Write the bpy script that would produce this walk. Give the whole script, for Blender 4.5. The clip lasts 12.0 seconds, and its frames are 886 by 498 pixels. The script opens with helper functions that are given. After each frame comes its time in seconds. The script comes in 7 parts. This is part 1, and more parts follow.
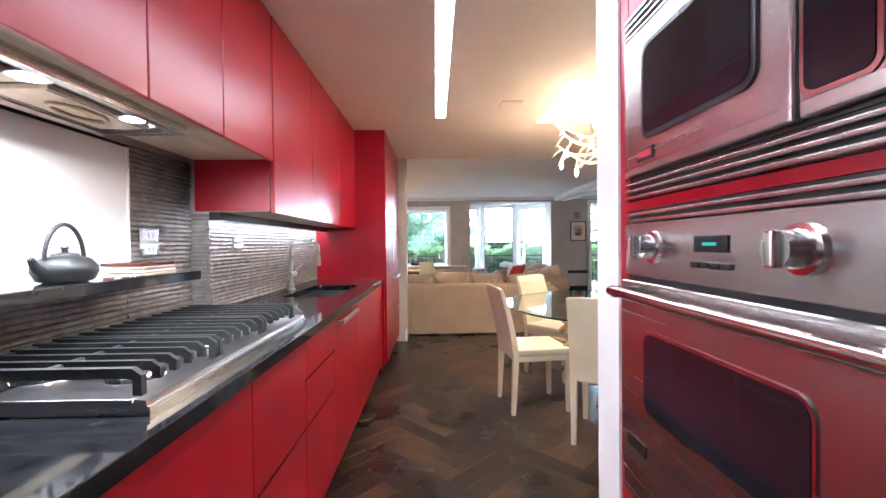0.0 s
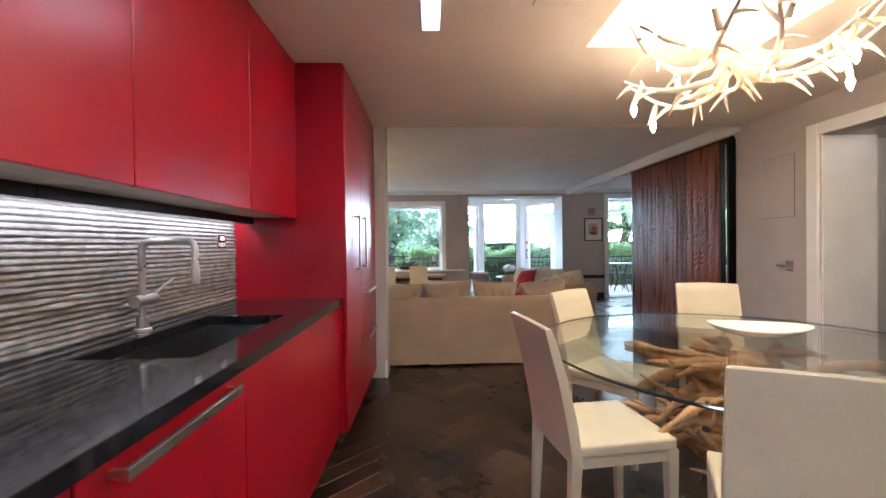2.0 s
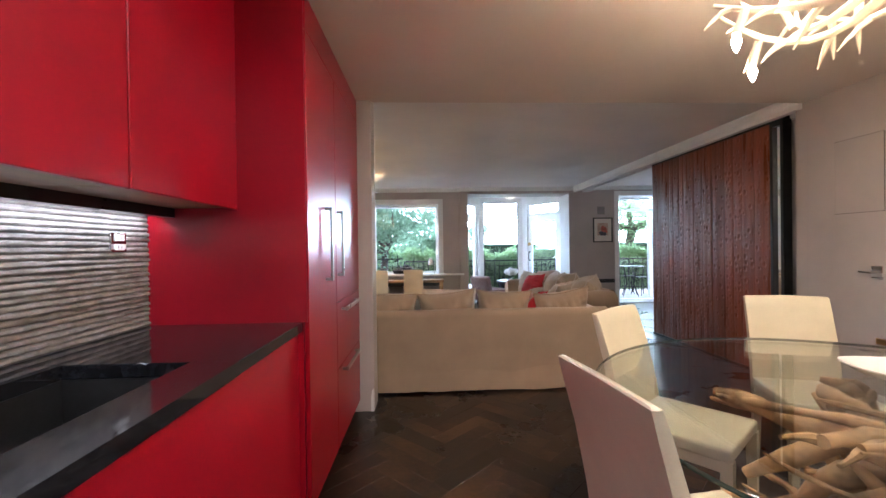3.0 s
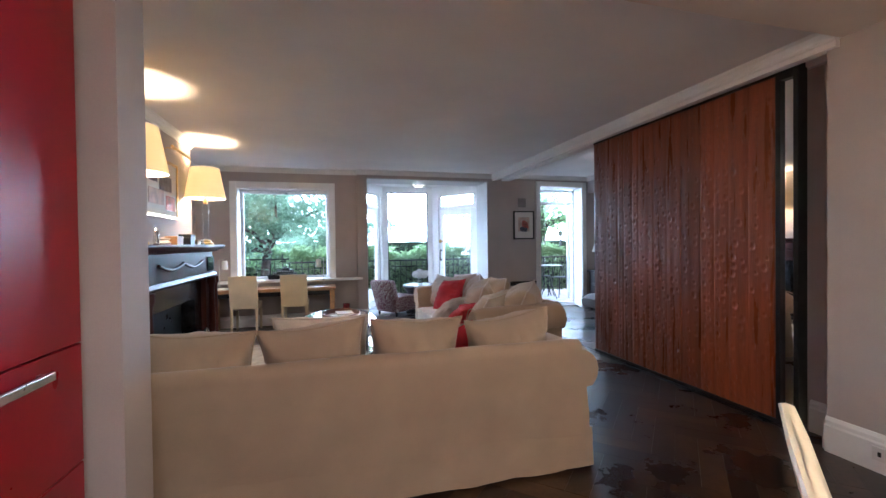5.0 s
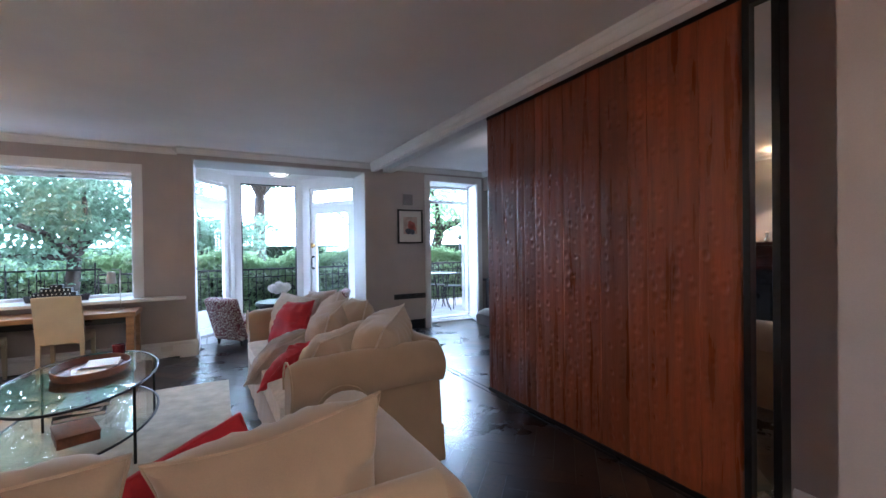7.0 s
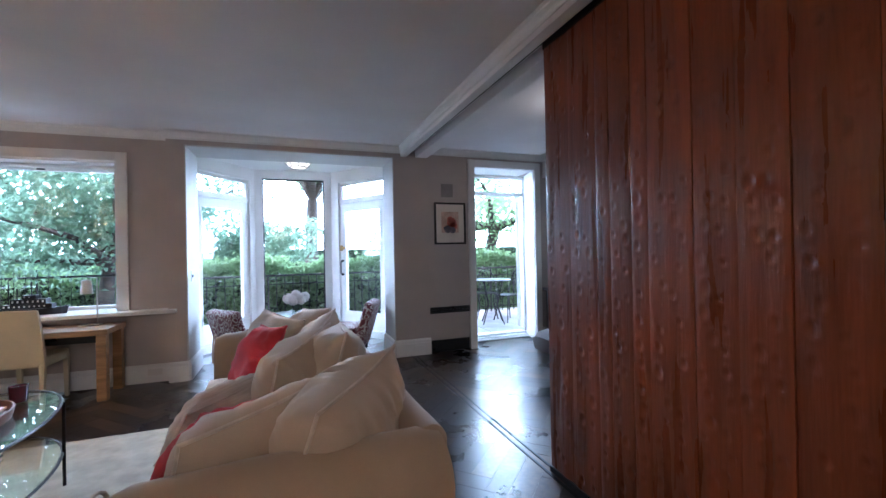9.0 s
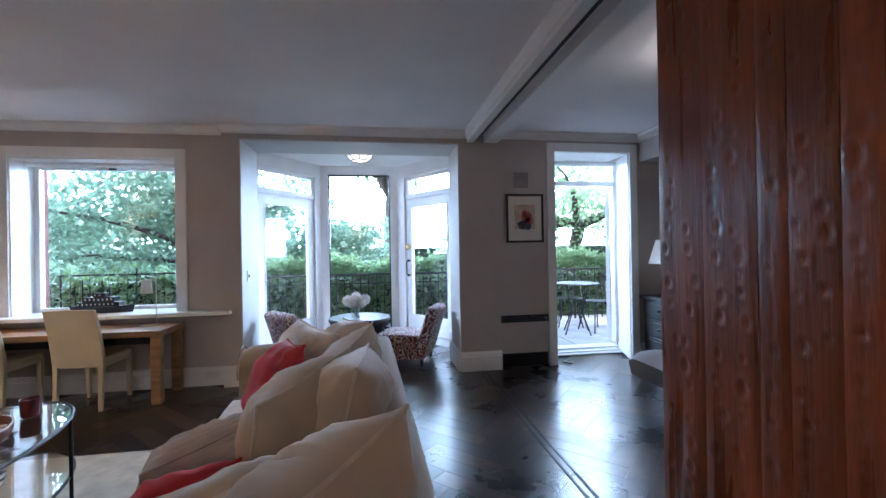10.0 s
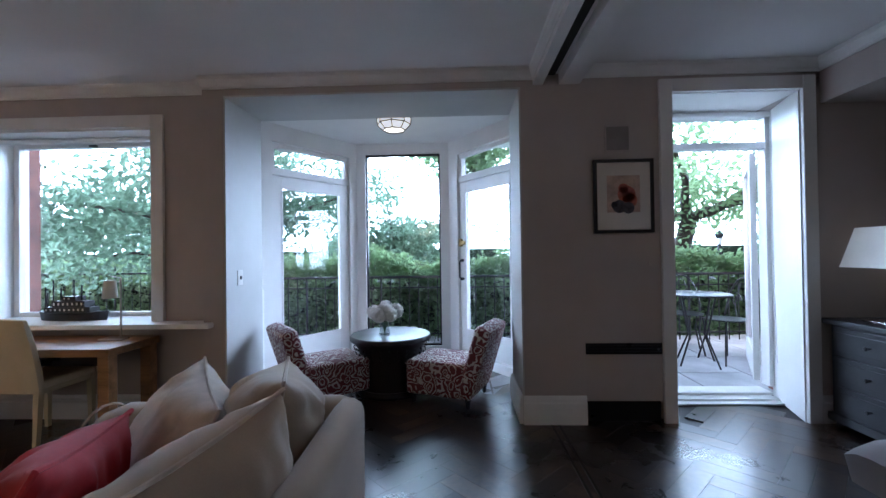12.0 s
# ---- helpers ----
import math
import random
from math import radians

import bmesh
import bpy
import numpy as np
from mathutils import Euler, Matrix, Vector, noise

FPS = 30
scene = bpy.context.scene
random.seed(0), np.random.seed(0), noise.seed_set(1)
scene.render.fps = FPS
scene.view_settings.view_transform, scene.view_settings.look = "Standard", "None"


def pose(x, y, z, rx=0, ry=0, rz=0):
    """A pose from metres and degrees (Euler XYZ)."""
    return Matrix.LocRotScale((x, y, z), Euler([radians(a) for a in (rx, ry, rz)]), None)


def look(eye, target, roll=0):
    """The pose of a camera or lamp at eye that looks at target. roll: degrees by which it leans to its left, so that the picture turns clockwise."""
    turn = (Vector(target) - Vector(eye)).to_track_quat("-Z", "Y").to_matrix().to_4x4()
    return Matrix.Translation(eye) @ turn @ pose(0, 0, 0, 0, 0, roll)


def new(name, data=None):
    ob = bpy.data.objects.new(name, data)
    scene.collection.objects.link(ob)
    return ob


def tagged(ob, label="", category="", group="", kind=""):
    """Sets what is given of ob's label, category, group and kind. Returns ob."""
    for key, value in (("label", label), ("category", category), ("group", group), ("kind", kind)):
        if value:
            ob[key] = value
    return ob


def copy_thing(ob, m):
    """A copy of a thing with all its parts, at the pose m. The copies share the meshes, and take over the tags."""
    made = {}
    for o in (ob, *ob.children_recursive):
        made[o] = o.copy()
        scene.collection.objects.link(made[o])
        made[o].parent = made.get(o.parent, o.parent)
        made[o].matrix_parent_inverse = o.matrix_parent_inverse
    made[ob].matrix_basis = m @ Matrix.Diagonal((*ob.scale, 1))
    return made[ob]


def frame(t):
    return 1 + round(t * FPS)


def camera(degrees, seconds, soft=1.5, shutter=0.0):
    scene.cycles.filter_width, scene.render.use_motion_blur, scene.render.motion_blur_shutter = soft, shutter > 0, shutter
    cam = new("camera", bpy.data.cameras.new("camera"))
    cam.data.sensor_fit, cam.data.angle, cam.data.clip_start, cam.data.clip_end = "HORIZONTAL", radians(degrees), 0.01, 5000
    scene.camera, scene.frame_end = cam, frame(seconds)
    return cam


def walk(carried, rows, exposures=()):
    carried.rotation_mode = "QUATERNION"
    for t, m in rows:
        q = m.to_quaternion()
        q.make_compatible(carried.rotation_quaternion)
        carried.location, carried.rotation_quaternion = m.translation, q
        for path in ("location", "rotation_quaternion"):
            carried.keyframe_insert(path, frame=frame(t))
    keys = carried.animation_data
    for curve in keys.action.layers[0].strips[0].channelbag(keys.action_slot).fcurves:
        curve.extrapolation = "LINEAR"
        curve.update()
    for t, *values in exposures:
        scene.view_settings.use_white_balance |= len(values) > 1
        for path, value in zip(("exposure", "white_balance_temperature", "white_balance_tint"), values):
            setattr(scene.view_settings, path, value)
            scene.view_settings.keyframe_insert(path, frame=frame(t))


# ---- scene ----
import collections

cam = camera(94.1, 12.0)
PATH = [
    (0, (-0.069, -0.406, 1.248), (-0.032, 1.594, 1.222), -0.6),
    (0.5, (-0.038, -0.048, 1.227), (0.005, 1.951, 1.202), -0.7),
    (1, (-0.028, 0.298, 1.23), (0.028, 2.297, 1.208), -0.8),
    (1.5, (-0.006, 0.652, 1.233), (0.05, 2.651, 1.213), -0.7),
    (2, (-0.031, 1.032, 1.231), (0.031, 3.03, 1.212), -0.7),
    (2.5, (-0.04, 1.399, 1.236), (0.031, 3.398, 1.22), -0.8),
    (2.7, (-0.045, 1.539, 1.231), (0.032, 3.537, 1.221), -0.8),
    (4.5, (0.128, 2.954, 1.252), (0.406, 4.934, 1.222), -0.9),
    (5, (0.223, 3.297, 1.223), (0.753, 5.225, 1.196), -0.7),
    (5.5, (0.412, 3.611, 1.209), (1.145, 5.472, 1.184), -0.9),
    (6, (0.584, 3.906, 1.21), (1.461, 5.704, 1.193), -0.5),
    (6.5, (0.822, 4.167, 1.239), (1.756, 5.936, 1.217), -0.8),
    (7, (1.055, 4.384, 1.237), (2.011, 6.141, 1.222), -0.7),
    (8.8, (1.706, 5.264, 1.211), (2.455, 7.119, 1.212), -1.3),
    (9, (1.761, 5.366, 1.213), (2.451, 7.243, 1.218), -1.1),
    (9.5, (1.909, 5.643, 1.205), (2.416, 7.577, 1.212), -0.9),
    (10, (2.054, 5.919, 1.218), (2.366, 7.894, 1.223), -1.0),
    (10.5, (2.158, 6.21, 1.21), (2.313, 8.204, 1.214), -0.9),
    (11, (2.241, 6.529, 1.172), (2.304, 8.528, 1.184), -0.8),
    (11.5, (2.347, 6.847, 1.165), (2.327, 8.847, 1.178), -0.9),
    (12, (2.434, 7.152, 1.161), (2.359, 9.151, 1.181), -0.8),
]
EXPOSURES = [(0, 1.55, 5250, 10), (1.0, 1.12, 5250, 10), (2.5, 0.92, 5300, 12), (5.0, 0.80, 5050, 14), (7.0, 0.66, 4950, 15), (9.0, 0.68, 4950, 15), (12.0, -0.25, 5100, 16)]
walk(cam, [(t, look(eye, target, roll)) for t, eye, target, roll in PATH], EXPOSURES)

# ---- world and lights ----
world = bpy.data.worlds.new("world")
scene.world = world
world.use_nodes = True
wn = world.node_tree
sky = wn.nodes.new("ShaderNodeTexSky")
sky.sky_type = "NISHITA"
sky.sun_disc = False
sky.sun_elevation, sky.sun_rotation = radians(38), radians(200)
sky.air_density, sky.dust_density, sky.ozone_density = 1.0, 2.0, 1.0
wn.links.new(sky.outputs[0], wn.nodes["Background"].inputs[0])
wn.nodes["Background"].inputs[1].default_value = 0.15


def lamp(name, kind, energy, colour, m, **more):
    data = bpy.data.lights.new(name, kind)
    data.energy, data.color = energy, colour
    if "size" in more:
        data.shape = "RECTANGLE"
        data.size, data.size_y = more["size"]
    if "radius" in more:
        data.shadow_soft_size = more["radius"]
    if "angle" in more:
        data.angle = radians(more["angle"])
    ob = new(name, data)
    ob.matrix_world = m
    return ob


WARM, SOFTWARM = (1.0, 0.66, 0.34), (1.0, 0.82, 0.62)
lamp("sun", "SUN", 5.0, (1.0, 0.95, 0.88), look((-14, 2, 26), (0, 16, 0)), angle=10)
lamp("track_glow", "AREA", 10, (1.0, 0.95, 0.90), look((0.0, 1.4, 2.31), (0.0, 1.4, 0)), size=(0.06, 3.4))
lamp("skylight_glow", "AREA", 20, (1.0, 0.80, 0.55), look((1.36, 2.86, 2.45), (1.36, 2.86, 0)), size=(0.9, 0.9))
lamp("cabinet_glow", "AREA", 3, (1.0, 0.95, 0.92), look((-1.125, 2.55, 1.366), (-1.2, 2.55, 1.26)), size=(1.9, 0.02))
lamp("hood_glow", "AREA", 15, (1.0, 0.93, 0.85), look((-0.93, 0.55, 1.605), (-0.86, 0.55, 1.0)), size=(0.12, 0.9))
lamp("chandelier_glow", "POINT", 8, WARM, Matrix.Translation((1.37, 2.88, 2.0)), radius=0.3)
lamp("mantel_glow", "POINT", 30, WARM, Matrix.Translation((-1.12, 8.5, 1.90)), radius=0.04)
lamp("mantel_glow", "POINT", 30, WARM, Matrix.Translation((-1.12, 6.76, 1.90)), radius=0.04)
lamp("den_glow", "POINT", 2, SOFTWARM, Matrix.Translation((3.9, 8.1, 2.2)), radius=0.08)
# Lamp out of view, added to light the hall; no fitting is built.
lamp("unseen_hall_lamp", "POINT", 5.5, SOFTWARM, Matrix.Translation((4.1, 3.1, 2.1)), radius=0.1)
lamp("bay_glow", "POINT", 1.5, SOFTWARM, Matrix.Translation((1.86, 10.9, 2.2)), radius=0.06)

# ---- materials ----


def material(name, colour, rough=0.5, metal=0.0, vary=0.12, scale=6.0, fine=90.0, bump=0.1, stretch=(1, 1, 1), coat=0.0,
             random_tone=0.0, island_tone=0.0, sheen=0.0, rough_vary=0.1, spec=0.5, trans=0.0, emit=None, strength=0.0):
    """A surface with blotches and grain at two scales, and a fine relief."""
    m = bpy.data.materials.new(name)
    m.use_nodes = True
    n, link = m.node_tree.nodes, m.node_tree.links.new
    p = n["Principled BSDF"]
    co = n.new("ShaderNodeTexCoord")
    mp = n.new("ShaderNodeMapping")
    mp.inputs["Scale"].default_value = stretch
    link(co.outputs["Object"], mp.inputs[0])
    big, small = n.new("ShaderNodeTexNoise"), n.new("ShaderNodeTexNoise")
    big.inputs["Scale"].default_value, small.inputs["Scale"].default_value = scale, fine
    big.inputs["Detail"].default_value, small.inputs["Detail"].default_value = 4, 3
    link(mp.outputs[0], big.inputs[0])
    link(mp.outputs[0], small.inputs[0])
    mix = n.new("ShaderNodeMath")
    mix.operation = "MULTIPLY_ADD"
    mix.inputs[1].default_value = 0.35
    link(small.outputs[0], mix.inputs[0])
    link(big.outputs[0], mix.inputs[2])
    ramp = n.new("ShaderNodeValToRGB")
    lo = [max(0, c * (1 - 2 * vary)) for c in colour]
    hi = [min(1, c * (1 + 1.6 * vary)) for c in colour]
    ramp.color_ramp.elements[0].position, ramp.color_ramp.elements[1].position = 0.42, 0.95
    ramp.color_ramp.elements[0].color, ramp.color_ramp.elements[1].color = (*lo, 1), (*hi, 1)
    link(mix.outputs[0], ramp.inputs[0])
    out = ramp.outputs[0]
    if random_tone or island_tone:
        src = n.new("ShaderNodeObjectInfo").outputs["Random"] if random_tone else n.new("ShaderNodeNewGeometry").outputs["Random Per Island"]
        amount = random_tone or island_tone
        rng = n.new("ShaderNodeMapRange")
        rng.inputs[3].default_value, rng.inputs[4].default_value = 1 - amount, 1 + amount
        link(src, rng.inputs[0])
        hsv = n.new("ShaderNodeHueSaturation")
        link(rng.outputs[0], hsv.inputs["Value"])
        link(out, hsv.inputs["Color"])
        out = hsv.outputs[0]
    link(out, p.inputs["Base Color"])
    rr = n.new("ShaderNodeMapRange")
    rr.inputs[3].default_value, rr.inputs[4].default_value = max(0.02, rough - rough_vary), min(1, rough + rough_vary)
    link(big.outputs[0], rr.inputs[0])
    link(rr.outputs[0], p.inputs["Roughness"])
    p.inputs["Metallic"].default_value = metal
    p.inputs["Specular IOR Level"].default_value = spec
    p.inputs["Coat Weight"].default_value = coat
    p.inputs["Coat Roughness"].default_value = 0.15
    p.inputs["Sheen Weight"].default_value = sheen
    p.inputs["Transmission Weight"].default_value = trans
    if bump:
        b = n.new("ShaderNodeBump")
        b.inputs["Strength"].default_value, b.inputs["Distance"].default_value = bump, 0.004
        link(mix.outputs[0], b.inputs["Height"])
        link(b.outputs[0], p.inputs["Normal"])
    if emit:
        p.inputs["Emission Color"].default_value = (*emit, 1)
        p.inputs["Emission Strength"].default_value = strength
    return m


def glass_material(name, tint, gloss_rough=0.0, ior=1.45):
    m = bpy.data.materials.new(name)
    m.use_nodes = True
    n, link = m.node_tree.nodes, m.node_tree.links.new
    clear, shine, mix, fr = n.new("ShaderNodeBsdfTransparent"), n.new("ShaderNodeBsdfGlossy"), n.new("ShaderNodeMixShader"), n.new("ShaderNodeLayerWeight")
    power, least = n.new("ShaderNodeMath"), n.new("ShaderNodeMath")
    power.operation, least.operation = "POWER", "MULTIPLY_ADD"
    power.inputs[1].default_value = 5.0
    base = ((ior - 1) / (ior + 1)) ** 2
    least.inputs[1].default_value, least.inputs[2].default_value = 1 - base, base
    clear.inputs[0].default_value = (*tint, 1)
    shine.inputs["Roughness"].default_value = gloss_rough
    fr.inputs[0].default_value = 0.5
    link(fr.outputs["Facing"], power.inputs[0])
    link(power.outputs[0], least.inputs[0])
    link(least.outputs[0], mix.inputs[0])
    link(clear.outputs[0], mix.inputs[1])
    link(shine.outputs[0], mix.inputs[2])
    link(mix.outputs[0], n["Material Output"].inputs[0])
    return m


def damask_material():
    """Dark red cloth with a pale scrolling medallion weave."""
    m = material("damask_cloth", (0.16, 0.035, 0.045), 0.85, sheen=0.2, vary=0.1)
    n, link = m.node_tree.nodes, m.node_tree.links.new
    co = n.new("ShaderNodeTexCoord")
    warp = n.new("ShaderNodeTexNoise")
    warp.inputs["Scale"].default_value = 9
    link(co.outputs["Object"], warp.inputs[0])
    add = n.new("ShaderNodeMixRGB")
    add.blend_type = "ADD"
    add.inputs[0].default_value = 0.12
    link(co.outputs["Object"], add.inputs[1])
    link(warp.outputs["Color"], add.inputs[2])
    vor = n.new("ShaderNodeTexVoronoi")
    vor.inputs["Scale"].default_value = 11
    link(add.outputs[0], vor.inputs[0])
    sine = n.new("ShaderNodeMath")
    sine.operation = "SINE"
    mul = n.new("ShaderNodeMath")
    mul.operation = "MULTIPLY"
    mul.inputs[1].default_value = 26
    link(vor.outputs["Distance"], mul.inputs[0])
    link(mul.outputs[0], sine.inputs[0])
    ramp = n.new("ShaderNodeValToRGB")
    ramp.color_ramp.elements[0].position, ramp.color_ramp.elements[1].position = 0.42, 0.5
    ramp.color_ramp.elements[0].color, ramp.color_ramp.elements[1].color = (0.15, 0.03, 0.04, 1), (0.62, 0.56, 0.5, 1)
    link(sine.outputs[0], ramp.inputs[0])
    link(ramp.outputs[0], n["Principled BSDF"].inputs["Base Color"])
    return m


def leaf_material(name, colour):
    """A leaf that lets part of the light through."""
    m = material(name, colour, 0.5, vary=0.35, scale=1.2, island_tone=0.5, bump=0.0)
    n, link = m.node_tree.nodes, m.node_tree.links.new
    thin, mix = n.new("ShaderNodeBsdfTranslucent"), n.new("ShaderNodeMixShader")
    thin.inputs[0].default_value = (colour[0] * 3.0, colour[1] * 2.9, colour[2] * 2.7, 1)
    mix.inputs[0].default_value = 0.68
    link(n["Principled BSDF"].outputs[0], mix.inputs[1])
    link(thin.outputs[0], mix.inputs[2])
    link(mix.outputs[0], n["Material Output"].inputs[0])
    return m


def oak_floor_material(name, tone):
    """Dark stained oak: each block has a tone of its own, rubbed brown where feet have worn the stain."""
    m = material(name, (0.019, 0.0105, 0.007), 0.27, vary=0.3, bump=0.0, rough_vary=0.0, coat=0.12)
    n, link = m.node_tree.nodes, m.node_tree.links.new
    p = n["Principled BSDF"]
    geo = n.new("ShaderNodeNewGeometry")
    value = n.new("ShaderNodeObjectInfo").outputs["Random"] if tone == "object" else geo.outputs["Random Per Island"]
    worn, grain = n.new("ShaderNodeTexNoise"), n.new("ShaderNodeTexNoise")
    worn.inputs["Scale"].default_value, worn.inputs["Detail"].default_value, worn.inputs["Roughness"].default_value = 1.7, 6, 0.62
    grain.inputs["Scale"].default_value, grain.inputs["Detail"].default_value = 38, 4
    for tex in (worn, grain):
        link(geo.outputs["Position"], tex.inputs[0])
    add = n.new("ShaderNodeMath")
    add.operation = "MULTIPLY_ADD"
    add.inputs[1].default_value = 0.26
    link(value, add.inputs[0])
    link(worn.outputs[0], add.inputs[2])
    fine = n.new("ShaderNodeMath")
    fine.operation = "MULTIPLY_ADD"
    fine.inputs[1].default_value = 0.22
    link(grain.outputs[0], fine.inputs[0])
    link(add.outputs[0], fine.inputs[2])
    ramp = n.new("ShaderNodeValToRGB")
    ramp.color_ramp.elements[0].position, ramp.color_ramp.elements[1].position = 0.52, 1.0
    ramp.color_ramp.elements[0].color, ramp.color_ramp.elements[1].color = (0.0085, 0.0055, 0.0045, 1), (0.10, 0.052, 0.024, 1)
    mid = ramp.color_ramp.elements.new(0.76)
    mid.color = (0.021, 0.0115, 0.0072, 1)
    link(fine.outputs[0], ramp.inputs[0])
    link(ramp.outputs[0], p.inputs["Base Color"])
    rr = n.new("ShaderNodeMapRange")
    rr.inputs[1].default_value, rr.inputs[2].default_value = 0.3, 0.7
    rr.inputs[3].default_value, rr.inputs[4].default_value = 0.23, 0.36
    link(worn.outputs[0], rr.inputs[0])
    link(rr.outputs[0], p.inputs["Roughness"])
    b = n.new("ShaderNodeBump")
    b.inputs["Strength"].default_value, b.inputs["Distance"].default_value = 0.12, 0.003
    link(fine.outputs[0], b.inputs["Height"])
    link(b.outputs[0], p.inputs["Normal"])
    return m


RED = material("red_lacquer", (0.30, 0.003, 0.012), 0.30, spec=0.4, vary=0.05, scale=3, bump=0.02, rough_vary=0.05)
PAINT = material("taupe_wall_paint", (0.47, 0.415, 0.385), 0.75, vary=0.05, scale=2.5, fine=180, bump=0.06)
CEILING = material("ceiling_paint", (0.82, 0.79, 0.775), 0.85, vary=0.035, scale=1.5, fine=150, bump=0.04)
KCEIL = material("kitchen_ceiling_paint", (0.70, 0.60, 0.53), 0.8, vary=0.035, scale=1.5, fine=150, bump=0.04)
# White trim toned grey: the reveals' shade is put into the colour.
REVEAL = material("shade_greyed_reveal_trim", (0.55, 0.545, 0.53), 0.6, vary=0.03, scale=4, bump=0.03)
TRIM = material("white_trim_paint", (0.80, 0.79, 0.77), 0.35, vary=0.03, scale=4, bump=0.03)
GRANITE = material("black_granite", (0.014, 0.014, 0.016), 0.07, vary=0.45, scale=30, fine=260, bump=0.01, rough_vary=0.03)
STONE = material("split_slate", (0.23, 0.205, 0.185), 0.55, vary=0.22, scale=20, fine=90, bump=0.5, random_tone=0.12)
# Steel darkened to hold the dark reflections inside the sink.
BASIN = material("satin_steel_dark_reflections", (0.20, 0.195, 0.19), 0.34, 1.0, vary=0.08, bump=0.02)
STEEL = material("brushed_steel", (0.56, 0.53, 0.52), 0.27, 1.0, vary=0.02, scale=3, fine=160, bump=0.004, rough_vary=0.03, stretch=(1, 0.05, 6))
CHROME = material("polished_steel", (0.75, 0.74, 0.72), 0.14, 1.0, vary=0.04, bump=0)
NICKEL = material("satin_nickel", (0.60, 0.57, 0.53), 0.30, 1.0, vary=0.06, bump=0.02)
IRON = material("black_cast_iron", (0.02, 0.02, 0.02), 0.5, 0.3, vary=0.3, bump=0.2)
BLACK = material("black_enamel", (0.012, 0.012, 0.013), 0.3, vary=0.2, bump=0.02)
OVENGLASS = material("dark_oven_glass", (0.012, 0.010, 0.014), 0.06, vary=0.3, bump=0.0, rough_vary=0.03)
FLOORWOOD = oak_floor_material("dark_stained_oak", "island")
FLOORPIECE = oak_floor_material("dark_stained_oak_block", "object")
GROUT = material("floor_joint", (0.012, 0.008, 0.006), 0.6, vary=0.3)
LEATHER = material("cream_leather", (0.62, 0.545, 0.385), 0.38, vary=0.06, scale=5, fine=220, bump=0.12)
PILLOWLINEN = material("soft_beige_linen", (0.50, 0.395, 0.285), 0.92, vary=0.07, scale=4, fine=320, bump=0.25, sheen=0.3)
LINEN = material("beige_linen", (0.36, 0.262, 0.172), 0.92, vary=0.07, scale=4, fine=320, bump=0.25, sheen=0.3)
LINENPALE = material("pale_linen", (0.62, 0.53, 0.43), 0.92, vary=0.10, scale=18, fine=320, bump=0.25, sheen=0.3)
LINENBAND = material("striped_grey_linen", (0.47, 0.40, 0.34), 0.92, vary=0.14, scale=9, fine=240, bump=0.2, stretch=(1, 6, 1))
REDCLOTH = material("red_velvet", (0.42, 0.012, 0.02), 0.8, vary=0.12, sheen=0.05, bump=0.1)
BARN = material("hewn_redwood", (0.215, 0.052, 0.017), 0.29, spec=0.38, vary=0.2, scale=6, fine=40, bump=0.7, stretch=(3, 3, 0.22), random_tone=0.24, rough_vary=0.08)
DARKSTEEL = material("blackened_steel", (0.028, 0.027, 0.027), 0.4, 0.7, vary=0.2, bump=0.05)
MIRROR = material("mirror", (0.85, 0.86, 0.86), 0.02, 1.0, vary=0.01, bump=0, rough_vary=0.01)
MAHOGANY = material("dark_mahogany", (0.060, 0.017, 0.012), 0.34, spec=0.15, vary=0.35, scale=6, fine=40, bump=0.1, stretch=(1, 1, 0.3))
MARBLE = material("black_marble", (0.02, 0.02, 0.022), 0.2, spec=0.3, vary=0.5, scale=9, bump=0.0)
OAK = material("honey_oak", (0.36, 0.20, 0.09), 0.4, vary=0.25, scale=6, fine=50, bump=0.1, stretch=(0.3, 3, 3))
UNDERWOOD = material("cabinet_underside_maple", (0.42, 0.31, 0.21), 0.5, vary=0.12, stretch=(3, 0.3, 3))
DRIFT = material("weathered_driftwood", (0.46, 0.27, 0.12), 0.65, vary=0.35, scale=9, fine=60, bump=0.5)
ANTLER = material("bleached_antler", (0.66, 0.56, 0.42), 0.5, vary=0.10, scale=8, fine=50, bump=0.25)
CERAMIC = material("glazed_white_ceramic", (0.78, 0.75, 0.70), 0.12, vary=0.08, scale=8, bump=0.02)
DAMASK = damask_material()
EBONY = material("black_carved_wood", (0.012, 0.011, 0.012), 0.35, vary=0.3, bump=0.1)
DRESSER = material("black_painted_wood", (0.022, 0.021, 0.023), 0.42, vary=0.3, scale=8, bump=0.1)
GREYCLOTH = material("grey_felt", (0.30, 0.28, 0.285), 0.95, vary=0.06, fine=300, bump=0.2, sheen=0.2)
RUG = material("cream_wool_rug", (0.46, 0.41, 0.315), 0.98, vary=0.12, scale=9, fine=420, bump=0.6)

PETAL = material("white_petals", (0.90, 0.88, 0.84), 0.7, vary=0.05, island_tone=0.08, bump=0.1)
LEAF = leaf_material("leaf_green", (0.080, 0.116, 0.082))
LEAFLIGHT = leaf_material("fresh_leaf_green", (0.10, 0.145, 0.075))
# Dark green that carries the shade between the leaves in its colour.
SHADYLEAF = material("shaded_hedge_inside", (0.022, 0.035, 0.016), 0.9, vary=0.5, scale=14, fine=60, bump=1.0)
BARK = material("tree_bark", (0.07, 0.05, 0.04), 0.9, vary=0.4, scale=6, bump=0.8)
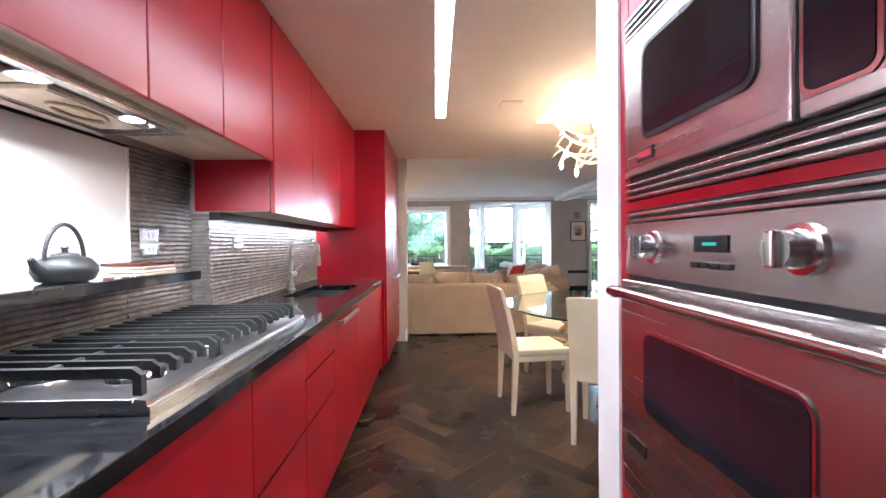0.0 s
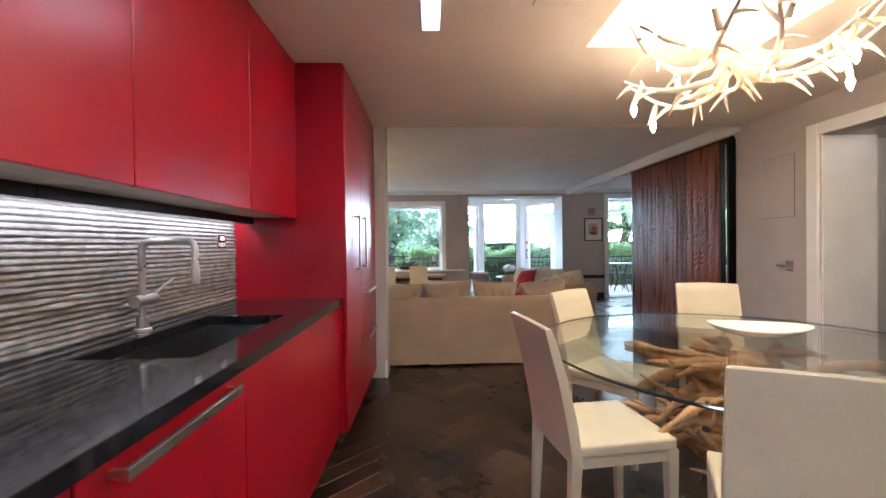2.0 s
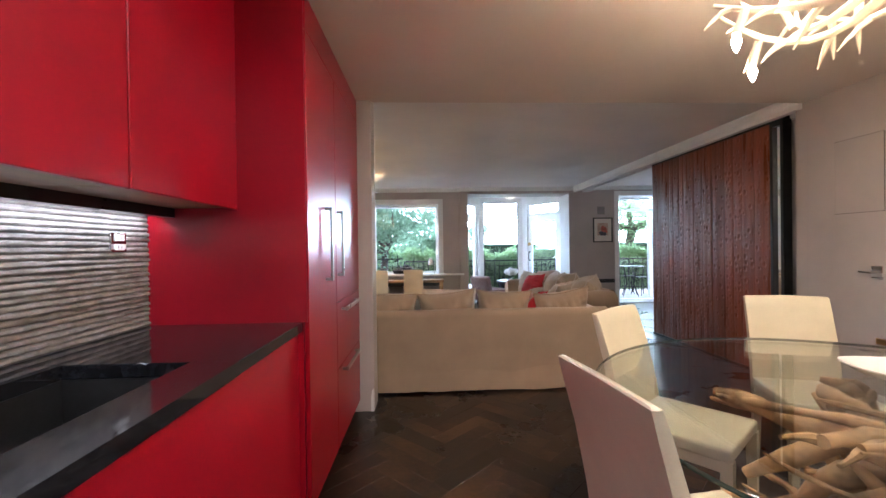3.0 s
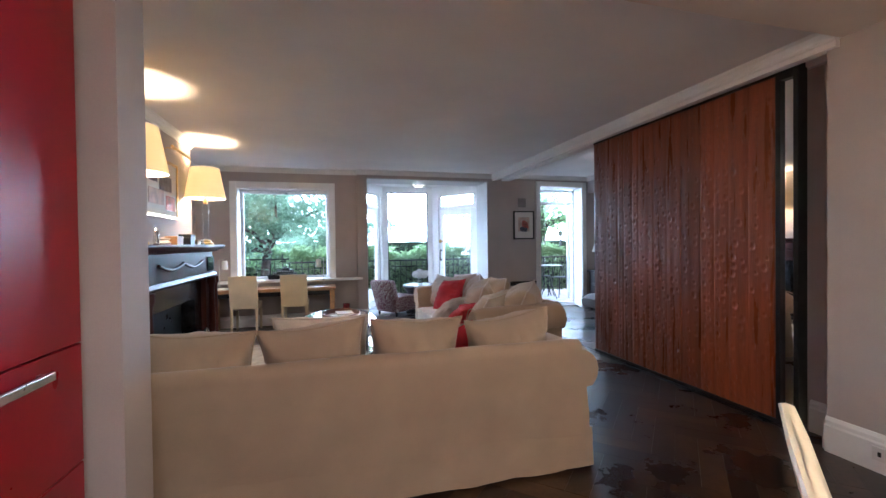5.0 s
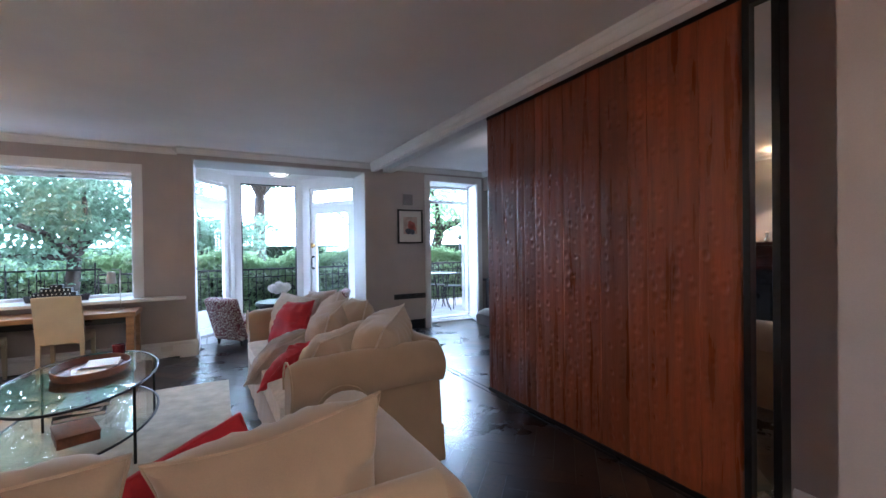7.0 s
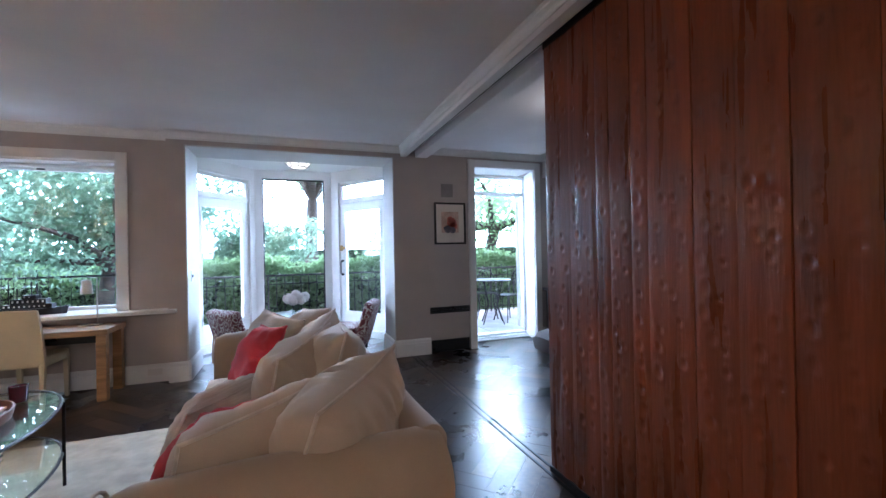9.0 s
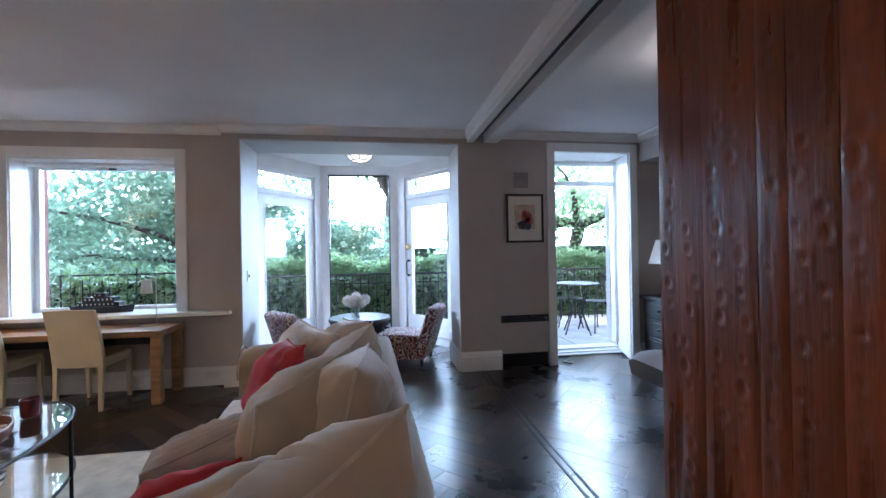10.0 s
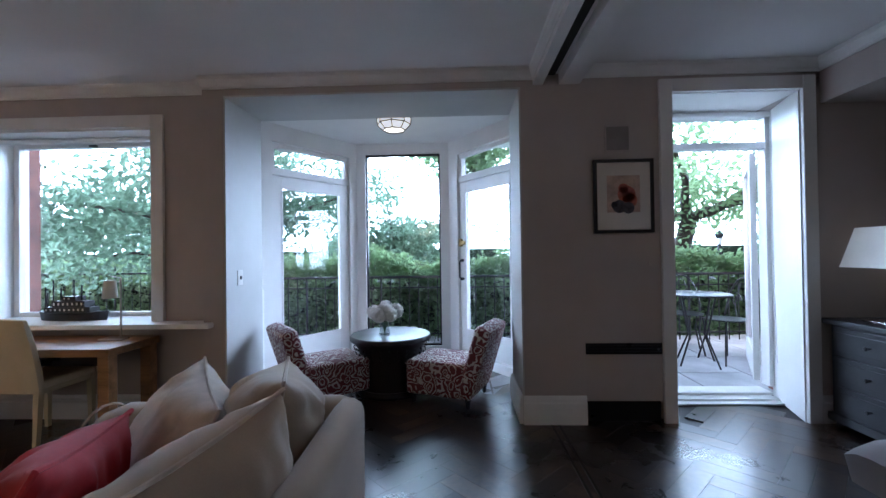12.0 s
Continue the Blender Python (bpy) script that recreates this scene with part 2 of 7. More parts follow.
PAVE = material("grey_paving", (0.42, 0.42, 0.43), 0.85, vary=0.15, scale=3, fine=80, bump=0.2)
EARTH = material("garden_ground", (0.06, 0.075, 0.035), 0.95, vary=0.4, scale=2, bump=0.5)
BRICK = material("red_brick", (0.22, 0.09, 0.07), 0.85, vary=0.3, bump=0.3)
PAPER = material("picture_mount", (0.72, 0.67, 0.60), 0.7, vary=0.03, bump=0.02)
PRINTRED = material("print_red", (0.55, 0.16, 0.12), 0.6, vary=0.3, scale=14, bump=0)
PRINTPALE = material("print_sand", (0.58, 0.42, 0.34), 0.6, vary=0.2, scale=10, bump=0)
PRINTDARK = material("print_slate", (0.13, 0.12, 0.15), 0.6, vary=0.3, scale=20, bump=0)
BRASS = material("aged_brass", (0.55, 0.38, 0.16), 0.3, 1.0, vary=0.1, bump=0.02)
RATTAN = material("woven_brown_tray", (0.16, 0.06, 0.025), 0.5, vary=0.3, fine=60, bump=0.4)
PLATE = material("white_plastic", (0.72, 0.70, 0.67), 0.4, vary=0.03, bump=0)
SPLASH = material("white_satin_glass", (0.80, 0.80, 0.79), 0.3, vary=0.02, scale=2, bump=0.0)
FROST = material("frosted_door_glass", (0.36, 0.38, 0.30), 0.35, vary=0.15, scale=9, bump=0.2)
SHADE = material("cream_lamp_shade", (0.86, 0.74, 0.50), 0.8, vary=0.03, bump=0.05, emit=(1.0, 0.62, 0.18), strength=0.5)
# Unlit den lamp's shade and the trim rings: a faint warm glow is added.
SHADEOFF = material("white_shade_added_glow", (0.82, 0.81, 0.76), 0.8, vary=0.03, bump=0.05, emit=(1.0, 0.93, 0.75), strength=0.12)
SHADEFROST = material("small_frosted_shade", (0.75, 0.74, 0.70), 0.5, vary=0.03)
GLOWTRACK = material("track_diffuser", (0.9, 0.9, 0.9), 0.5, vary=0, bump=0, emit=(1.0, 0.96, 0.92), strength=5)
GLOWSKY = material("skylight_diffuser", (0.9, 0.85, 0.75), 0.6, vary=0, bump=0, emit=(1.0, 0.83, 0.55), strength=1.5)
GLOWBULB = material("flame_bulb", (0.9, 0.8, 0.6), 0.3, vary=0, bump=0, emit=(1.0, 0.72, 0.40), strength=200)
GLOWSPOT = material("hood_lamp_lens", (0.9, 0.9, 0.9), 0.3, vary=0, bump=0, emit=(1.0, 0.95, 0.85), strength=8)
GLOWLANTERN = material("lantern_glass", (0.85, 0.8, 0.7), 0.4, vary=0.02, bump=0, emit=(1.0, 0.88, 0.68), strength=0.9)
GLOWLED = material("led_strip", (0.9, 0.9, 0.9), 0.4, vary=0, bump=0, emit=(1.0, 0.97, 0.95), strength=5)
WINDOWGLASS = glass_material("window_glass", (0.97, 0.985, 0.98))
TABLEGLASS = glass_material("table_glass", (0.95, 0.97, 0.96), 0.0, 1.5)
CRYSTAL = glass_material("crystal", (0.90, 0.92, 0.92), 0.02, 1.7)
GLASSEDGE = material("green_glass_edge", (0.02, 0.035, 0.032), 0.1, vary=0.1, bump=0)

# ---- mesh helpers ----


def part(name, bm, mat, parent=None, label="", smooth=False):
    me = bpy.data.meshes.new(name)
    bmesh.ops.recalc_face_normals(bm, faces=bm.faces)
    bm.to_mesh(me)
    bm.free()
    me.materials.append(mat)
    if smooth:
        me.shade_smooth()
        me.set_sharp_from_angle(angle=radians(40))
    ob = new(name, me)
    if parent:
        ob.parent = parent
    if label:
        ob["label"] = label
    return ob


def thing(name, m, label, category, group="", kind=""):
    ob = new(name)
    ob.matrix_basis = Matrix.Translation(OFFSET) @ (m if isinstance(m, Matrix) else Matrix.Translation(m))
    return tagged(ob, label, category, group, kind)


def cuboid(bm, a, b, bevel=0.0, seg=2, m=None):
    got = bmesh.ops.create_cube(bm, size=1)["verts"]
    for v in got:
        v.co = Vector([(a[k] + b[k]) / 2 + v.co[k] * (b[k] - a[k]) for k in range(3)])
    if bevel:
        edges = list({e for v in got for e in v.link_edges})
        done = bmesh.ops.bevel(bm, geom=edges, offset=bevel, segments=seg, affect="EDGES", profile=0.6)
        got = done["verts"]
        got = list({v for f in done["faces"] for v in f.verts} | {v for v in got if v.is_valid})
    if m:
        bmesh.ops.transform(bm, matrix=m, verts=[v for v in got if v.is_valid])
    return bm


def block(a, b, bevel=0.0, seg=2, m=None):
    return cuboid(bmesh.new(), a, b, bevel, seg, m)


def tube(bm, pts, radii, seg=8):
    """A tapered rod along points."""
    pts = [Vector(p) for p in pts]
    if isinstance(radii, (int, float)):
        radii = [radii] * len(pts)
    rings, up = [], None
    for i, p in enumerate(pts):
        d = (pts[min(i + 1, len(pts) - 1)] - pts[max(i - 1, 0)]).normalized()
        if up is None:
            up = d.orthogonal().normalized()
        up = (up - d * up.dot(d))
        up = up.normalized() if up.length > 1e-5 else d.orthogonal().normalized()
        side = d.cross(up)
        rings.append([bm.verts.new(p + radii[i] * (math.cos(k * math.tau / seg) * up + math.sin(k * math.tau / seg) * side)) for k in range(seg)])
    for r, s in zip(rings, rings[1:]):
        for k in range(seg):
            bm.faces.new((r[k], r[(k + 1) % seg], s[(k + 1) % seg], s[k]))
    bm.faces.new(rings[0][::-1])
    bm.faces.new(rings[-1])
    return bm


def lathe(bm, profile, seg=24, centre=(0, 0, 0), closed=True, sx=1.0, sy=1.0):
    """Turns a profile of (radius, height) about the z axis."""
    c = Vector(centre)
    rings = [[bm.verts.new(c + Vector((sx * r * math.cos(k * math.tau / seg), sy * r * math.sin(k * math.tau / seg), z))) for k in range(seg)] for r, z in profile]
    for r, s in zip(rings, rings[1:]):
        for k in range(seg):
            bm.faces.new((r[k], r[(k + 1) % seg], s[(k + 1) % seg], s[k]))
    if closed:
        bm.faces.new(rings[0][::-1])
        bm.faces.new(rings[-1])
    return bm


def prism(bm, pts, axis, a, b):
    """A flat outline pushed along an axis from a to b. The outline's points lie in the other two axes, in order."""
    others = [k for k in range(3) if k != axis]

    def at(p, v):
        co = [0, 0, 0]
        co[axis], co[others[0]], co[others[1]] = v, p[0], p[1]
        return bm.verts.new(co)
    r, s = [at(p, a) for p in pts], [at(p, b) for p in pts]
    n = len(pts)
    for k in range(n):
        bm.faces.new((r[k], r[(k + 1) % n], s[(k + 1) % n], s[k]))
    bm.faces.new(r[::-1])
    bm.faces.new(s)
    return bm


def arc(c, r, a0, a1, n):
    return [(c[0] + r * math.cos(radians(a0 + (a1 - a0) * k / n)), c[1] + r * math.sin(radians(a0 + (a1 - a0) * k / n))) for k in range(n + 1)]


OFFSET = Vector((0, 0, 0))


def structure(name, bm, mat, label="", smooth=False):
    return tagged(part(name, bm, mat, None, label, smooth), kind="structure")


def single(name, bm, mat, label, category, group="", smooth=False):
    ob = part(name, bm, mat, None, "", smooth)
    ob.location = OFFSET
    return tagged(ob, label, category, group)


# ---- the large structure ----
KZ, LZ, DZ = 2.34, 2.405, 2.42
structure("floor_base", block((-2.2, -2.6, -0.2), (6.0, 12.2, -0.012)), GROUT)
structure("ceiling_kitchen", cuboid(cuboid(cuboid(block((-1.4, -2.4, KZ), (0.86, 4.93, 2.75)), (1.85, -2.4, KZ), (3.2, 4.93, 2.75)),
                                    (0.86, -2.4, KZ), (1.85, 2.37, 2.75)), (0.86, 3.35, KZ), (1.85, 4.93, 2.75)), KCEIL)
structure("ceiling_living", block((-1.9, 4.93, LZ), (3.1, 10.3, 2.75)), CEILING)
structure("ceiling_den", block((3.1, 5.0, DZ), (6.0, 10.3, 2.75)), CEILING)
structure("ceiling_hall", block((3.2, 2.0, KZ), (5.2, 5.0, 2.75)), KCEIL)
structure("ceiling_bay", block((0.3, 10.3, 2.41), (3.3, 12.1, 2.75)), TRIM)
structure("wall_west_kitchen", cuboid(block((-1.42, -2.4, 0), (-1.302, 1.675, 2.75)), (-1.42, 1.675, 0), (-1.212, 4.9, 2.75)), PAINT)
structure("wall_back_kitchen", block((-1.42, -2.55, 0), (3.2, -2.4, 2.75)), PAINT)
structure("wall_pier", block((-1.35, 4.885, 0), (-0.44, 5.1, 2.43)), PAINT)
structure("wall_oven_stub", block((0.468, 0.795, 0), (2.985, 0.95, KZ)), TRIM)
structure("wall_oven_back", block((1.12, -2.4, 0), (1.25, 0.795, KZ)), PAINT)
structure("wall_east_dining", cuboid(cuboid(block((2.985, 0.8, 0), (3.16, 3.1, KZ)), (2.985, 4.12, 0), (3.16, 5.0, KZ)), (2.985, 3.1, 2.04), (3.16, 4.12, KZ)), PAINT)
structure("wall_east_cap", block((3.021, 4.932, KZ), (3.2, 5.0, LZ)), PAINT)
structure("wall_hall", cuboid(cuboid(cuboid(block((3.16, 4.12, 0), (3.42, 4.9, KZ)), (3.42, 4.58, 0), (5.2, 4.9, KZ)), (5.0, 2.0, 0), (5.2, 4.58, KZ)), (3.16, 2.0, 0), (5.0, 2.15, KZ)), PAINT)
structure("wall_sliding_pocket", block((3.17, 5.0, 0), (3.3, 7.0, DZ)), PAINT)
structure("wall_west_living", cuboid(block((-1.9, 5.1, 0), (-1.3, 8.63, LZ)), (-1.9, 8.63, 0), (-1.66, 10.1, LZ)), PAINT)
structure("wall_north_window", cuboid(cuboid(cuboid(block((-1.9, 10.06, 0), (-1.11, 10.42, LZ)), (0.225, 10.06, 0), (0.655, 10.42, LZ)), (-1.11, 10.06, 0), (0.225, 10.42, 0.685)), (-1.11, 10.06, 2.095), (0.225, 10.42, LZ)), PAINT)
structure("wall_north_bay_1", block((0.65, 9.97, 0), (0.80, 10.5, LZ)), PAINT)
structure("wall_north_bay_2", block((2.87, 9.97, 0), (3.28, 10.5, LZ)), PAINT)
structure("wall_north_bay_3", block((0.80, 9.97, 2.285), (2.87, 10.5, LZ)), PAINT)
structure("wall_north_door", cuboid(cuboid(block((3.28, 10.0, 0.145), (3.875, 10.5, LZ)), (3.28, 10.06, 0), (3.875, 10.5, 0.145)), (3.875, 10.0, 2.235), (4.90, 10.5, LZ)), PAINT)
structure("wall_north_den", prism(bmesh.new(), [(4.74, 10.0), (6.0, 10.0), (6.0, 10.5), (4.905, 10.5)], 2, 0, LZ), PAINT)
structure("wall_east_den", cuboid(block((5.35, 5.0, 0), (5.6, 10.0, DZ)), (5.28, 8.85, 0), (5.35, 9.05, DZ)), PAINT)
structure("wall_south_den", block((3.3, 4.9, 0), (5.6, 5.0, DZ)), PAINT)
structure("soffit_den", block((4.87, 5.0, 2.13), (5.35, 10.0, DZ)), PAINT)
structure("beam", cuboid(cuboid(cuboid(block((2.955, 4.94, 2.295), (3.02, 9.97, LZ)), (3.13, 5.001, 2.295), (3.27, 10.0, LZ)), (3.02, 5.0, 2.37), (3.045, 10.0, LZ)), (3.105, 5.0, 2.37), (3.13, 10.0, LZ)), CEILING, "white painted ceiling beam with a sliding door track")
structure("track_channel", block((3.045, 5.15, 2.36), (3.105, 9.99, LZ)), DARKSTEEL)
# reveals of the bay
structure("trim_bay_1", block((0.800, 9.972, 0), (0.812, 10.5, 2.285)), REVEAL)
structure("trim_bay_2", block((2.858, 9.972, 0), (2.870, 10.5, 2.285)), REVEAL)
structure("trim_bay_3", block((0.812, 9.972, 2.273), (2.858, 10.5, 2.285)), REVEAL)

# cornices, skirtings
def cornice(name, pts, z, depth=1.0):
    """A stepped moulding along a wall: pts are its two ends on the wall's face, the room lies to the left of the way from first to last."""
    bm = bmesh.new()
    a, b = Vector((*pts[0], 0)), Vector((*pts[1], 0))
    d = (b - a).normalized()
    side = Vector((-d.y, d.x, 0))
    prof = [(0, -0.075), (0.012, -0.075), (0.016, -0.06), (0.03, -0.05), (0.045, -0.028), (0.055, -0.022), (0.06, 0.0), (0, 0)]
    rows = [[bm.verts.new(p + side * (u * depth + 0.001) + Vector((0, 0, z + w - 0.001))) for u, w in prof] for p in (a, b)]
    for k in range(len(prof)):
        bm.faces.new((rows[0][k], rows[0][(k + 1) % len(prof)], rows[1][(k + 1) % len(prof)], rows[1][k]))
    bm.faces.new(rows[0][::-1])
    bm.faces.new(rows[1])
    return structure(name, bm, TRIM)


def skirting(name, a, b, h=0.17):
    bm = bmesh.new()
    a, b = Vector((*a, 0)), Vector((*b, 0))
    d = (b - a).normalized()
    side = Vector((-d.y, d.x, 0))
    prof = [(0, 0), (0.024, 0), (0.024, h - 0.05), (0.018, h - 0.04), (0.018, h - 0.02), (0.008, h), (0, h)]
    rows = [[bm.verts.new(p + side * (u + 0.001) + Vector((0, 0, w))) for u, w in prof] for p in (a, b)]
    for k in range(len(prof)):
        bm.faces.new((rows[0][k], rows[0][(k + 1) % len(prof)], rows[1][(k + 1) % len(prof)], rows[1][k]))
    bm.faces.new(rows[0][::-1])
    bm.faces.new(rows[1])
    return structure(name, bm, TRIM)


cornice("trim_north_window", ((0.65, 10.06), (-1.66, 10.06)), LZ)
cornice("trim_north_bay", ((2.95, 9.97), (0.65, 9.97)), LZ)
cornice("trim_bay_return", ((0.65, 9.97), (0.65, 10.06)), LZ)
cornice("trim_beam", ((2.955, 4.942), (2.955, 9.97)), LZ, 0.55)
cornice("trim_chimney", ((-1.3, 8.63), (-1.3, 5.1)), LZ)
cornice("trim_west", ((-1.66, 10.06), (-1.66, 8.63)), LZ)
cornice("trim_den_soffit", ((4.87, 5.0), (4.87, 10.0)), DZ)
cornice("trim_den_north", ((4.87, 10.0), (3.27, 10.0)), DZ)
skirting("baseboard_window", (0.65, 10.06), (-1.66, 10.06))
skirting("baseboard_pier_left", (0.812, 9.97), (0.65, 9.97), 0.19)
skirting("baseboard_pier", (3.28, 9.97), (2.86, 9.97), 0.19)
skirting("baseboard_reveal", (2.858, 9.97), (2.858, 10.5), 0.19)
skirting("baseboard_reveal_left", (0.812, 10.5), (0.812, 9.97), 0.19)
skirting("baseboard_den", (5.35, 10.0), (4.83, 10.0), 0.18)
skirting("baseboard_den_east", (5.35, 5.0), (5.35, 9.38), 0.18)
skirting("baseboard_dining", (2.985, 4.22), (2.985, 5.0), 0.2)
skirting("baseboard_dining_end", (2.985, 5.0), (3.17, 5.0), 0.2)
skirting("baseboard_pocket", (3.17, 5.0), (3.17, 5.2), 0.2)
skirting("baseboard_kitchen_pier", (-0.54, 4.885), (-0.44, 4.885), 0.17)
skirting("baseboard_kitchen_pier_end", (-0.44, 4.88), (-0.44, 5.1), 0.17)
skirting("baseboard_chimney", (-1.3, 6.5), (-1.3, 5.1), 0.17)

# ---- windows and doors ----
def casing(parent, axis_x, x0, x1, z0, z1, y, w=0.09, d=0.028, sill=False):
    """Flat trim round an opening in a wall facing -y."""
    for a, b in (((x0 - w, y - d, z0), (x0, y - 0.001, z1 + w)), ((x1, y - d, z0), (x1 + w, y - 0.001, z1 + w)), ((x0, y - d, z1), (x1, y - 0.001, z1 + w))):
        part("casing", block(a, b, 0.005), TRIM, parent)


win = thing("window_1", (0, 0, 0), "large fixed picture window in a deep white reveal", "window", kind="structure")
casing(win, 0, -1.11, 0.225, 0.70, 2.10, 10.06)
part("reveal", cuboid(cuboid(block((-1.115, 10.05, 0.69), (-1.10, 10.42, 2.10)), (0.215, 10.05, 0.69), (0.23, 10.42, 2.10)), (-1.10, 10.05, 2.085), (0.215, 10.42, 2.10)), TRIM, win)
part("window_sill", block((-1.5, 9.905, 0.665), (0.72, 10.40, 0.70), 0.006), TRIM, win)
fr = part("window_frame", cuboid(cuboid(cuboid(block((-1.10, 10.30, 0.70), (-1.055, 10.36, 2.085), 0.006), (0.17, 10.30, 0.70), (0.215, 10.36, 2.085), 0.006), (-1.055, 10.30, 0.70), (0.17, 10.36, 0.735), 0.006), (-1.055, 10.30, 2.035), (0.17, 10.36, 2.085), 0.006), TRIM, win)
part("pane", block((-1.055, 10.326, 0.735), (0.17, 10.334, 2.035)), WINDOWGLASS, fr).visible_shadow = False
part("blind_roll", tube(bmesh.new(), [(-1.09, 10.2, 2.06), (0.2, 10.2, 2.06)], 0.02, 12), TRIM, win, "rolled white window blind", True)
part("lock", block((-0.46, 10.28, 2.035), (-0.40, 10.30, 2.05), 0.003), BLACK, win)


def bay_side(name, p, q, handle_end):
    """A wall panel of the bay with a glazed door under a transom light, from p to q on the floor."""
    p, q = Vector((*p, 0)), Vector((*q, 0))
    L = (q - p).length
    ang = math.degrees(math.atan2(q.y - p.y, q.x - p.x))
    t = thing(name, pose(p.x, p.y, 0, 0, 0, ang), "white glazed garden door under a transom light", "door", kind="structure")
    o0, o1, top, mid = 0.16, L - 0.10, 2.24, 1.93
    part("wall_panel", cuboid(cuboid(cuboid(block((0, 0, 0), (o0, 0.12, 2.41)), (o1, 0, 0), (L, 0.12, 2.41)), (o0, 0, top), (o1, 0.12, 2.41)), (o0, 0, 0), (o1, 0.12, 0.09)), TRIM, t)
    tr = part("transom", cuboid(cuboid(cuboid(block((o0, 0.02, mid), (o1, 0.09, mid + 0.07), 0.005), (o0, 0.03, top - 0.045), (o1, 0.08, top), 0.005), (o0, 0.03, mid + 0.07), (o0 + 0.045, 0.08, top - 0.045), 0.005), (o1 - 0.045, 0.03, mid + 0.07), (o1, 0.08, top - 0.045), 0.005), TRIM, t)
    part("pane", block((o0 + 0.045, 0.05, mid + 0.07), (o1 - 0.045, 0.056, top - 0.045)), WINDOWGLASS, tr).visible_shadow = False
    a, b = o0 + 0.005, o1 - 0.005
    leaf = part("leaf", cuboid(cuboid(cuboid(block((a, 0.03, 0.10), (a + 0.11, 0.075, mid - 0.005), 0.004), (b - 0.11, 0.03, 0.10), (b, 0.075, mid - 0.005), 0.004), (a + 0.11, 0.03, 0.10), (b - 0.11, 0.075, 0.34), 0.004), (a + 0.11, 0.03, mid - 0.12), (b - 0.11, 0.075, mid - 0.005), 0.004), TRIM, t)
    bead = bmesh.new()
    for u, v in (((a + 0.105, 0.335), (a + 0.12, mid - 0.115)), ((b - 0.12, 0.335), (b - 0.105, mid - 0.115)), ((a + 0.12, 0.335), (b - 0.12, 0.35)), ((a + 0.12, mid - 0.13), (b - 0.12, mid - 0.115))):
        cuboid(bead, (u[0], 0.022, u[1]), (v[0], 0.032, v[1]), 0.003)
    part("bead", bead, TRIM, t)
    part("pane", block((a + 0.11, 0.05, 0.34), (b - 0.11, 0.056, mid - 0.12)), WINDOWGLASS, leaf).visible_shadow = False
    if handle_end:
        h = a + 0.055
        part("pull_handle", tube(tube(tube(bmesh.new(), [(h, 0.0, 0.88), (h, -0.022, 0.90), (h, -0.022, 1.06), (h, 0.0, 1.08)], 0.009), [(h, 0.03, 0.88), (h, -0.004, 0.88)], 0.016), [(h, 0.03, 1.08), (h, -0.004, 1.08)], 0.016), BLACK, leaf, "black iron pull handle", True)
        part("latch", cuboid(block((h - 0.045, 0.0, 1.23), (h - 0.005, 0.03, 1.31), 0.004), (h - 0.005, 0.005, 1.25), (h + 0.045, 0.03, 1.29), 0.004), BRASS, leaf, "brass rim latch")
    return t


bay_side("door_1", (0.60, 10.83), (1.285, 11.80), False)
bay_side("door_2", (2.335, 11.80), (3.02, 10.83), True)
bw = thing("window_2", (0, 0, 0), "tall narrow fixed window at the middle of the bay", "window", kind="structure")
part("wall_panel", cuboid(cuboid(cuboid(block((1.235, 11.80, 0), (1.385, 11.93, 2.41)), (2.235, 11.80, 0), (2.385, 11.93, 2.41)), (1.385, 11.80, 2.295), (2.235, 11.93, 2.41)), (1.385, 11.80, 0), (2.235, 11.93, 0.115)), TRIM, bw)
fr = part("window_frame", cuboid(cuboid(cuboid(block((1.385, 11.84, 0.115), (1.402, 11.88, 2.295)), (2.218, 11.84, 0.115), (2.235, 11.88, 2.295)), (1.402, 11.84, 0.115), (2.218, 11.88, 0.135)), (1.402, 11.84, 2.275), (2.218, 11.88, 2.295)), DARKSTEEL, bw, "thin dark window gasket")
part("pane", block((1.402, 11.858, 0.135), (2.218, 11.864, 2.275)), WINDOWGLASS, fr).visible_shadow = False
structure("wall_bay_west", cuboid(block((0.5, 10.42, 0), (0.60, 10.86, 2.41)), (0.60, 10.5, 0), (0.66, 10.84, 0.85)), TRIM)
structure("wall_bay_east", block((3.02, 10.5, 0), (3.12, 10.86, 2.41)), TRIM)

fd = thing("door_3", (0, 0, 0), "white glazed terrace door standing open under a transom", "door", kind="structure")
for a, b in (((3.80, 9.968, 0), (3.885, 9.999, 2.315)), ((4.735, 9.968, 0), (4.82, 9.999, 2.315)), ((3.885, 9.968, 2.225), (4.735, 9.999, 2.315))):
    part("casing", block(a, b, 0.006), TRIM, fd)
part("jamb_right", prism(bmesh.new(), [(4.728, 10.0), (4.742, 10.0), (4.906, 10.5), (4.892, 10.5)], 2, 0.0, 2.235), TRIM, fd)
part("jamb_left", block((3.872, 10.0, 0), (3.888, 10.5, 2.235)), TRIM, fd)
part("jamb_head", block((3.888, 10.0, 2.222), (4.74, 10.5, 2.237)), TRIM, fd)
part("threshold", cuboid(cuboid(block((3.888, 10.36, 0), (4.84, 10.62, 0.028), 0.006), (3.888, 10.44, 0.028), (4.85, 10.60, 0.05), 0.006), (3.888, 10.30, 0), (4.84, 10.36, 0.014), 0.005), TRIM, fd)
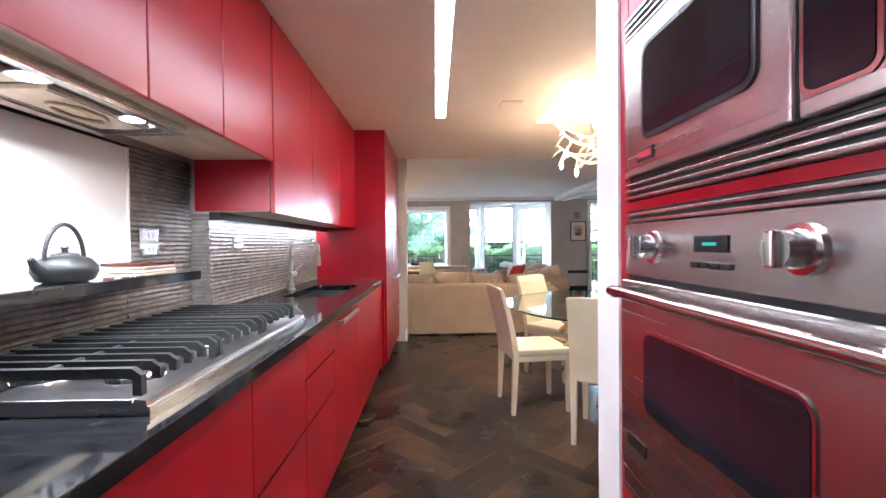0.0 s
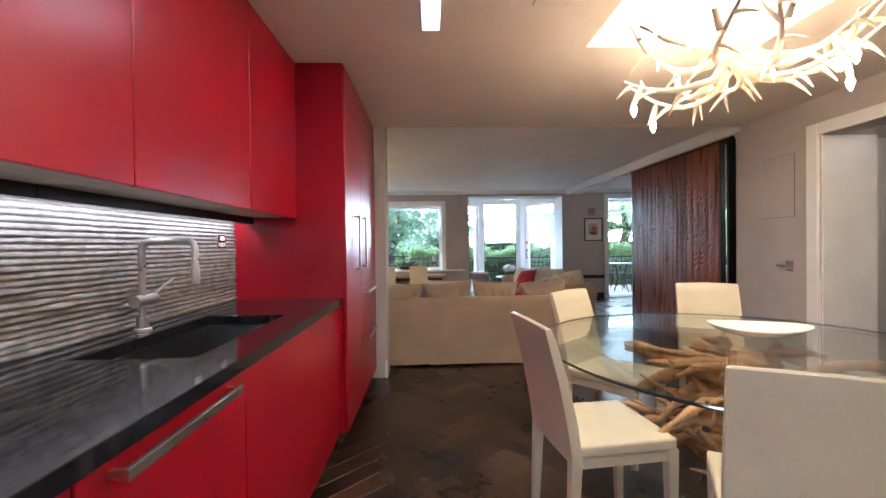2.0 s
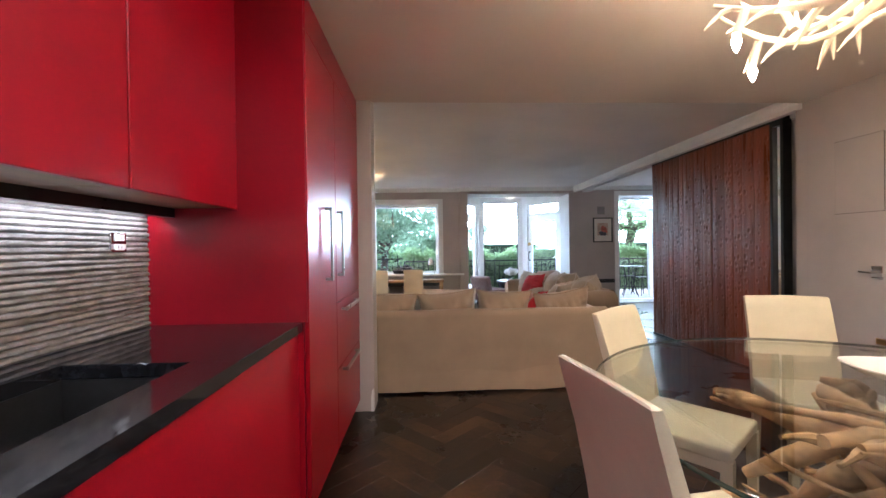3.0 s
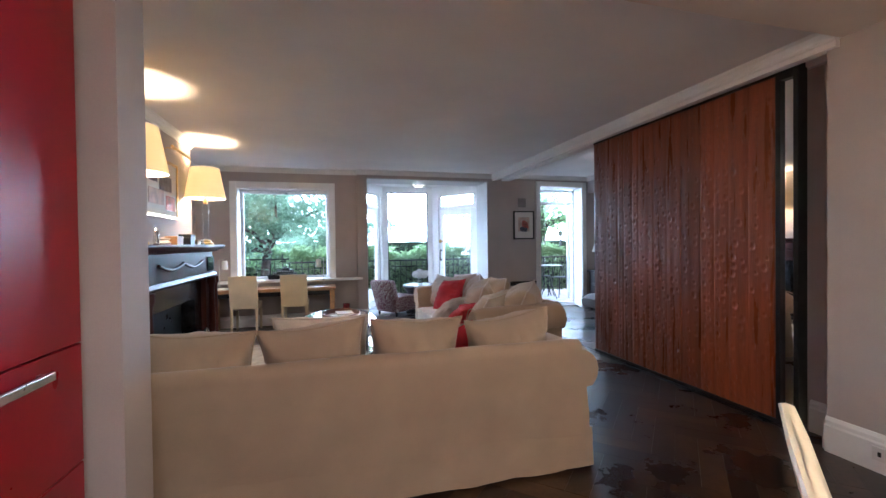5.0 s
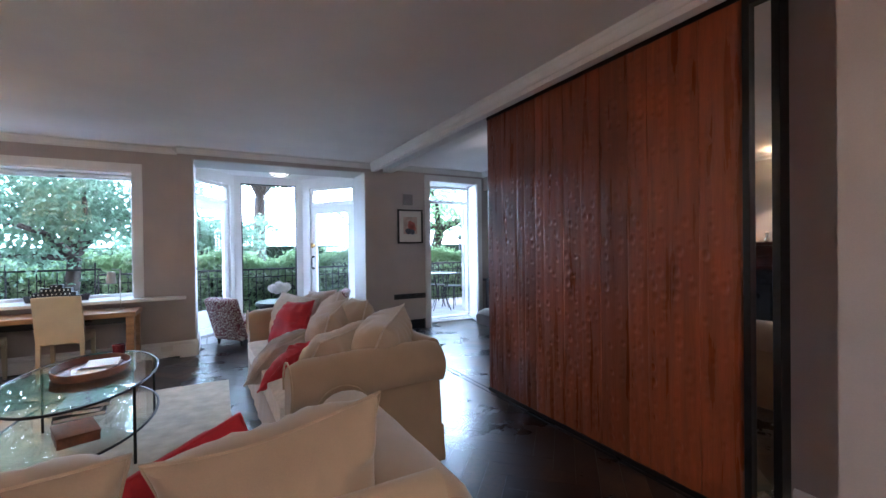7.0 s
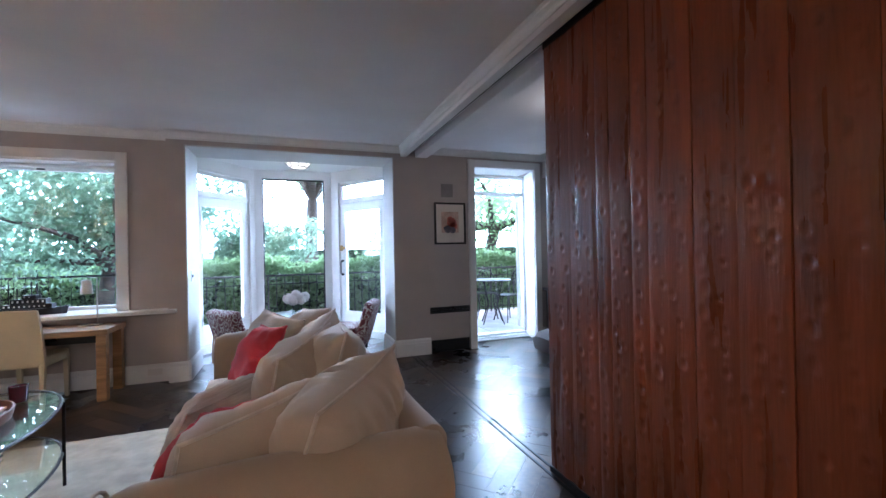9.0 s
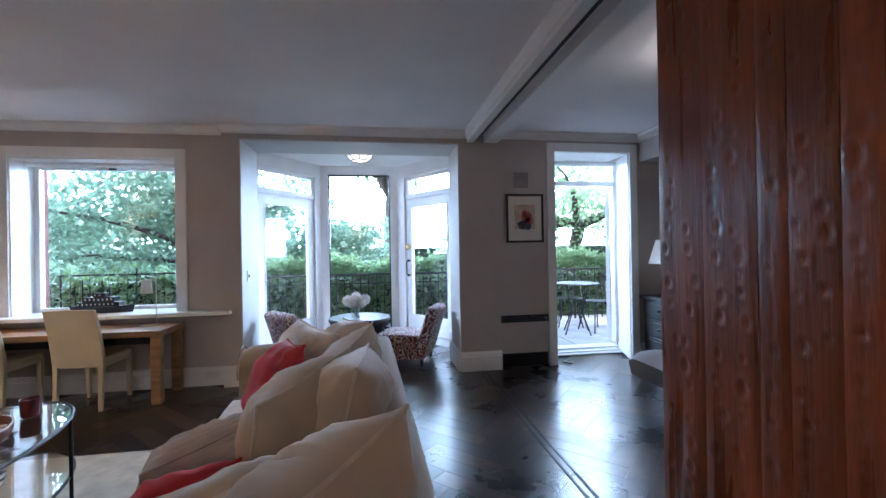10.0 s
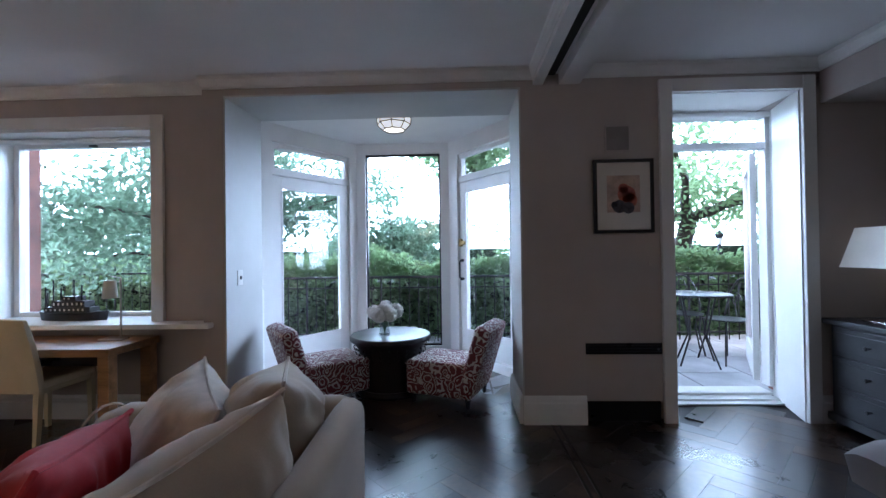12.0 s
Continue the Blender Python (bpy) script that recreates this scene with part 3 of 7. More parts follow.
part("door_frame", cuboid(cuboid(cuboid(block((3.888, 10.47, 0.085), (3.94, 10.56, 2.225), 0.004), (4.845, 10.47, 0.085), (4.905, 10.56, 2.225), 0.004), (3.94, 10.47, 1.95), (4.845, 10.56, 2.0), 0.004), (3.94, 10.47, 2.19), (4.845, 10.56, 2.225), 0.004), TRIM, fd)
part("transom_pane", block((3.94, 10.51, 2.0), (4.845, 10.516, 2.19)), WINDOWGLASS, fd).visible_shadow = False
part("blind_roll", tube(bmesh.new(), [(3.9, 10.4, 2.195), (4.83, 10.4, 2.195)], 0.022, 12), TRIM, fd, "rolled white blind", True)
part("blind_cord", tube(tube(bmesh.new(), [(4.815, 10.36, 2.19), (4.81, 10.36, 1.2), (4.815, 10.35, 0.30)], 0.003, 6), [(4.83, 10.39, 2.19), (4.825, 10.39, 1.2), (4.815, 10.35, 0.30)], 0.003, 6), TRIM, fd)
leafm = pose(4.845, 10.57, 0, 0, 0, 59)
leaf = part("leaf", cuboid(cuboid(cuboid(block((0, 0, 0.10), (0.1, 0.045, 1.945), 0.004), (0.74, 0, 0.10), (0.84, 0.045, 1.945), 0.004), (0.1, 0, 0.10), (0.74, 0.045, 0.32), 0.004), (0.1, 0, 1.84), (0.74, 0.045, 1.945), 0.004), TRIM, fd)
leaf.matrix_basis = leafm
part("pane", block((0.1, 0.02, 0.32), (0.74, 0.026, 1.84)), WINDOWGLASS, leaf).visible_shadow = False
for z in (0.28, 0.98, 1.76):
    part("hinge", cuboid(tube(bmesh.new(), [(-0.004, -0.008, z - 0.06), (-0.004, -0.008, z + 0.06)], 0.009, 8), (0, -0.004, z - 0.055), (0.05, 0.0, z + 0.055)), NICKEL, leaf, "steel butt hinge")
part("lever", tube(bmesh.new(), [(0.79, 0.0, 1.0), (0.79, -0.05, 1.0), (0.70, -0.05, 1.0)], 0.009), NICKEL, leaf, "", True)

# the kitchen and dining corner share one offset along the aisle
OFFSET = Vector((0, -0.20, 0))
kd = thing("door_4", (0, 0, 0), "cased opening to the hall with a deep white reveal", "doorway", kind="structure")
for a, b in (((2.955, 4.322, 0), (2.984, 4.42, 2.135)), ((2.955, 3.20, 0), (2.984, 3.298, 2.135)), ((2.955, 3.298, 2.042), (2.984, 4.322, 2.135))):
    part("casing", block(a, b, 0.008), TRIM, kd)
part("jamb", block((2.985, 4.308, 0), (3.42, 4.319, 2.04)), TRIM, kd)
hd = thing("door_5", (0, 0, 0), "hall door with a frosted green glass panel", "door", kind="structure")
for a, b in (((3.88, 4.745, 0), (3.97, 4.779, 2.13)), ((4.85, 4.745, 0), (4.94, 4.779, 2.13)), ((3.97, 4.745, 2.04), (4.85, 4.779, 2.13))):
    part("casing", block(a, b, 0.006), TRIM, hd)
part("leaf", block((3.97, 4.755, 0.01), (4.85, 4.779, 2.04)), TRIM, hd)
part("glass_panel", block((4.02, 4.745, 0.2), (4.80, 4.756, 1.99)), FROST, hd)

# ---- kitchen ----
FX = -0.585


def front(parent, y0, y1, z0, z1, x=FX, name="door", gap=0.002):
    return part(name, block((x - 0.02, y0 + gap, z0 + gap), (x, y1 - gap, z1 - gap), 0.0025, 1), RED, parent)


def bar_handle(parent, x, a, b):
    """A squared bar handle on two posts, from a to b, each (y, z)."""
    bm = bmesh.new()
    dy, dz = (0.012, 0) if a[0] == b[0] else (0, 0.012)
    off = 0.032
    cuboid(bm, (x + off - 0.006, min(a[0], b[0]) - dy, min(a[1], b[1]) - dz), (x + off + 0.006, max(a[0], b[0]) + dy, max(a[1], b[1]) + dz), 0.003)
    for p in (a, b):
        inset = 0.008
        sy = 0 if dy else (inset if p == min(a, b) else -inset)
        sz = 0 if dz else (inset if p == min(a, b) else -inset)
        cuboid(bm, (x, p[0] + sy - 0.007, p[1] + sz - 0.007), (x + off - 0.006, p[0] + sy + 0.007, p[1] + sz + 0.007))
    return part("handle", bm, NICKEL, parent, "satin nickel bar handle")


def base_unit(y0, y1, label, split=(), handle=None):
    t = thing("base_cabinet", (0, 0, 0), label, "cabinet", "kitchen base cabinets")
    part("body", block((-1.2, y0 + 0.001, 0.10), (FX - 0.022, y1 - 0.001, 0.66 if y0 > 1.8 else 0.878)), RED, t)
    part("toe_kick", block((-1.2, y0 + 0.001, 0.0), (FX - 0.06, y1 - 0.001, 0.10)), BLACK, t, "recessed black toe kick")
    zs = [0.10, *split, 0.875]
    for z0, z1 in zip(zs, zs[1:]):
        d = front(t, y0, y1, z0, z1, name="drawer_front" if split else "door")
        if split:
            part("edge_pull", block((FX - 0.018, y0 + 0.003, z1 - 0.0045), (FX + 0.001, y1 - 0.003, z1 - 0.002)), CHROME, d, "thin bright edge pull")
    if handle:
        bar_handle(t, FX, *handle)
    return t


base_unit(-1.6, 0.2, "red lacquered base cabinet under the counter")
base_unit(0.2, 0.95, "red lacquered drawer cabinet beside the cooktop")
base_unit(0.95, 1.42, "red lacquered deep drawer cabinet under the cooktop", (0.525,))
base_unit(1.42, 1.88, "red lacquered three drawer cabinet with bright edges", (0.525, 0.715))
base_unit(1.88, 2.47, "red panelled dishwasher with a nickel bar handle", (), ((1.945, 0.845), (2.375, 0.845)))
base_unit(2.47, 3.74, "wide red lacquered sink cabinet", ())

# worktop with a sink opening
SY0, SY1, SX0, SX1 = 2.42, 3.14, -1.045, -0.70
wt = thing("worktop", (0, 0, 0), "polished black granite worktop along the backsplash", "countertop")
part("slab", cuboid(cuboid(cuboid(block((-1.2, -1.6, 0.88), (-0.565, SY0, 0.92), 0.002, 1), (-1.2, SY1, 0.88), (-0.565, 3.74, 0.92), 0.002, 1), (-1.2, SY0, 0.88), (SX0, SY1, 0.92)), (SX1, SY0, 0.88), (-0.565, SY1, 0.92)), GRANITE, wt)
part("back_strip", block((-1.295, -1.6, 0.8805), (-1.2, 1.868, 0.9195)), GRANITE, wt)
sk = thing("sink", (0, 0, 0), "undermounted brushed steel sink in black granite", "sink")
for a, b in (((SX0 - 0.008, SY0 - 0.008, 0.70), (SX0, SY1 + 0.008, 0.879)), ((SX1, SY0 - 0.008, 0.70), (SX1 + 0.008, SY1 + 0.008, 0.879)), ((SX0, SY0 - 0.008, 0.70), (SX1, SY0, 0.879)), ((SX0, SY1, 0.70), (SX1, SY1 + 0.008, 0.879)), ((SX0, SY0, 0.69), (SX1, SY1, 0.70))):
    part("basin_wall" if b[2] > 0.8 else "basin_floor", block(a, b), BASIN, sk)
part("drain", lathe(bmesh.new(), [(0.04, 0.70), (0.04, 0.703), (0.03, 0.704)], 20, ((SX0 + SX1) / 2, 2.8, 0)), CHROME, sk, "", True)
fc = thing("faucet", (-1.125, 2.83, 0.92), "brushed nickel swan neck kitchen faucet behind the sink", "faucet")
part("base", lathe(bmesh.new(), [(0.03, 0), (0.03, 0.008), (0.02, 0.012), (0.02, 0.05)], 20), NICKEL, fc, "", True)
neck = [(0, 0, 0.04), (0, 0, 0.30)] + [(0.035 - 0.035 * math.cos(a), 0, 0.30 + 0.04 * math.sin(a)) for a in (0.5, 1.0, 1.57)] + [(0.15, 0, 0.34)] + [(0.17 + 0.03 * math.sin(a), 0, 0.31 + 0.03 * math.cos(a)) for a in (0.3, 0.9, 1.57)] + [(0.20, 0, 0.22)]
part("neck", tube(bmesh.new(), neck, 0.0125, 14), NICKEL, fc, "", True)
part("spray_head", tube(bmesh.new(), [(0.20, 0, 0.235), (0.20, 0, 0.175)], [0.0155, 0.016], 14), NICKEL, fc, "", True)
part("mixer_body", tube(bmesh.new(), [(0, -0.045, 0.115), (0, 0.07, 0.115)], 0.022, 16), NICKEL, fc, "", True)
part("lever", tube(bmesh.new(), [(0.0, 0.06, 0.13), (0.03, 0.085, 0.165), (0.05, 0.11, 0.19)], [0.006, 0.005, 0.004], 8), NICKEL, fc, "", True)

# cooktop
ck = thing("gas_cooktop", (0, 0, 0.92), "stainless gas cooktop with black cast iron grates", "cooktop")
CX0, CX1, CY0, CY1 = -1.12, -0.625, 0.60, 1.56
part("tray", prism(bmesh.new(), [(CX0, 0.0), (CX1, 0.0), (CX1, 0.016), (CX1 - 0.006, 0.018), (CX1 - 0.008, 0.03), (CX1 - 0.03, 0.032), (CX1 - 0.034, 0.024), (CX0 + 0.03, 0.024), (CX0 + 0.026, 0.032), (CX0, 0.03)], 1, CY0, CY1), STEEL, ck, "brushed stainless tray")
for y0, y1 in ((CY0, CY0 + 0.024), (CY1 - 0.024, CY1)):
    part("tray_rim", block((CX0 + 0.03, y0, 0.02), (CX1 - 0.034, y1, 0.032), 0.003), STEEL, ck)


def grate_finger(g, x0, x1, y, w, drop):
    """One cast finger across the hob whose front end slopes down into a foot."""
    pts = [(x0, 0.062), (x0, 0.084), (x1 - 0.02, 0.084), (x1, 0.070), (x1, drop), (x1 - 0.018, drop), (x1 - 0.018, 0.060), (x1 - 0.028, 0.064)]
    return prism(g, pts, 1, y - w / 2, y + w / 2)


for j in range(3):
    y0, y1 = CY0 + 0.028 + j * 0.302, CY0 + 0.028 + (j + 1) * 0.302 - 0.008
    g = bmesh.new()
    for k in range(6):
        y = y0 + 0.008 + (y1 - y0 - 0.016) * k / 5
        outer = k in (0, 5)
        grate_finger(g, CX0 + 0.03, CX1 - 0.036, y, 0.016 if outer else 0.012, 0.0245 if outer else 0.046)
    for x in (CX0 + 0.03, (CX0 + CX1) / 2 - 0.008):
        cuboid(g, (x, y0 + 0.016, 0.058), (x + 0.016, y1 - 0.016, 0.079), 0.003, 1)
    for y in (y0 + 0.001, y1 - 0.015):
        cuboid(g, (CX0 + 0.03, y, 0.0245), (CX0 + 0.046, y + 0.014, 0.064))
    part("grate", g, IRON, ck, "black cast iron grate")
    for x in (CX0 + 0.13, CX1 - 0.15):
        b = part("burner", lathe(bmesh.new(), [(0.062, 0.0245), (0.06, 0.03), (0.044, 0.034), (0.042, 0.044), (0.03, 0.047)], 24, (x, (y0 + y1) / 2, 0)), CHROME, ck, "", True)
        part("cap", lathe(bmesh.new(), [(0.034, 0.046), (0.034, 0.052), (0.03, 0.055)], 24, (x, (y0 + y1) / 2, 0)), IRON, b, "", True)
# wall behind the cooktop
lg = thing("granite_ledge", (0, 0, 0), "dark granite ledge shelf along the cooktop wall", "shelf")
part("slab", block((-1.295, -1.6, 1.118), (-0.995, 1.44, 1.152), 0.003), GRANITE, lg)
single("splash_panel", block((-1.30, -1.6, 1.152), (-1.284, 1.445, 1.64)), SPLASH, "white satin glass splash panel behind the ledge", "wall panel")
single("panel_edge", block((-1.30, 1.445, 1.152), (-1.28, 1.457, 1.64)), TRIM, "slim white edge strip of the splash panel", "trim")

bs = thing("wall_backsplash", (0, 0, 0), "split-face slate backsplash in thin courses", "backsplash", kind="structure")
part("mortar_bed", cuboid(block((-1.301, -1.6, 0.88), (-1.295, 1.875, 1.655)), (-1.211, 1.876, 0.92), (-1.205, 3.74, 1.655)), IRON, bs)
for k in range(24):
    part("return_stone", block((-1.294, 1.866 + 0.002 * (k % 3), 0.921 + k * 0.0205), (-1.192, 1.8745, 0.94 + k * 0.0205), 0.002, 1), STONE, bs)


def slate_course(y0, y1, z0, h, seed, back=0.0):
    """A thin course of split slate with an uneven face."""
    bm = bmesh.new()
    n = max(8, int((y1 - y0) / 0.035))
    rows = []
    rnd = random.Random(seed)
    for k in range(n + 1):
        y = y0 + (y1 - y0) * k / n
        d = 0.006 + 0.011 * rnd.random()
        w = 0.0025 * (rnd.random() - 0.5)
        rows.append([bm.verts.new((c[0] - back, c[1], c[2])) for c in ((-1.206, y, z0), (-1.204 + d * 0.45, y, z0 + 0.001 + w), (-1.204 + d, y, z0 + h * 0.35 + w), (-1.204 + d * 0.9, y, z0 + h * 0.7 + w), (-1.204 + d * 0.35, y, z0 + h - 0.002), (-1.206, y, z0 + h))])
    for r, s in zip(rows, rows[1:]):
        for k in range(5):
            bm.faces.new((r[k], r[k + 1], s[k + 1], s[k]))
    return bm


COURSE = 0.0205
for k in range(24):
    z = 0.9205 + k * COURSE
    part("stone_strip", slate_course(1.876, 2.8, z, COURSE, 31 * k), STONE, bs)
    part("stone_strip", slate_course(2.8, 3.74, z, COURSE, 31 * k + 1), STONE, bs)
for k in range(36):
    z = 0.9205 + k * COURSE
    if z < 1.10:
        part("stone_strip", slate_course(-0.3, 0.8, z, COURSE, 700 + k, 0.09), STONE, bs)
        part("stone_strip", slate_course(0.8, 1.44, z, COURSE, 800 + k, 0.09), STONE, bs)
    if z < 1.64:
        part("stone_strip", slate_course(1.44 if z < 1.15 else 1.458, 1.868, z, COURSE, 900 + k, 0.09), STONE, bs)


def outlet(name, y, z, w, h, x=-1.185):
    t = thing(name, (x, y, z), "steel double socket plate on the slate wall", "socket")
    part("plate", block((-0.004, -w / 2, -h / 2), (0.004, w / 2, h / 2), 0.002), STEEL, t)
    for dz in (-h / 4, h / 4):
        q = part("socket", block((0.004, -w * 0.32, dz - h * 0.17), (0.008, w * 0.32, dz + h * 0.17), 0.002), PLATE, t)
        for u in (-0.13, 0.09):
            part("slot", block((0.008, w * u, dz - h * 0.06), (0.0085, w * (u + 0.04), dz + h * 0.08)), BLACK, q)
    return t


outlet("wall_socket", 1.555, 1.265, 0.115, 0.115, -1.275)
outlet("wall_socket", 2.15, 1.265, 0.115, 0.075)
outlet("wall_socket", 3.55, 1.265, 0.075, 0.07)

# upper cabinets
def upper(y0, y1, z0, label):
    t = thing("wall_cabinet", (0, 0, 0), label, "cabinet", "kitchen wall cabinets")
    part("body", block((-1.2, y0, z0), (-0.848, y1, 2.335)), RED, t)
    part("underside", block((-1.19, y0 + 0.004, z0 - 0.004), (-0.856, y1 - 0.004, z0)), UNDERWOOD, t, "pale maple underside")
    part("door", block((-0.846, y0 + 0.0025, z0 - 0.012), (-0.826, y1 - 0.0025, 2.33), 0.0025, 1), RED, t)
    return t


for a, b in ((-1.6, -0.3), (-0.3, 0.13), (0.13, 0.52), (0.52, 0.91), (0.91, 1.30), (1.30, 1.75)):
    upper(a, b, 1.655, "short red lacquered wall cabinet above the hood")
for a, b in ((1.76, 2.375), (2.375, 3.10), (3.10, 3.735)):
    t = upper(a, b, 1.412, "tall red lacquered wall cabinet over the sink")
    part("light_rail", block((-1.135, a + 0.002, 1.37), (-1.085, b - 0.002, 1.408)), BLACK, t, "black lamp channel")
    part("led_strip", block((-1.139, a + 0.01, 1.378), (-1.135, b - 0.01, 1.40)), GLOWLED, t, "glowing white light strip")
hd = thing("range_hood", (0, 0, 1.65), "built-in steel range hood with two lit lamps", "range hood")
part("pan", cuboid(cuboid(cuboid(cuboid(block((-1.185, -0.05, -0.03), (-0.90, -0.03, 0.0)), (-1.185, 1.18, -0.03), (-0.90, 1.20, 0)), (-1.185, -0.03, -0.03), (-1.15, 1.18, 0)), (-0.925, -0.03, -0.03), (-0.90, 1.18, 0)), (-1.15, -0.03, -0.008), (-0.925, 1.18, -0.001)), STEEL, hd)
for y0, y1 in ((0.0, 0.36), (0.40, 0.76), (0.80, 1.15)):
    f = part("filter", block((-1.145, y0, -0.022), (-0.99, y1, -0.009), 0.003), UNDERWOOD, hd, "amber tinted mesh filter")
    ringpts = [(-1.065 + 0.04 * math.cos(a), (y0 + y1) / 2 + 0.085 * math.sin(a), -0.026) for a in [math.tau * k / 24 for k in range(25)]]
    part("latch_ring", tube(bmesh.new(), ringpts, 0.007, 8), UNDERWOOD, f, "pale oval latch ring", True)
    part("mesh_rib", cuboid(block((-1.142, y0 + 0.006, -0.025), (-1.136, y1 - 0.006, -0.021)), (-0.999, y0 + 0.006, -0.025), (-0.993, y1 - 0.006, -0.021)), STEEL, f)
for y in (0.15, 0.72, 1.03):
    part("lamp_ring", lathe(bmesh.new(), [(0.04, -0.028), (0.04, -0.022), (0.03, -0.022)], 24, (-0.955, y, 0)), CHROME, hd)
    part("lamp_lens", lathe(bmesh.new(), [(0.028, -0.03), (0.032, -0.027)], 24, (-0.955, y, 0)), GLOWSPOT, hd, "glowing round lamp")

# tall cabinets
OFFSET = Vector((0, 0, 0))
tc = thing("tall_cabinet", (0, 0, 0), "full-height red panelled refrigerator cabinet with bar handles", "cabinet")
part("body", block((-1.2, 3.541, 0.10), (-0.563, 4.88, 2.335)), RED, tc)
part("end_panel", block((-1.2, 3.5353, 0.92), (-0.545, 3.5405, 2.33)), RED, tc)
part("toe_kick", block((-1.2, 3.545, 0), (-0.60, 4.88, 0.10)), BLACK, tc)
d = front(tc, 3.545, 4.095, 0.10, 2.17, -0.54)
bar_handle(d, -0.54, (3.86, 1.07), (3.86, 1.44))
d = front(tc, 4.095, 4.86, 0.925, 2.17, -0.54)
bar_handle(d, -0.54, (4.135, 1.075), (4.135, 1.445))
d = front(tc, 4.095, 4.86, 0.55, 0.925, -0.54, "drawer_front")
bar_handle(d, -0.54, (4.22, 0.875), (4.66, 0.875))
d = front(tc, 4.095, 4.86, 0.10, 0.55, -0.54, "drawer_front")
bar_handle(d, -0.54, (4.22, 0.52), (4.66, 0.52))
front(tc, 3.545, 4.86, 2.17, 2.33, -0.54)

# oven tower
OFFSET = Vector((0, -0.20, 0))
ot = thing("oven_cabinet", (0, 0, 0), "red lacquered tall cabinet housing the ovens", "cabinet")
part("body", block((0.52, -0.2, 0.10), (1.11, 0.99, 2.335)), RED, ot)
part("front_frame", cuboid(cuboid(cuboid(block((0.475, 0.94, 0.10), (0.52, 0.992, 2.335)), (0.475, -0.2, 0.10), (0.52, 0.175, 2.335)), (0.475, 0.175, 1.334), (0.52, 0.94, 1.357)), (0.475, 0.175, 0.10), (0.52, 0.94, 0.55)), RED, ot)
part("top_door", block((0.475, 0.175, 1.865), (0.52, 0.938, 2.33), 0.002, 1), RED, ot)
part("toe_kick", block((0.56, -0.2, 0), (1.11, 0.99, 0.10)), BLACK, ot)


def rounded(bm, x0, x1, ya, yb, za, zb, r):
    pts = arc((yb - r, zb - r), r, 0, 90, 5) + arc((ya + r, zb - r), r, 90, 180, 5) + arc((ya + r, za + r), r, 180, 270, 5) + arc((yb - r, za + r), r, 270, 360, 5)
    return prism(bm, pts, 0, x0, x1)


def louvres(t, z0, z1, n):
    part("vent_recess", block((0.474, 0.18, z0), (0.5, 0.937, z1)), BLACK, t)
    for k in range(n):
        h = (z1 - z0) / n
        part("vent_slat", block((0.462, 0.18, z0 + k * h + h * 0.1), (0.486, 0.937, z0 + k * h + h * 0.62), 0.003), STEEL, t)


ov = thing("wall_oven", (0, 0, 0), "stainless wall oven with a dark window and bar handle", "oven")
part("body", block((0.478, 0.18, 0.56), (1.0, 0.937, 1.332)), STEEL, ov)
louvres(ov, 1.297, 1.332, 2)
part("control_panel", block((0.462, 0.18, 1.158), (0.478, 0.937, 1.295), 0.003), STEEL, ov)
for y in (0.785, 0.375):
    k = part("knob", tube(bmesh.new(), [(0.462, y, 1.235), (0.452, y, 1.235), (0.450, y, 1.235), (0.415, y, 1.235)], [0.04, 0.038, 0.029, 0.027], 24), CHROME, ov, "polished steel control knob", True)
    part("grip", block((0.404, y - 0.009, 1.208), (0.418, y + 0.009, 1.262), 0.004), CHROME, k)
part("display", block((0.459, 0.53, 1.226), (0.463, 0.628, 1.258)), OVENGLASS, ov)
part("display_digits", block((0.4582, 0.56, 1.239), (0.4592, 0.60, 1.245)), material("green_display", (0.02, 0.2, 0.12), 0.4, vary=0, bump=0, emit=(0.1, 0.9, 0.6), strength=0.12), ov)
for k in range(4):
    part("button", block((0.456, 0.522 + k * 0.03, 1.194), (0.463, 0.546 + k * 0.03, 1.206), 0.003), BLACK, ov)
part("door_gap", block((0.47, 0.185, 1.146), (0.48, 0.932, 1.158)), BLACK, ov)
dr = part("oven_door", block((0.450, 0.18, 0.632), (0.476, 0.937, 1.146), 0.008, 3), STEEL, ov)
part("window_rim", rounded(bmesh.new(), 0.446, 0.452, 0.343, 0.812, 0.823, 1.03, 0.035), CHROME, dr)
part("window", rounded(bmesh.new(), 0.4445, 0.449, 0.350, 0.805, 0.830, 1.023, 0.03), OVENGLASS, dr, "dark glass oven window")
hb = tube(bmesh.new(), [(0.402, 0.20, 1.118), (0.402, 0.893, 1.118)], 0.0135, 16)
part("handle", hb, CHROME, dr, "round steel towel bar handle", True)
for y in (0.225, 0.868):
    part("bracket", block((0.395, y - 0.018, 1.102), (0.452, y + 0.018, 1.134), 0.006), CHROME, dr)
part("badge", block((0.446, 0.80, 0.706), (0.451, 0.895, 0.738), 0.003), BLACK, dr)
part("lower_panel", block((0.455, 0.18, 0.562), (0.478, 0.937, 0.625), 0.003), STEEL, ov)
mw = thing("microwave_oven", (0, 0, 0), "stainless built-in microwave oven with a dark window", "microwave")
part("body", block((0.478, 0.18, 1.359), (1.0, 0.937, 1.86)), STEEL, mw)
louvres(mw, 1.359, 1.412, 3)
louvres(mw, 1.792, 1.86, 4)
for y0, y1 in ((0.912, 0.937), (0.18, 0.20)):
    part("side_trim", block((0.462, y0, 1.413), (0.478, y1, 1.79), 0.002), STEEL, mw)
part("door_gap", block((0.47, 0.2, 1.413), (0.4795, 0.912, 1.79)), BLACK, mw)
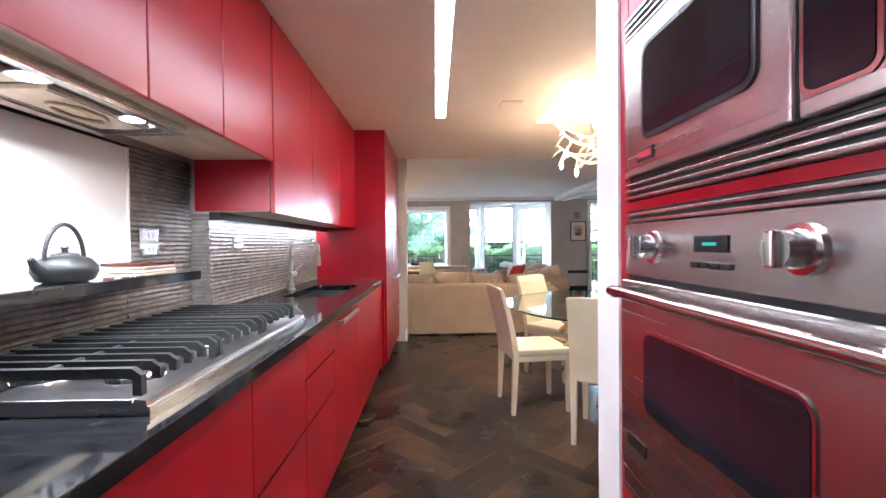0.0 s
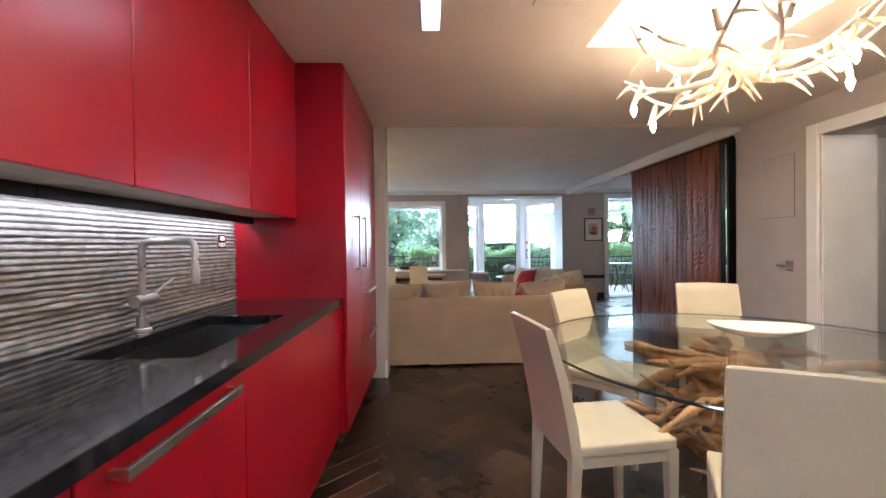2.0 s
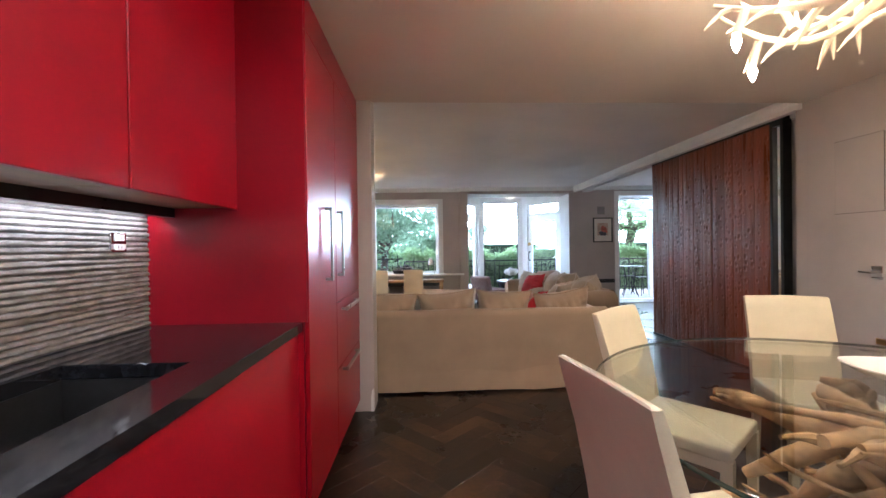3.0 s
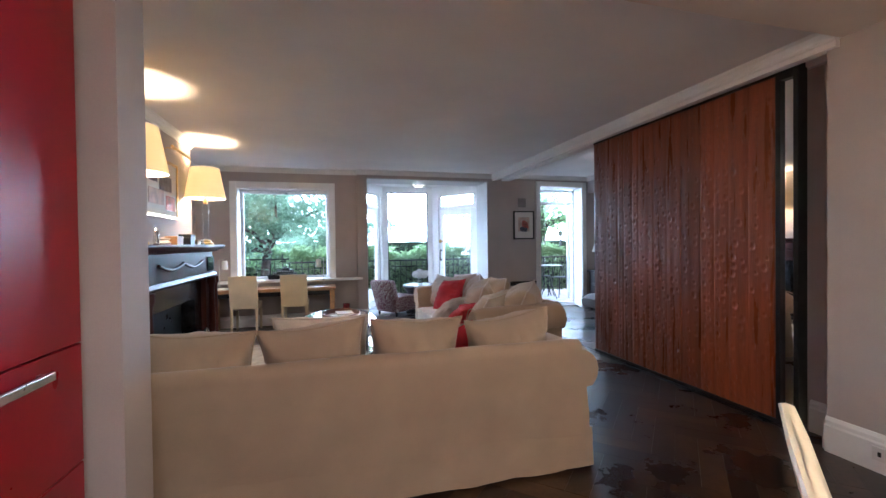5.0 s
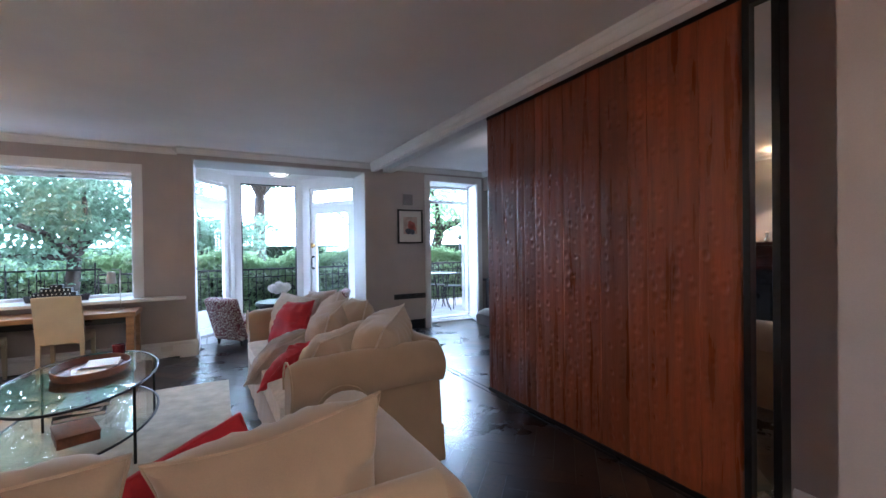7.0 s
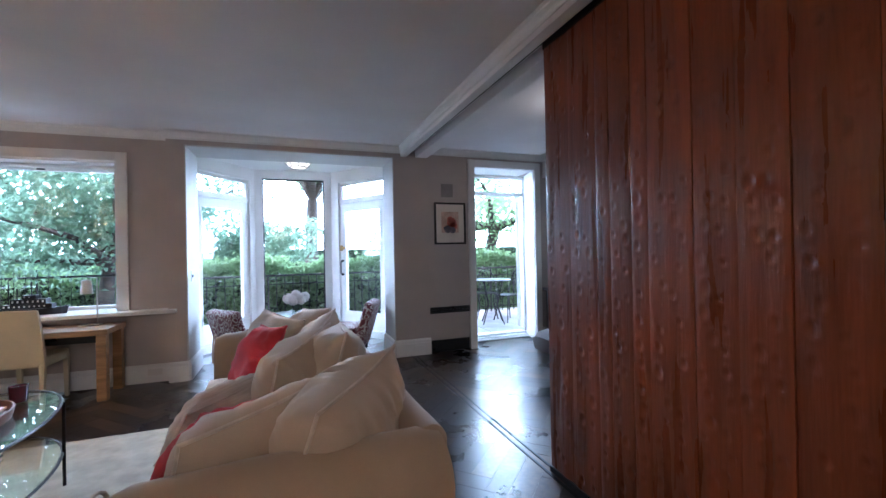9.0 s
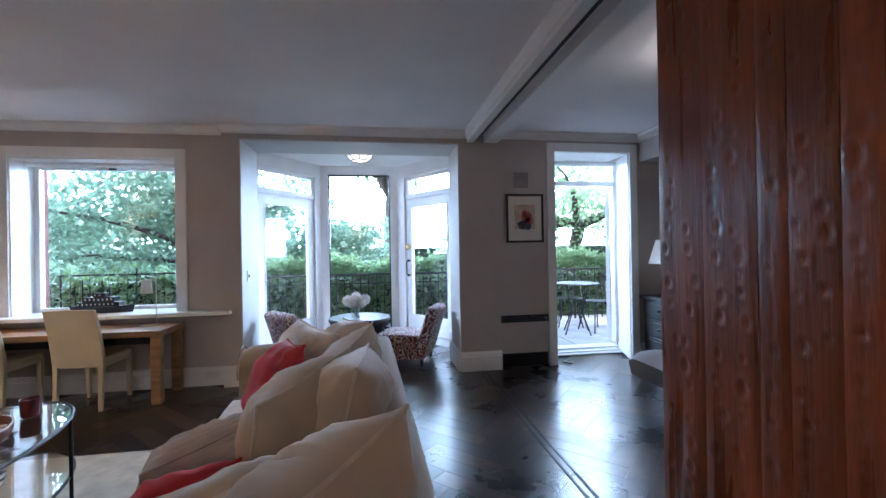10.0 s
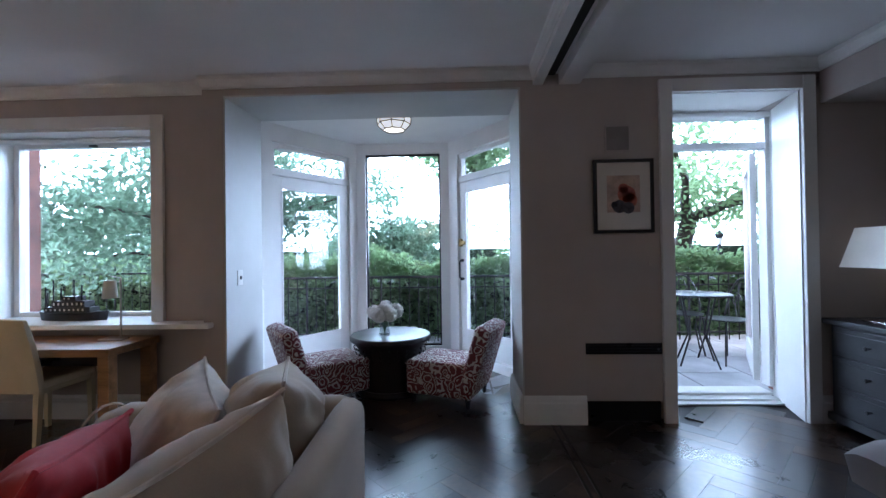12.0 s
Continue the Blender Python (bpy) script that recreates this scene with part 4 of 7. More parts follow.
dr = part("microwave_door", block((0.452, 0.385, 1.42), (0.478, 0.905, 1.784), 0.008, 3), STEEL, mw)
part("window_rim", rounded(bmesh.new(), 0.448, 0.454, 0.45, 0.818, 1.50, 1.735, 0.032), BLACK, dr)
part("window", rounded(bmesh.new(), 0.4465, 0.4485, 0.462, 0.806, 1.512, 1.723, 0.026), OVENGLASS, dr, "dark glass microwave window")
part("badge", block((0.448, 0.765, 1.448), (0.453, 0.842, 1.48), 0.003), BLACK, dr)
part("badge_plate", block((0.4472, 0.773, 1.456), (0.4482, 0.834, 1.472)), REDCLOTH, dr)
cp = part("control_panel", block((0.452, 0.20, 1.42), (0.478, 0.378, 1.784), 0.008, 3), STEEL, mw)
part("pad_rim", rounded(bmesh.new(), 0.449, 0.454, 0.262, 0.372, 1.445, 1.75, 0.02), CHROME, cp)
part("key_pad", rounded(bmesh.new(), 0.4475, 0.450, 0.270, 0.364, 1.453, 1.742, 0.016), OVENGLASS, cp)

# things on the ledge
kt = thing("teapot", (-1.09, 0.95, 1.152), "black cast iron teapot with a loop handle", "teapot")
part("pot", lathe(bmesh.new(), [(0.045, 0), (0.062, 0.006), (0.073, 0.03), (0.072, 0.045), (0.055, 0.066), (0.03, 0.074)], 28), IRON, kt, "", True)
part("lid", lathe(bmesh.new(), [(0.033, 0.072), (0.03, 0.079), (0.008, 0.083), (0.007, 0.09), (0.011, 0.095), (0.006, 0.102)], 20), IRON, kt, "", True)
part("spout", tube(bmesh.new(), [(0, -0.062, 0.03), (0, -0.085, 0.045), (0, -0.098, 0.068)], [0.016, 0.012, 0.008], 12), IRON, kt, "", True)
part("handle", tube(bmesh.new(), [(0, 0.058 * math.cos(a) * 1.05, 0.062 + 0.098 * math.sin(a)) for a in [math.pi * k / 16 for k in range(17)]], 0.0055, 8), IRON, kt, "", True)
for k in range(4):
    y0 = 1.14 - 0.004 * k
    single("chopping_board", block((-1.14, y0, 1.153 + k * 0.011), (-1.01, y0 + 0.17, 1.162 + k * 0.011), 0.003), (UNDERWOOD, CERAMIC, UNDERWOOD, MAHOGANY)[k], "thin board in a small stack on the ledge", "board", "stacked boards")
for k in range(6):
    gb = bmesh.new()
    bmesh.ops.create_icosphere(gb, subdivisions=2, radius=0.024, matrix=Matrix.Translation((-1.09 + 0.03 * (k % 2), 0.60 + 0.034 * (k // 2), 1.176 + 0.012 * (k % 3))))
    single("garlic_bulb", gb, CERAMIC, "pale round garlic bulb heaped on the ledge", "garlic", "garlic on the ledge", smooth=True)
single("trivet", block((-1.05, 1.02, 1.153), (-0.999, 1.13, 1.159), 0.003), DAMASK, "small purple cloth trivet on the ledge", "trivet")

# ceiling things of the kitchen
tl = thing("linear_ceiling_light", (0, 0, KZ), "long slim recessed linear ceiling light, lit white", "ceiling light")
part("housing", block((-0.062, -0.4, -0.004), (0.034, 3.365, 0.01)), TRIM, tl)
part("diffuser", block((-0.054, -0.39, -0.008), (0.026, 3.355, -0.004)), GLOWTRACK, tl, "glowing white diffuser")
for x in (0.45, 2.03):
    v = thing("ceiling_vent", (x, 2.955, KZ), "flush square ceiling vent painted like the ceiling", "vent", "ceiling vents")
    part("frame", block((0, 0, -0.004), (0.17, 0.19, 0.0)), KCEIL, v)
    part("gap", block((0.006, 0.006, -0.0052), (0.164, 0.184, -0.0042)), BLACK, v)
    part("plate", block((0.009, 0.009, -0.009), (0.161, 0.181, -0.0054)), KCEIL, v)
sl = thing("skylight", (0, 0, 0), "square backlit ceiling recess glowing warm white", "skylight")
part("diffuser", block((0.86, 2.57, 2.49), (1.85, 3.55, 2.50)), GLOWSKY, sl, "glowing warm diffuser")
sides = bmesh.new()
for a, b in (((0.861, 2.571, KZ + 0.001), (0.868, 3.549, 2.49)), ((1.842, 2.571, KZ + 0.001), (1.849, 3.549, 2.49)), ((0.868, 2.571, KZ + 0.001), (1.842, 2.578, 2.49)), ((0.868, 3.542, KZ + 0.001), (1.842, 3.549, 2.49))):
    cuboid(sides, a, b)
part("shaft", sides, TRIM, sl)

# ---- dining corner ----
def dining_chair(s=1.0):
    """A leather-wrapped chair; its back stands at y = 0 and it faces +y."""
    t = thing("dining_chair", (0, 0, 0), "cream leather-wrapped dining chair with a high back", "chair", "leather chairs")
    w = 0.205 * s
    seat = block((-w, 0.0, 0.425 * s), (w, 0.43 * s, 0.475 * s), 0.014, 3)
    part("seat", seat, LEATHER, t, "", True)
    back = bmesh.new()
    rows = []
    for z, y, th in ((0.40, 0.02, 0.04), (0.55, 0.0, 0.042), (0.72, -0.035, 0.038), (0.86, -0.075, 0.032), (0.915, -0.092, 0.024), (0.92, -0.094, 0.012)):
        hw = w * (1 - 0.02 * (z - 0.4))
        if z > 0.915:
            hw -= 0.01
        bow = 0.004
        rows.append([back.verts.new(c) for c in ((-hw, (y - th / 2) * s, z * s), (0, (y - th / 2) * s - bow, z * s + 0.006 * (z > 0.9)), (hw, (y - th / 2) * s, z * s), (hw + 0.004, y * s, z * s), (hw, (y + th / 2) * s, z * s), (0, (y + th / 2) * s - bow, z * s + 0.006 * (z > 0.9)), (-hw, (y + th / 2) * s, z * s), (-hw - 0.004, y * s, z * s))])
    for r, q in zip(rows, rows[1:]):
        for k in range(8):
            back.faces.new((r[k], r[(k + 1) % 8], q[(k + 1) % 8], q[k]))
    back.faces.new(rows[0][::-1])
    back.faces.new(rows[-1])
    part("backrest", back, LEATHER, t, "", True)
    for sx in (-1, 1):
        for y in (0.0, 0.395 * s):
            leg = bmesh.new()
            x0 = sx * (w - 0.022 * s)
            rows = []
            for z, h, dy in ((0.0, 0.014, -0.02 if y == 0 else 0.005), (0.43, 0.021, 0.0)):
                rows.append([leg.verts.new((x0 + a * h * s, y + 0.018 * s + dy + b * h * s, z * s)) for a, b in ((-1, -1), (1, -1), (1, 1), (-1, 1))])
            for k in range(4):
                leg.faces.new((rows[0][k], rows[0][(k + 1) % 4], rows[1][(k + 1) % 4], rows[1][k]))
            leg.faces.new(rows[0][::-1])
            leg.faces.new(rows[1])
            part("leg", leg, LEATHER, t)
    part("apron", cuboid(cuboid(block((-w + 0.03, 0.02, 0.385 * s), (w - 0.03, 0.035, 0.426 * s)), (-w + 0.008, 0.03, 0.385 * s), (-w + 0.025, 0.40 * s, 0.426 * s)), (w - 0.025, 0.03, 0.385 * s), (w - 0.008, 0.40 * s, 0.426 * s)), LEATHER, t)
    return t


def place(x, y, dx, dy, z=0.0):
    """Pose with local +y turned to (dx, dy)."""
    return pose(x, y, z, 0, 0, math.degrees(math.atan2(-dx, dy)))


ch = dining_chair()
ch.matrix_basis = place(0.465, 2.74, 0.99, 0.12)
for x, y, dx, dy in ((0.935, 2.225, 0.49, 0.87), (0.94, 3.865, 0.635, -0.77), (2.0, 4.17, -0.33, -0.94), (2.56, 3.24, -1.0, -0.05), (1.97, 2.06, -0.5, 0.87)):
    copy_thing(ch, place(x, y - 0.20, dx, dy))
small = dining_chair(0.875)
small.matrix_basis = place(-0.275, 9.55, 0.02, 1)
copy_thing(small, place(-0.93, 9.52, 0.0, 1))

TX, TY = 1.42, 3.08
dt = thing("dining_table", (TX, TY, 0), "round glass dining table on a tangle of driftwood", "table")
top = part("tabletop", lathe(bmesh.new(), [(0.912, 0.735), (0.92, 0.738), (0.92, 0.750), (0.916, 0.753)], 96), TABLEGLASS, dt, "clear glass round top with a polished edge")
part("glass_edge", lathe(bmesh.new(), [(0.9205, 0.738), (0.9225, 0.744), (0.9205, 0.750)], 96, closed=False), GLASSEDGE, top, "dark green glass edge")
rnd = random.Random(7)


def branch(rnd, length, r0, start, az, el, bend=0.35, n=9):
    p, pts, rad = Vector(start), [], []
    for k in range(n + 1):
        pts.append(p.copy())
        rad.append(r0 * (1 - 0.55 * k / n) * (1 + 0.22 * math.sin(k * 1.7 + az)))
        az += (rnd.random() - 0.5) * bend
        el += (rnd.random() - 0.5) * bend
        p = p + Vector((math.cos(az) * math.cos(el), math.sin(az) * math.cos(el), math.sin(el))) * length / n
    return pts, rad


for k in range(72):
    az = k * 2.399
    level = (k % 5) / 4
    st = (0.10 * math.cos(az + 2.2), 0.10 * math.sin(az + 2.2), 0.08 + 0.50 * level)
    L = (0.50 + 0.22 * rnd.random()) * (0.75 + 0.35 * level)
    pts, rad = branch(rnd, L, 0.022 + 0.026 * rnd.random(), st, az, 0.10 + 0.22 * (1 - level), 0.95)
    pts = [Vector((p.x, p.y, min(max(p.z, 0.05), 0.685))) for p in pts]
    bm = tube(bmesh.new(), pts, rad, 9)
    q = pts[5]
    sub, sr = branch(rnd, 0.22, rad[5] * 0.75, q, az + (0.7 if k % 2 else -0.7), 0.15, n=5)
    tube(bm, [Vector((p.x, p.y, min(max(p.z, 0.05), 0.69))) for p in sub], sr, 7)
    part("branch", bm, DRIFT, dt, "", True)
part("core", lathe(bmesh.new(), [(0.16, 0.0), (0.13, 0.1), (0.09, 0.35), (0.10, 0.6), (0.06, 0.732)], 12), DRIFT, dt, "", True)

bo = thing("oval_dish", pose(1.60, 3.27, 0.753, 0, 0, -18), "wavy oval white glazed dish with pale stripes", "dish")
bm = bmesh.new()
rings = []
for r, z in ((0.02, 0.004), (0.5, 0.006), (0.8, 0.028), (1.0, 0.058), (1.0, 0.064), (0.78, 0.036), (0.48, 0.013), (0.02, 0.011)):
    rings.append([bm.verts.new((0.225 * r * math.cos(a) * (1 + 0.10 * math.cos(a)), 0.16 * r * math.sin(a), z * 0.75 + 0.012 * r * r * math.cos(a) ** 2)) for a in [math.tau * k / 40 for k in range(40)]])
for r, s in zip(rings, rings[1:]):
    for k in range(40):
        bm.faces.new((r[k], r[(k + 1) % 40], s[(k + 1) % 40], s[k]))
bm.faces.new(rings[0][::-1])
bm.faces.new(rings[-1])
part("bowl", bm, CERAMIC, bo, "", True)

# antler chandelier
cl = thing("antler_chandelier", (1.37, 3.08, 0), "white antler chandelier with lit flame bulbs", "chandelier")
part("canopy", lathe(bmesh.new(), [(0.05, 2.49), (0.05, 2.475), (0.02, 2.46)], 20), BRASS, cl, "", True)
part("stem", tube(bmesh.new(), [(0, 0, 2.46), (0.01, 0.005, 2.36), (0, 0, 2.22), (0, 0, 2.04)], [0.028, 0.034, 0.036, 0.028], 12), ANTLER, cl, "", True)
rnd = random.Random(12)
for k in range(13):
    a = math.tau * k / 13 + 0.1
    bm = bmesh.new()
    z0 = 2.0 + 0.05 * (k % 3)
    pts = [Vector((0.04 * math.cos(a), 0.04 * math.sin(a), z0 + 0.02))]
    for j in range(1, 9):
        u = j / 8
        b = a + 0.65 * u * (1 if k % 2 else -1)
        rr = 0.04 + 0.45 * u
        pts.append(Vector((rr * math.cos(b), rr * math.sin(b), z0 - 0.08 * math.sin(u * 3.0) + 0.10 * u * u + 0.02 * math.sin(k + 3 * u))))
    tube(bm, pts, [0.019 - 0.012 * (j / 8) for j in range(9)], 9)
    for j, s in ((3, -1), (5, 1), (6, -1), (7, 1)):
        d = (pts[j] - pts[j - 1]).normalized()
        side = Vector((-d.y, d.x, 0)) * (0.7 * s)
        dz = (-1.0, -0.55, 0.4, -0.8)[(j + 2 * k) % 4]
        tip = [pts[j] + (d * 0.5 + side * 0.8) * u * 0.13 + Vector((0, 0, dz)) * (0.12 * u ** 1.4) for u in (0, 0.35, 0.7, 1.0)]
        tube(bm, tip, [0.011, 0.010, 0.007, 0.002], 7)
    part("antler", bm, ANTLER, cl, "", True)
    if k % 13 in (0, 1, 3, 4, 6, 7, 9, 10, 11):
        down = k % 3 != 1
        p = pts[6] + Vector((0.02 * math.cos(a), 0.02 * math.sin(a), 0))
        s = -1 if down else 1
        cup = part("candle_cup", tube(bmesh.new(), [p, p + Vector((0.03 * math.cos(a), 0.03 * math.sin(a), s * 0.08))], [0.014, 0.013], 10), ANTLER, cl, "", True)
        q = p + Vector((0.03 * math.cos(a), 0.03 * math.sin(a), s * 0.08))
        part("flame_bulb", lathe(bmesh.new(), [(0.007, 0), (0.014, s * 0.016), (0.015, s * 0.025), (0.009, s * 0.046), (0.002, s * 0.060)], 12, q), GLOWBULB, cup, "glowing flame-shaped bulb", True)

# wall plates of the dining wall
ap = thing("access_panel", (2.985, 4.55, 1.43), "flush painted access panel in the wall", "panel")
part("gap", block((-0.0015, 0, 0), (0, 0.33, 0.53)), BLACK, ap)
part("plate", block((-0.004, 0.003, 0.003), (-0.0015, 0.327, 0.527)), PAINT, ap)
ws = thing("door_lever", (2.985, 4.60, 1.02), "polished steel lever on a square plate", "handle")
part("plate", block((-0.006, -0.035, -0.045), (0, 0.035, 0.045), 0.003), STEEL, ws)
part("lever", tube(bmesh.new(), [(-0.006, 0.0, 0.0), (-0.045, 0.0, 0.0), (-0.047, 0.075, 0.004)], 0.008, 10), CHROME, ws, "", True)
wo = thing("wall_socket", (2.985, 4.56, 0.56), "small brass wall plate above the skirting", "socket")
part("plate", block((-0.006, -0.05, -0.02), (0, 0.05, 0.02), 0.003), BRASS, wo)
OFFSET = Vector((0, 0, 0))

# ---- living room ----
def cushion(w, h, d, seed, puff=1.0, ears=0.10):
    """A stuffed cushion with soft wrinkles, standing in x and z, centred, with its thickness along y."""
    bm = bmesh.new()
    n = 28
    grids = []
    off = Vector((seed * 3.1, seed * 1.7, seed * 0.9))
    for side in (-1, 1):
        g = []
        for i in range(n + 1):
            row = []
            for j in range(n + 1):
                u, v = 2 * i / n - 1, 2 * j / n - 1
                rim = (1 - abs(u) ** 2.3) * (1 - abs(v) ** 2.3)
                pinch = 1 - ears * (1 - abs(u) ** 2) * abs(v) ** 4 * 0.8
                pinch2 = 1 - ears * (1 - abs(v) ** 2) * abs(u) ** 4 * 0.8
                x, z = u * w / 2 * pinch2, v * h / 2 * pinch
                th = d * 0.66 * max(rim, 0) ** 0.55 * puff
                wr = noise.noise(Vector((x * 7, z * 7, side * 2)) + off) * 0.034 + noise.noise(Vector((x * 18, z * 18, side)) + off) * 0.006
                edge_u, edge_v = max(0.0, abs(u) - 0.45) / 0.55, max(0.0, abs(v) - 0.45) / 0.55
                pleat = edge_v * (1 - edge_v) * noise.noise(Vector((x * 26, v * 2, side * 3)) + off) + edge_u * (1 - edge_u) * noise.noise(Vector((u * 2, z * 26, side * 5)) + off)
                wr += 0.13 * pleat
                y = side * (th + wr * max(rim, 0) ** 0.5)
                droop = 0.02 * noise.noise(Vector((x * 3, 0, 5)) + off)
                row.append(bm.verts.new((x, y, z + droop)))
            g.append(row)
        grids.append(g)
    for s, g in enumerate(grids):
        for i in range(n):
            for j in range(n):
                q = (g[i][j], g[i + 1][j], g[i + 1][j + 1], g[i][j + 1])
                bm.faces.new(q if s else q[::-1])
    bmesh.ops.remove_doubles(bm, verts=bm.verts, dist=0.0008)
    rim = [(2 * k / n - 1, -1) for k in range(n)] + [(1, 2 * k / n - 1) for k in range(n)] + [(1 - 2 * k / n, 1) for k in range(n)] + [(-1, 1 - 2 * k / n) for k in range(n + 1)]
    seam = []
    for u, v in rim:
        pinch = 1 - ears * (1 - abs(u) ** 2) * abs(v) ** 4 * 0.8
        pinch2 = 1 - ears * (1 - abs(v) ** 2) * abs(u) ** 4 * 0.8
        x, z = u * w / 2 * pinch2, v * h / 2 * pinch
        seam.append((x, 0, z + 0.02 * noise.noise(Vector((x * 3, 0, 5)) + off)))
    return bm, seam


def seat_cushion(w, dep, h, seed):
    """A flat box cushion with a crowned top; spans x and y, its base at z = 0."""
    bm = bmesh.new()
    n = 10
    off = Vector((seed * 2.3, seed, seed * 1.3))
    top = [[None] * (n + 1) for _ in range(n + 1)]
    bot = [[None] * (n + 1) for _ in range(n + 1)]
    for i in range(n + 1):
        for j in range(n + 1):
            u, v = 2 * i / n - 1, 2 * j / n - 1
            rim = ((1 - abs(u) ** 5) * (1 - abs(v) ** 5)) ** 0.5
            x, y = u * w / 2, v * dep / 2
            top[i][j] = bm.verts.new((x, y, h * 0.72 + 0.035 * rim + 0.012 * noise.noise(Vector((x * 5, y * 5, 0)) + off)))
            bot[i][j] = bm.verts.new((x * 0.99, y * 0.99, 0.0))
    for i in range(n):
        for j in range(n):
            bm.faces.new((top[i][j], top[i + 1][j], top[i + 1][j + 1], top[i][j + 1]))
            bm.faces.new((bot[i][j], bot[i][j + 1], bot[i + 1][j + 1], bot[i + 1][j]))
    for k in range(n):
        for a, b in (((k, 0), (k + 1, 0)), ((n, k), (n, k + 1)), ((n - k, n), (n - k - 1, n)), ((0, n - k), (0, n - k - 1))):
            bm.faces.new((bot[a[0]][a[1]], bot[b[0]][b[1]], top[b[0]][b[1]], top[a[0]][a[1]]))
    return bm


def skirt(bm, pts, z0, z1, seed):
    """A hanging cloth skirt along a path of (x, y, outward x, outward y)."""
    rows = []
    off = Vector((seed, 2 * seed, 0))
    for (x, y, ox, oy) in pts:
        f = 0.012 * noise.noise(Vector((x * 8, y * 8, 0)) + off)
        w = 0.010 * noise.noise(Vector((x * 5, y * 5, 4)) + off)
        rows.append([bm.verts.new((x, y, z1)), bm.verts.new((x + ox * (0.006 + f * 0.5), y + oy * (0.006 + f * 0.5), (z0 + z1) / 2)), bm.verts.new((x + ox * (0.016 + f), y + oy * (0.016 + f), z0 + w))])
    for r, s in zip(rows, rows[1:]):
        for k in range(2):
            bm.faces.new((r[k], s[k], s[k + 1], r[k + 1]))


def sofa(m, L, D, H, arm_h, seats, backs, label):
    """A slip-covered sofa with rolled arms: back at y = 0, facing +y, centred on x."""
    t = thing("sofa", m, label, "sofa", "slip-covered sofas")
    A = 0.23
    hx = L / 2
    part("base", block((-hx + 0.05, 0.05, 0.04), (hx - 0.05, D - 0.02, 0.30), 0.02), LINEN, t)
    # back: a leaning slab with a rolled top edge
    prof = [(0.015, 0.10), (0.0, 0.34), (-0.005, H - 0.06)] + arc((0.045, H - 0.05), 0.05, 180, 0, 8)[0:] + [(0.14, 0.42), (0.20, 0.28), (0.20, 0.10)]
    bm = bmesh.new()
    n = 26
    rows = []
    for i in range(n + 1):
        x = -hx + 0.10 + (L - 0.20) * i / n
        rows.append([bm.verts.new((x, y + 0.006 * noise.noise(Vector((x * 3, z * 4, L))), z + (0.008 * noise.noise(Vector((x * 2.5, 3, L))) if z > 0.5 else 0))) for y, z in prof])
    for r, s in zip(rows, rows[1:]):
        for k in range(len(prof) - 1):
            bm.faces.new((r[k], r[k + 1], s[k + 1], s[k]))
    bm.faces.new(rows[0])
    bm.faces.new(rows[-1][::-1])
    part("backrest", bm, LINEN, t, "", True)
    for sx in (-1, 1):
        # rolled arm, swept from back to front
        outer = hx - 0.035
        rr = 0.12
        c = (hx - 0.095, arm_h - rr)
        ring = [(outer, 0.06), (outer - 0.005, 0.30), (outer - 0.02, c[1] - rr * 0.8)] + arc(c, rr, -50, 200, 14) + [(hx - A + 0.01, 0.30), (hx - A + 0.01, 0.06)]
        bm = bmesh.new()
        rows = []
        for i in range(15):
            y = 0.02 + (D - 0.02) * i / 14
            droop = -0.02 * (i / 14) ** 2
            k = 1.0 if 0 < i < 14 else 0.94
            rows.append([bm.verts.new((sx * (c[0] + (px - c[0]) * k), y, max(0.05, arm_h / 2 + (pz - arm_h / 2) * k + droop * (pz > 0.4) + 0.006 * noise.noise(Vector((px * 6, y * 6, sx)))))) for px, pz in ring])
        for r, s in zip(rows, rows[1:]):
            for k in range(len(ring)):
                bm.faces.new((r[k], r[(k + 1) % len(ring)], s[(k + 1) % len(ring)], s[k]))
        bm.faces.new(rows[0])
        bm.faces.new(rows[-1][::-1])
        ao = part("arm", bm, LINEN, t, "", True)
        part("piping", tube(bmesh.new(), [(sx * px, D + 0.004, pz - 0.02 * (pz > 0.4)) for px, pz in ring[3:18]], 0.005, 6), LINEN, ao, "", True)
    sk = bmesh.new()
    path = []
    N = 60
    for i in range(N + 1):
        path.append((-hx + 0.03 + (L - 0.06) * i / N, 0.012, 0, -1))
    for i in range(1, 24):
        path.append((hx - 0.03, 0.012 + (D - 0.02) * i / 24, 1, 0))
    for i in range(N + 1):
        path.append((hx - 0.03 - (L - 0.06) * i / N, D - 0.004, 0, 1))
    for i in range(1, 25):
        path.append((-hx + 0.03, D - 0.004 - (D - 0.016) * i / 24, -1, 0))
    skirt(sk, path, 0.02, 0.22, L)
    part("skirt", sk, LINEN, t, "loose cloth skirt", True)
    w = (L - 2 * A) / seats
    for k in range(seats):
        ob = part("seat_cushion", seat_cushion(w - 0.01, D - 0.20, 0.17, k + L), LINENPALE, t, "", True)
        ob.location = (-hx + A + w * (k + 0.5), 0.20 + (D - 0.20) / 2 + 0.02, 0.295)
    for k, (x0, x1) in enumerate(backs):
        bm, seam = cushion(x1 - x0 - 0.005, 0.45, 0.25, k + 5 * L, ears=0.15)
        ob = part("back_cushion", bm, LINEN, t, "", True)
        ob.matrix_basis = pose((x0 + x1) / 2 + (0.03 if k == 3 else 0), 0.235, 0.618, 15, (2, -3, 2.5, -6)[k], 0)
        part("piping", tube(bmesh.new(), seam, 0.005, 6), LINEN, ob, "", True)
    return t


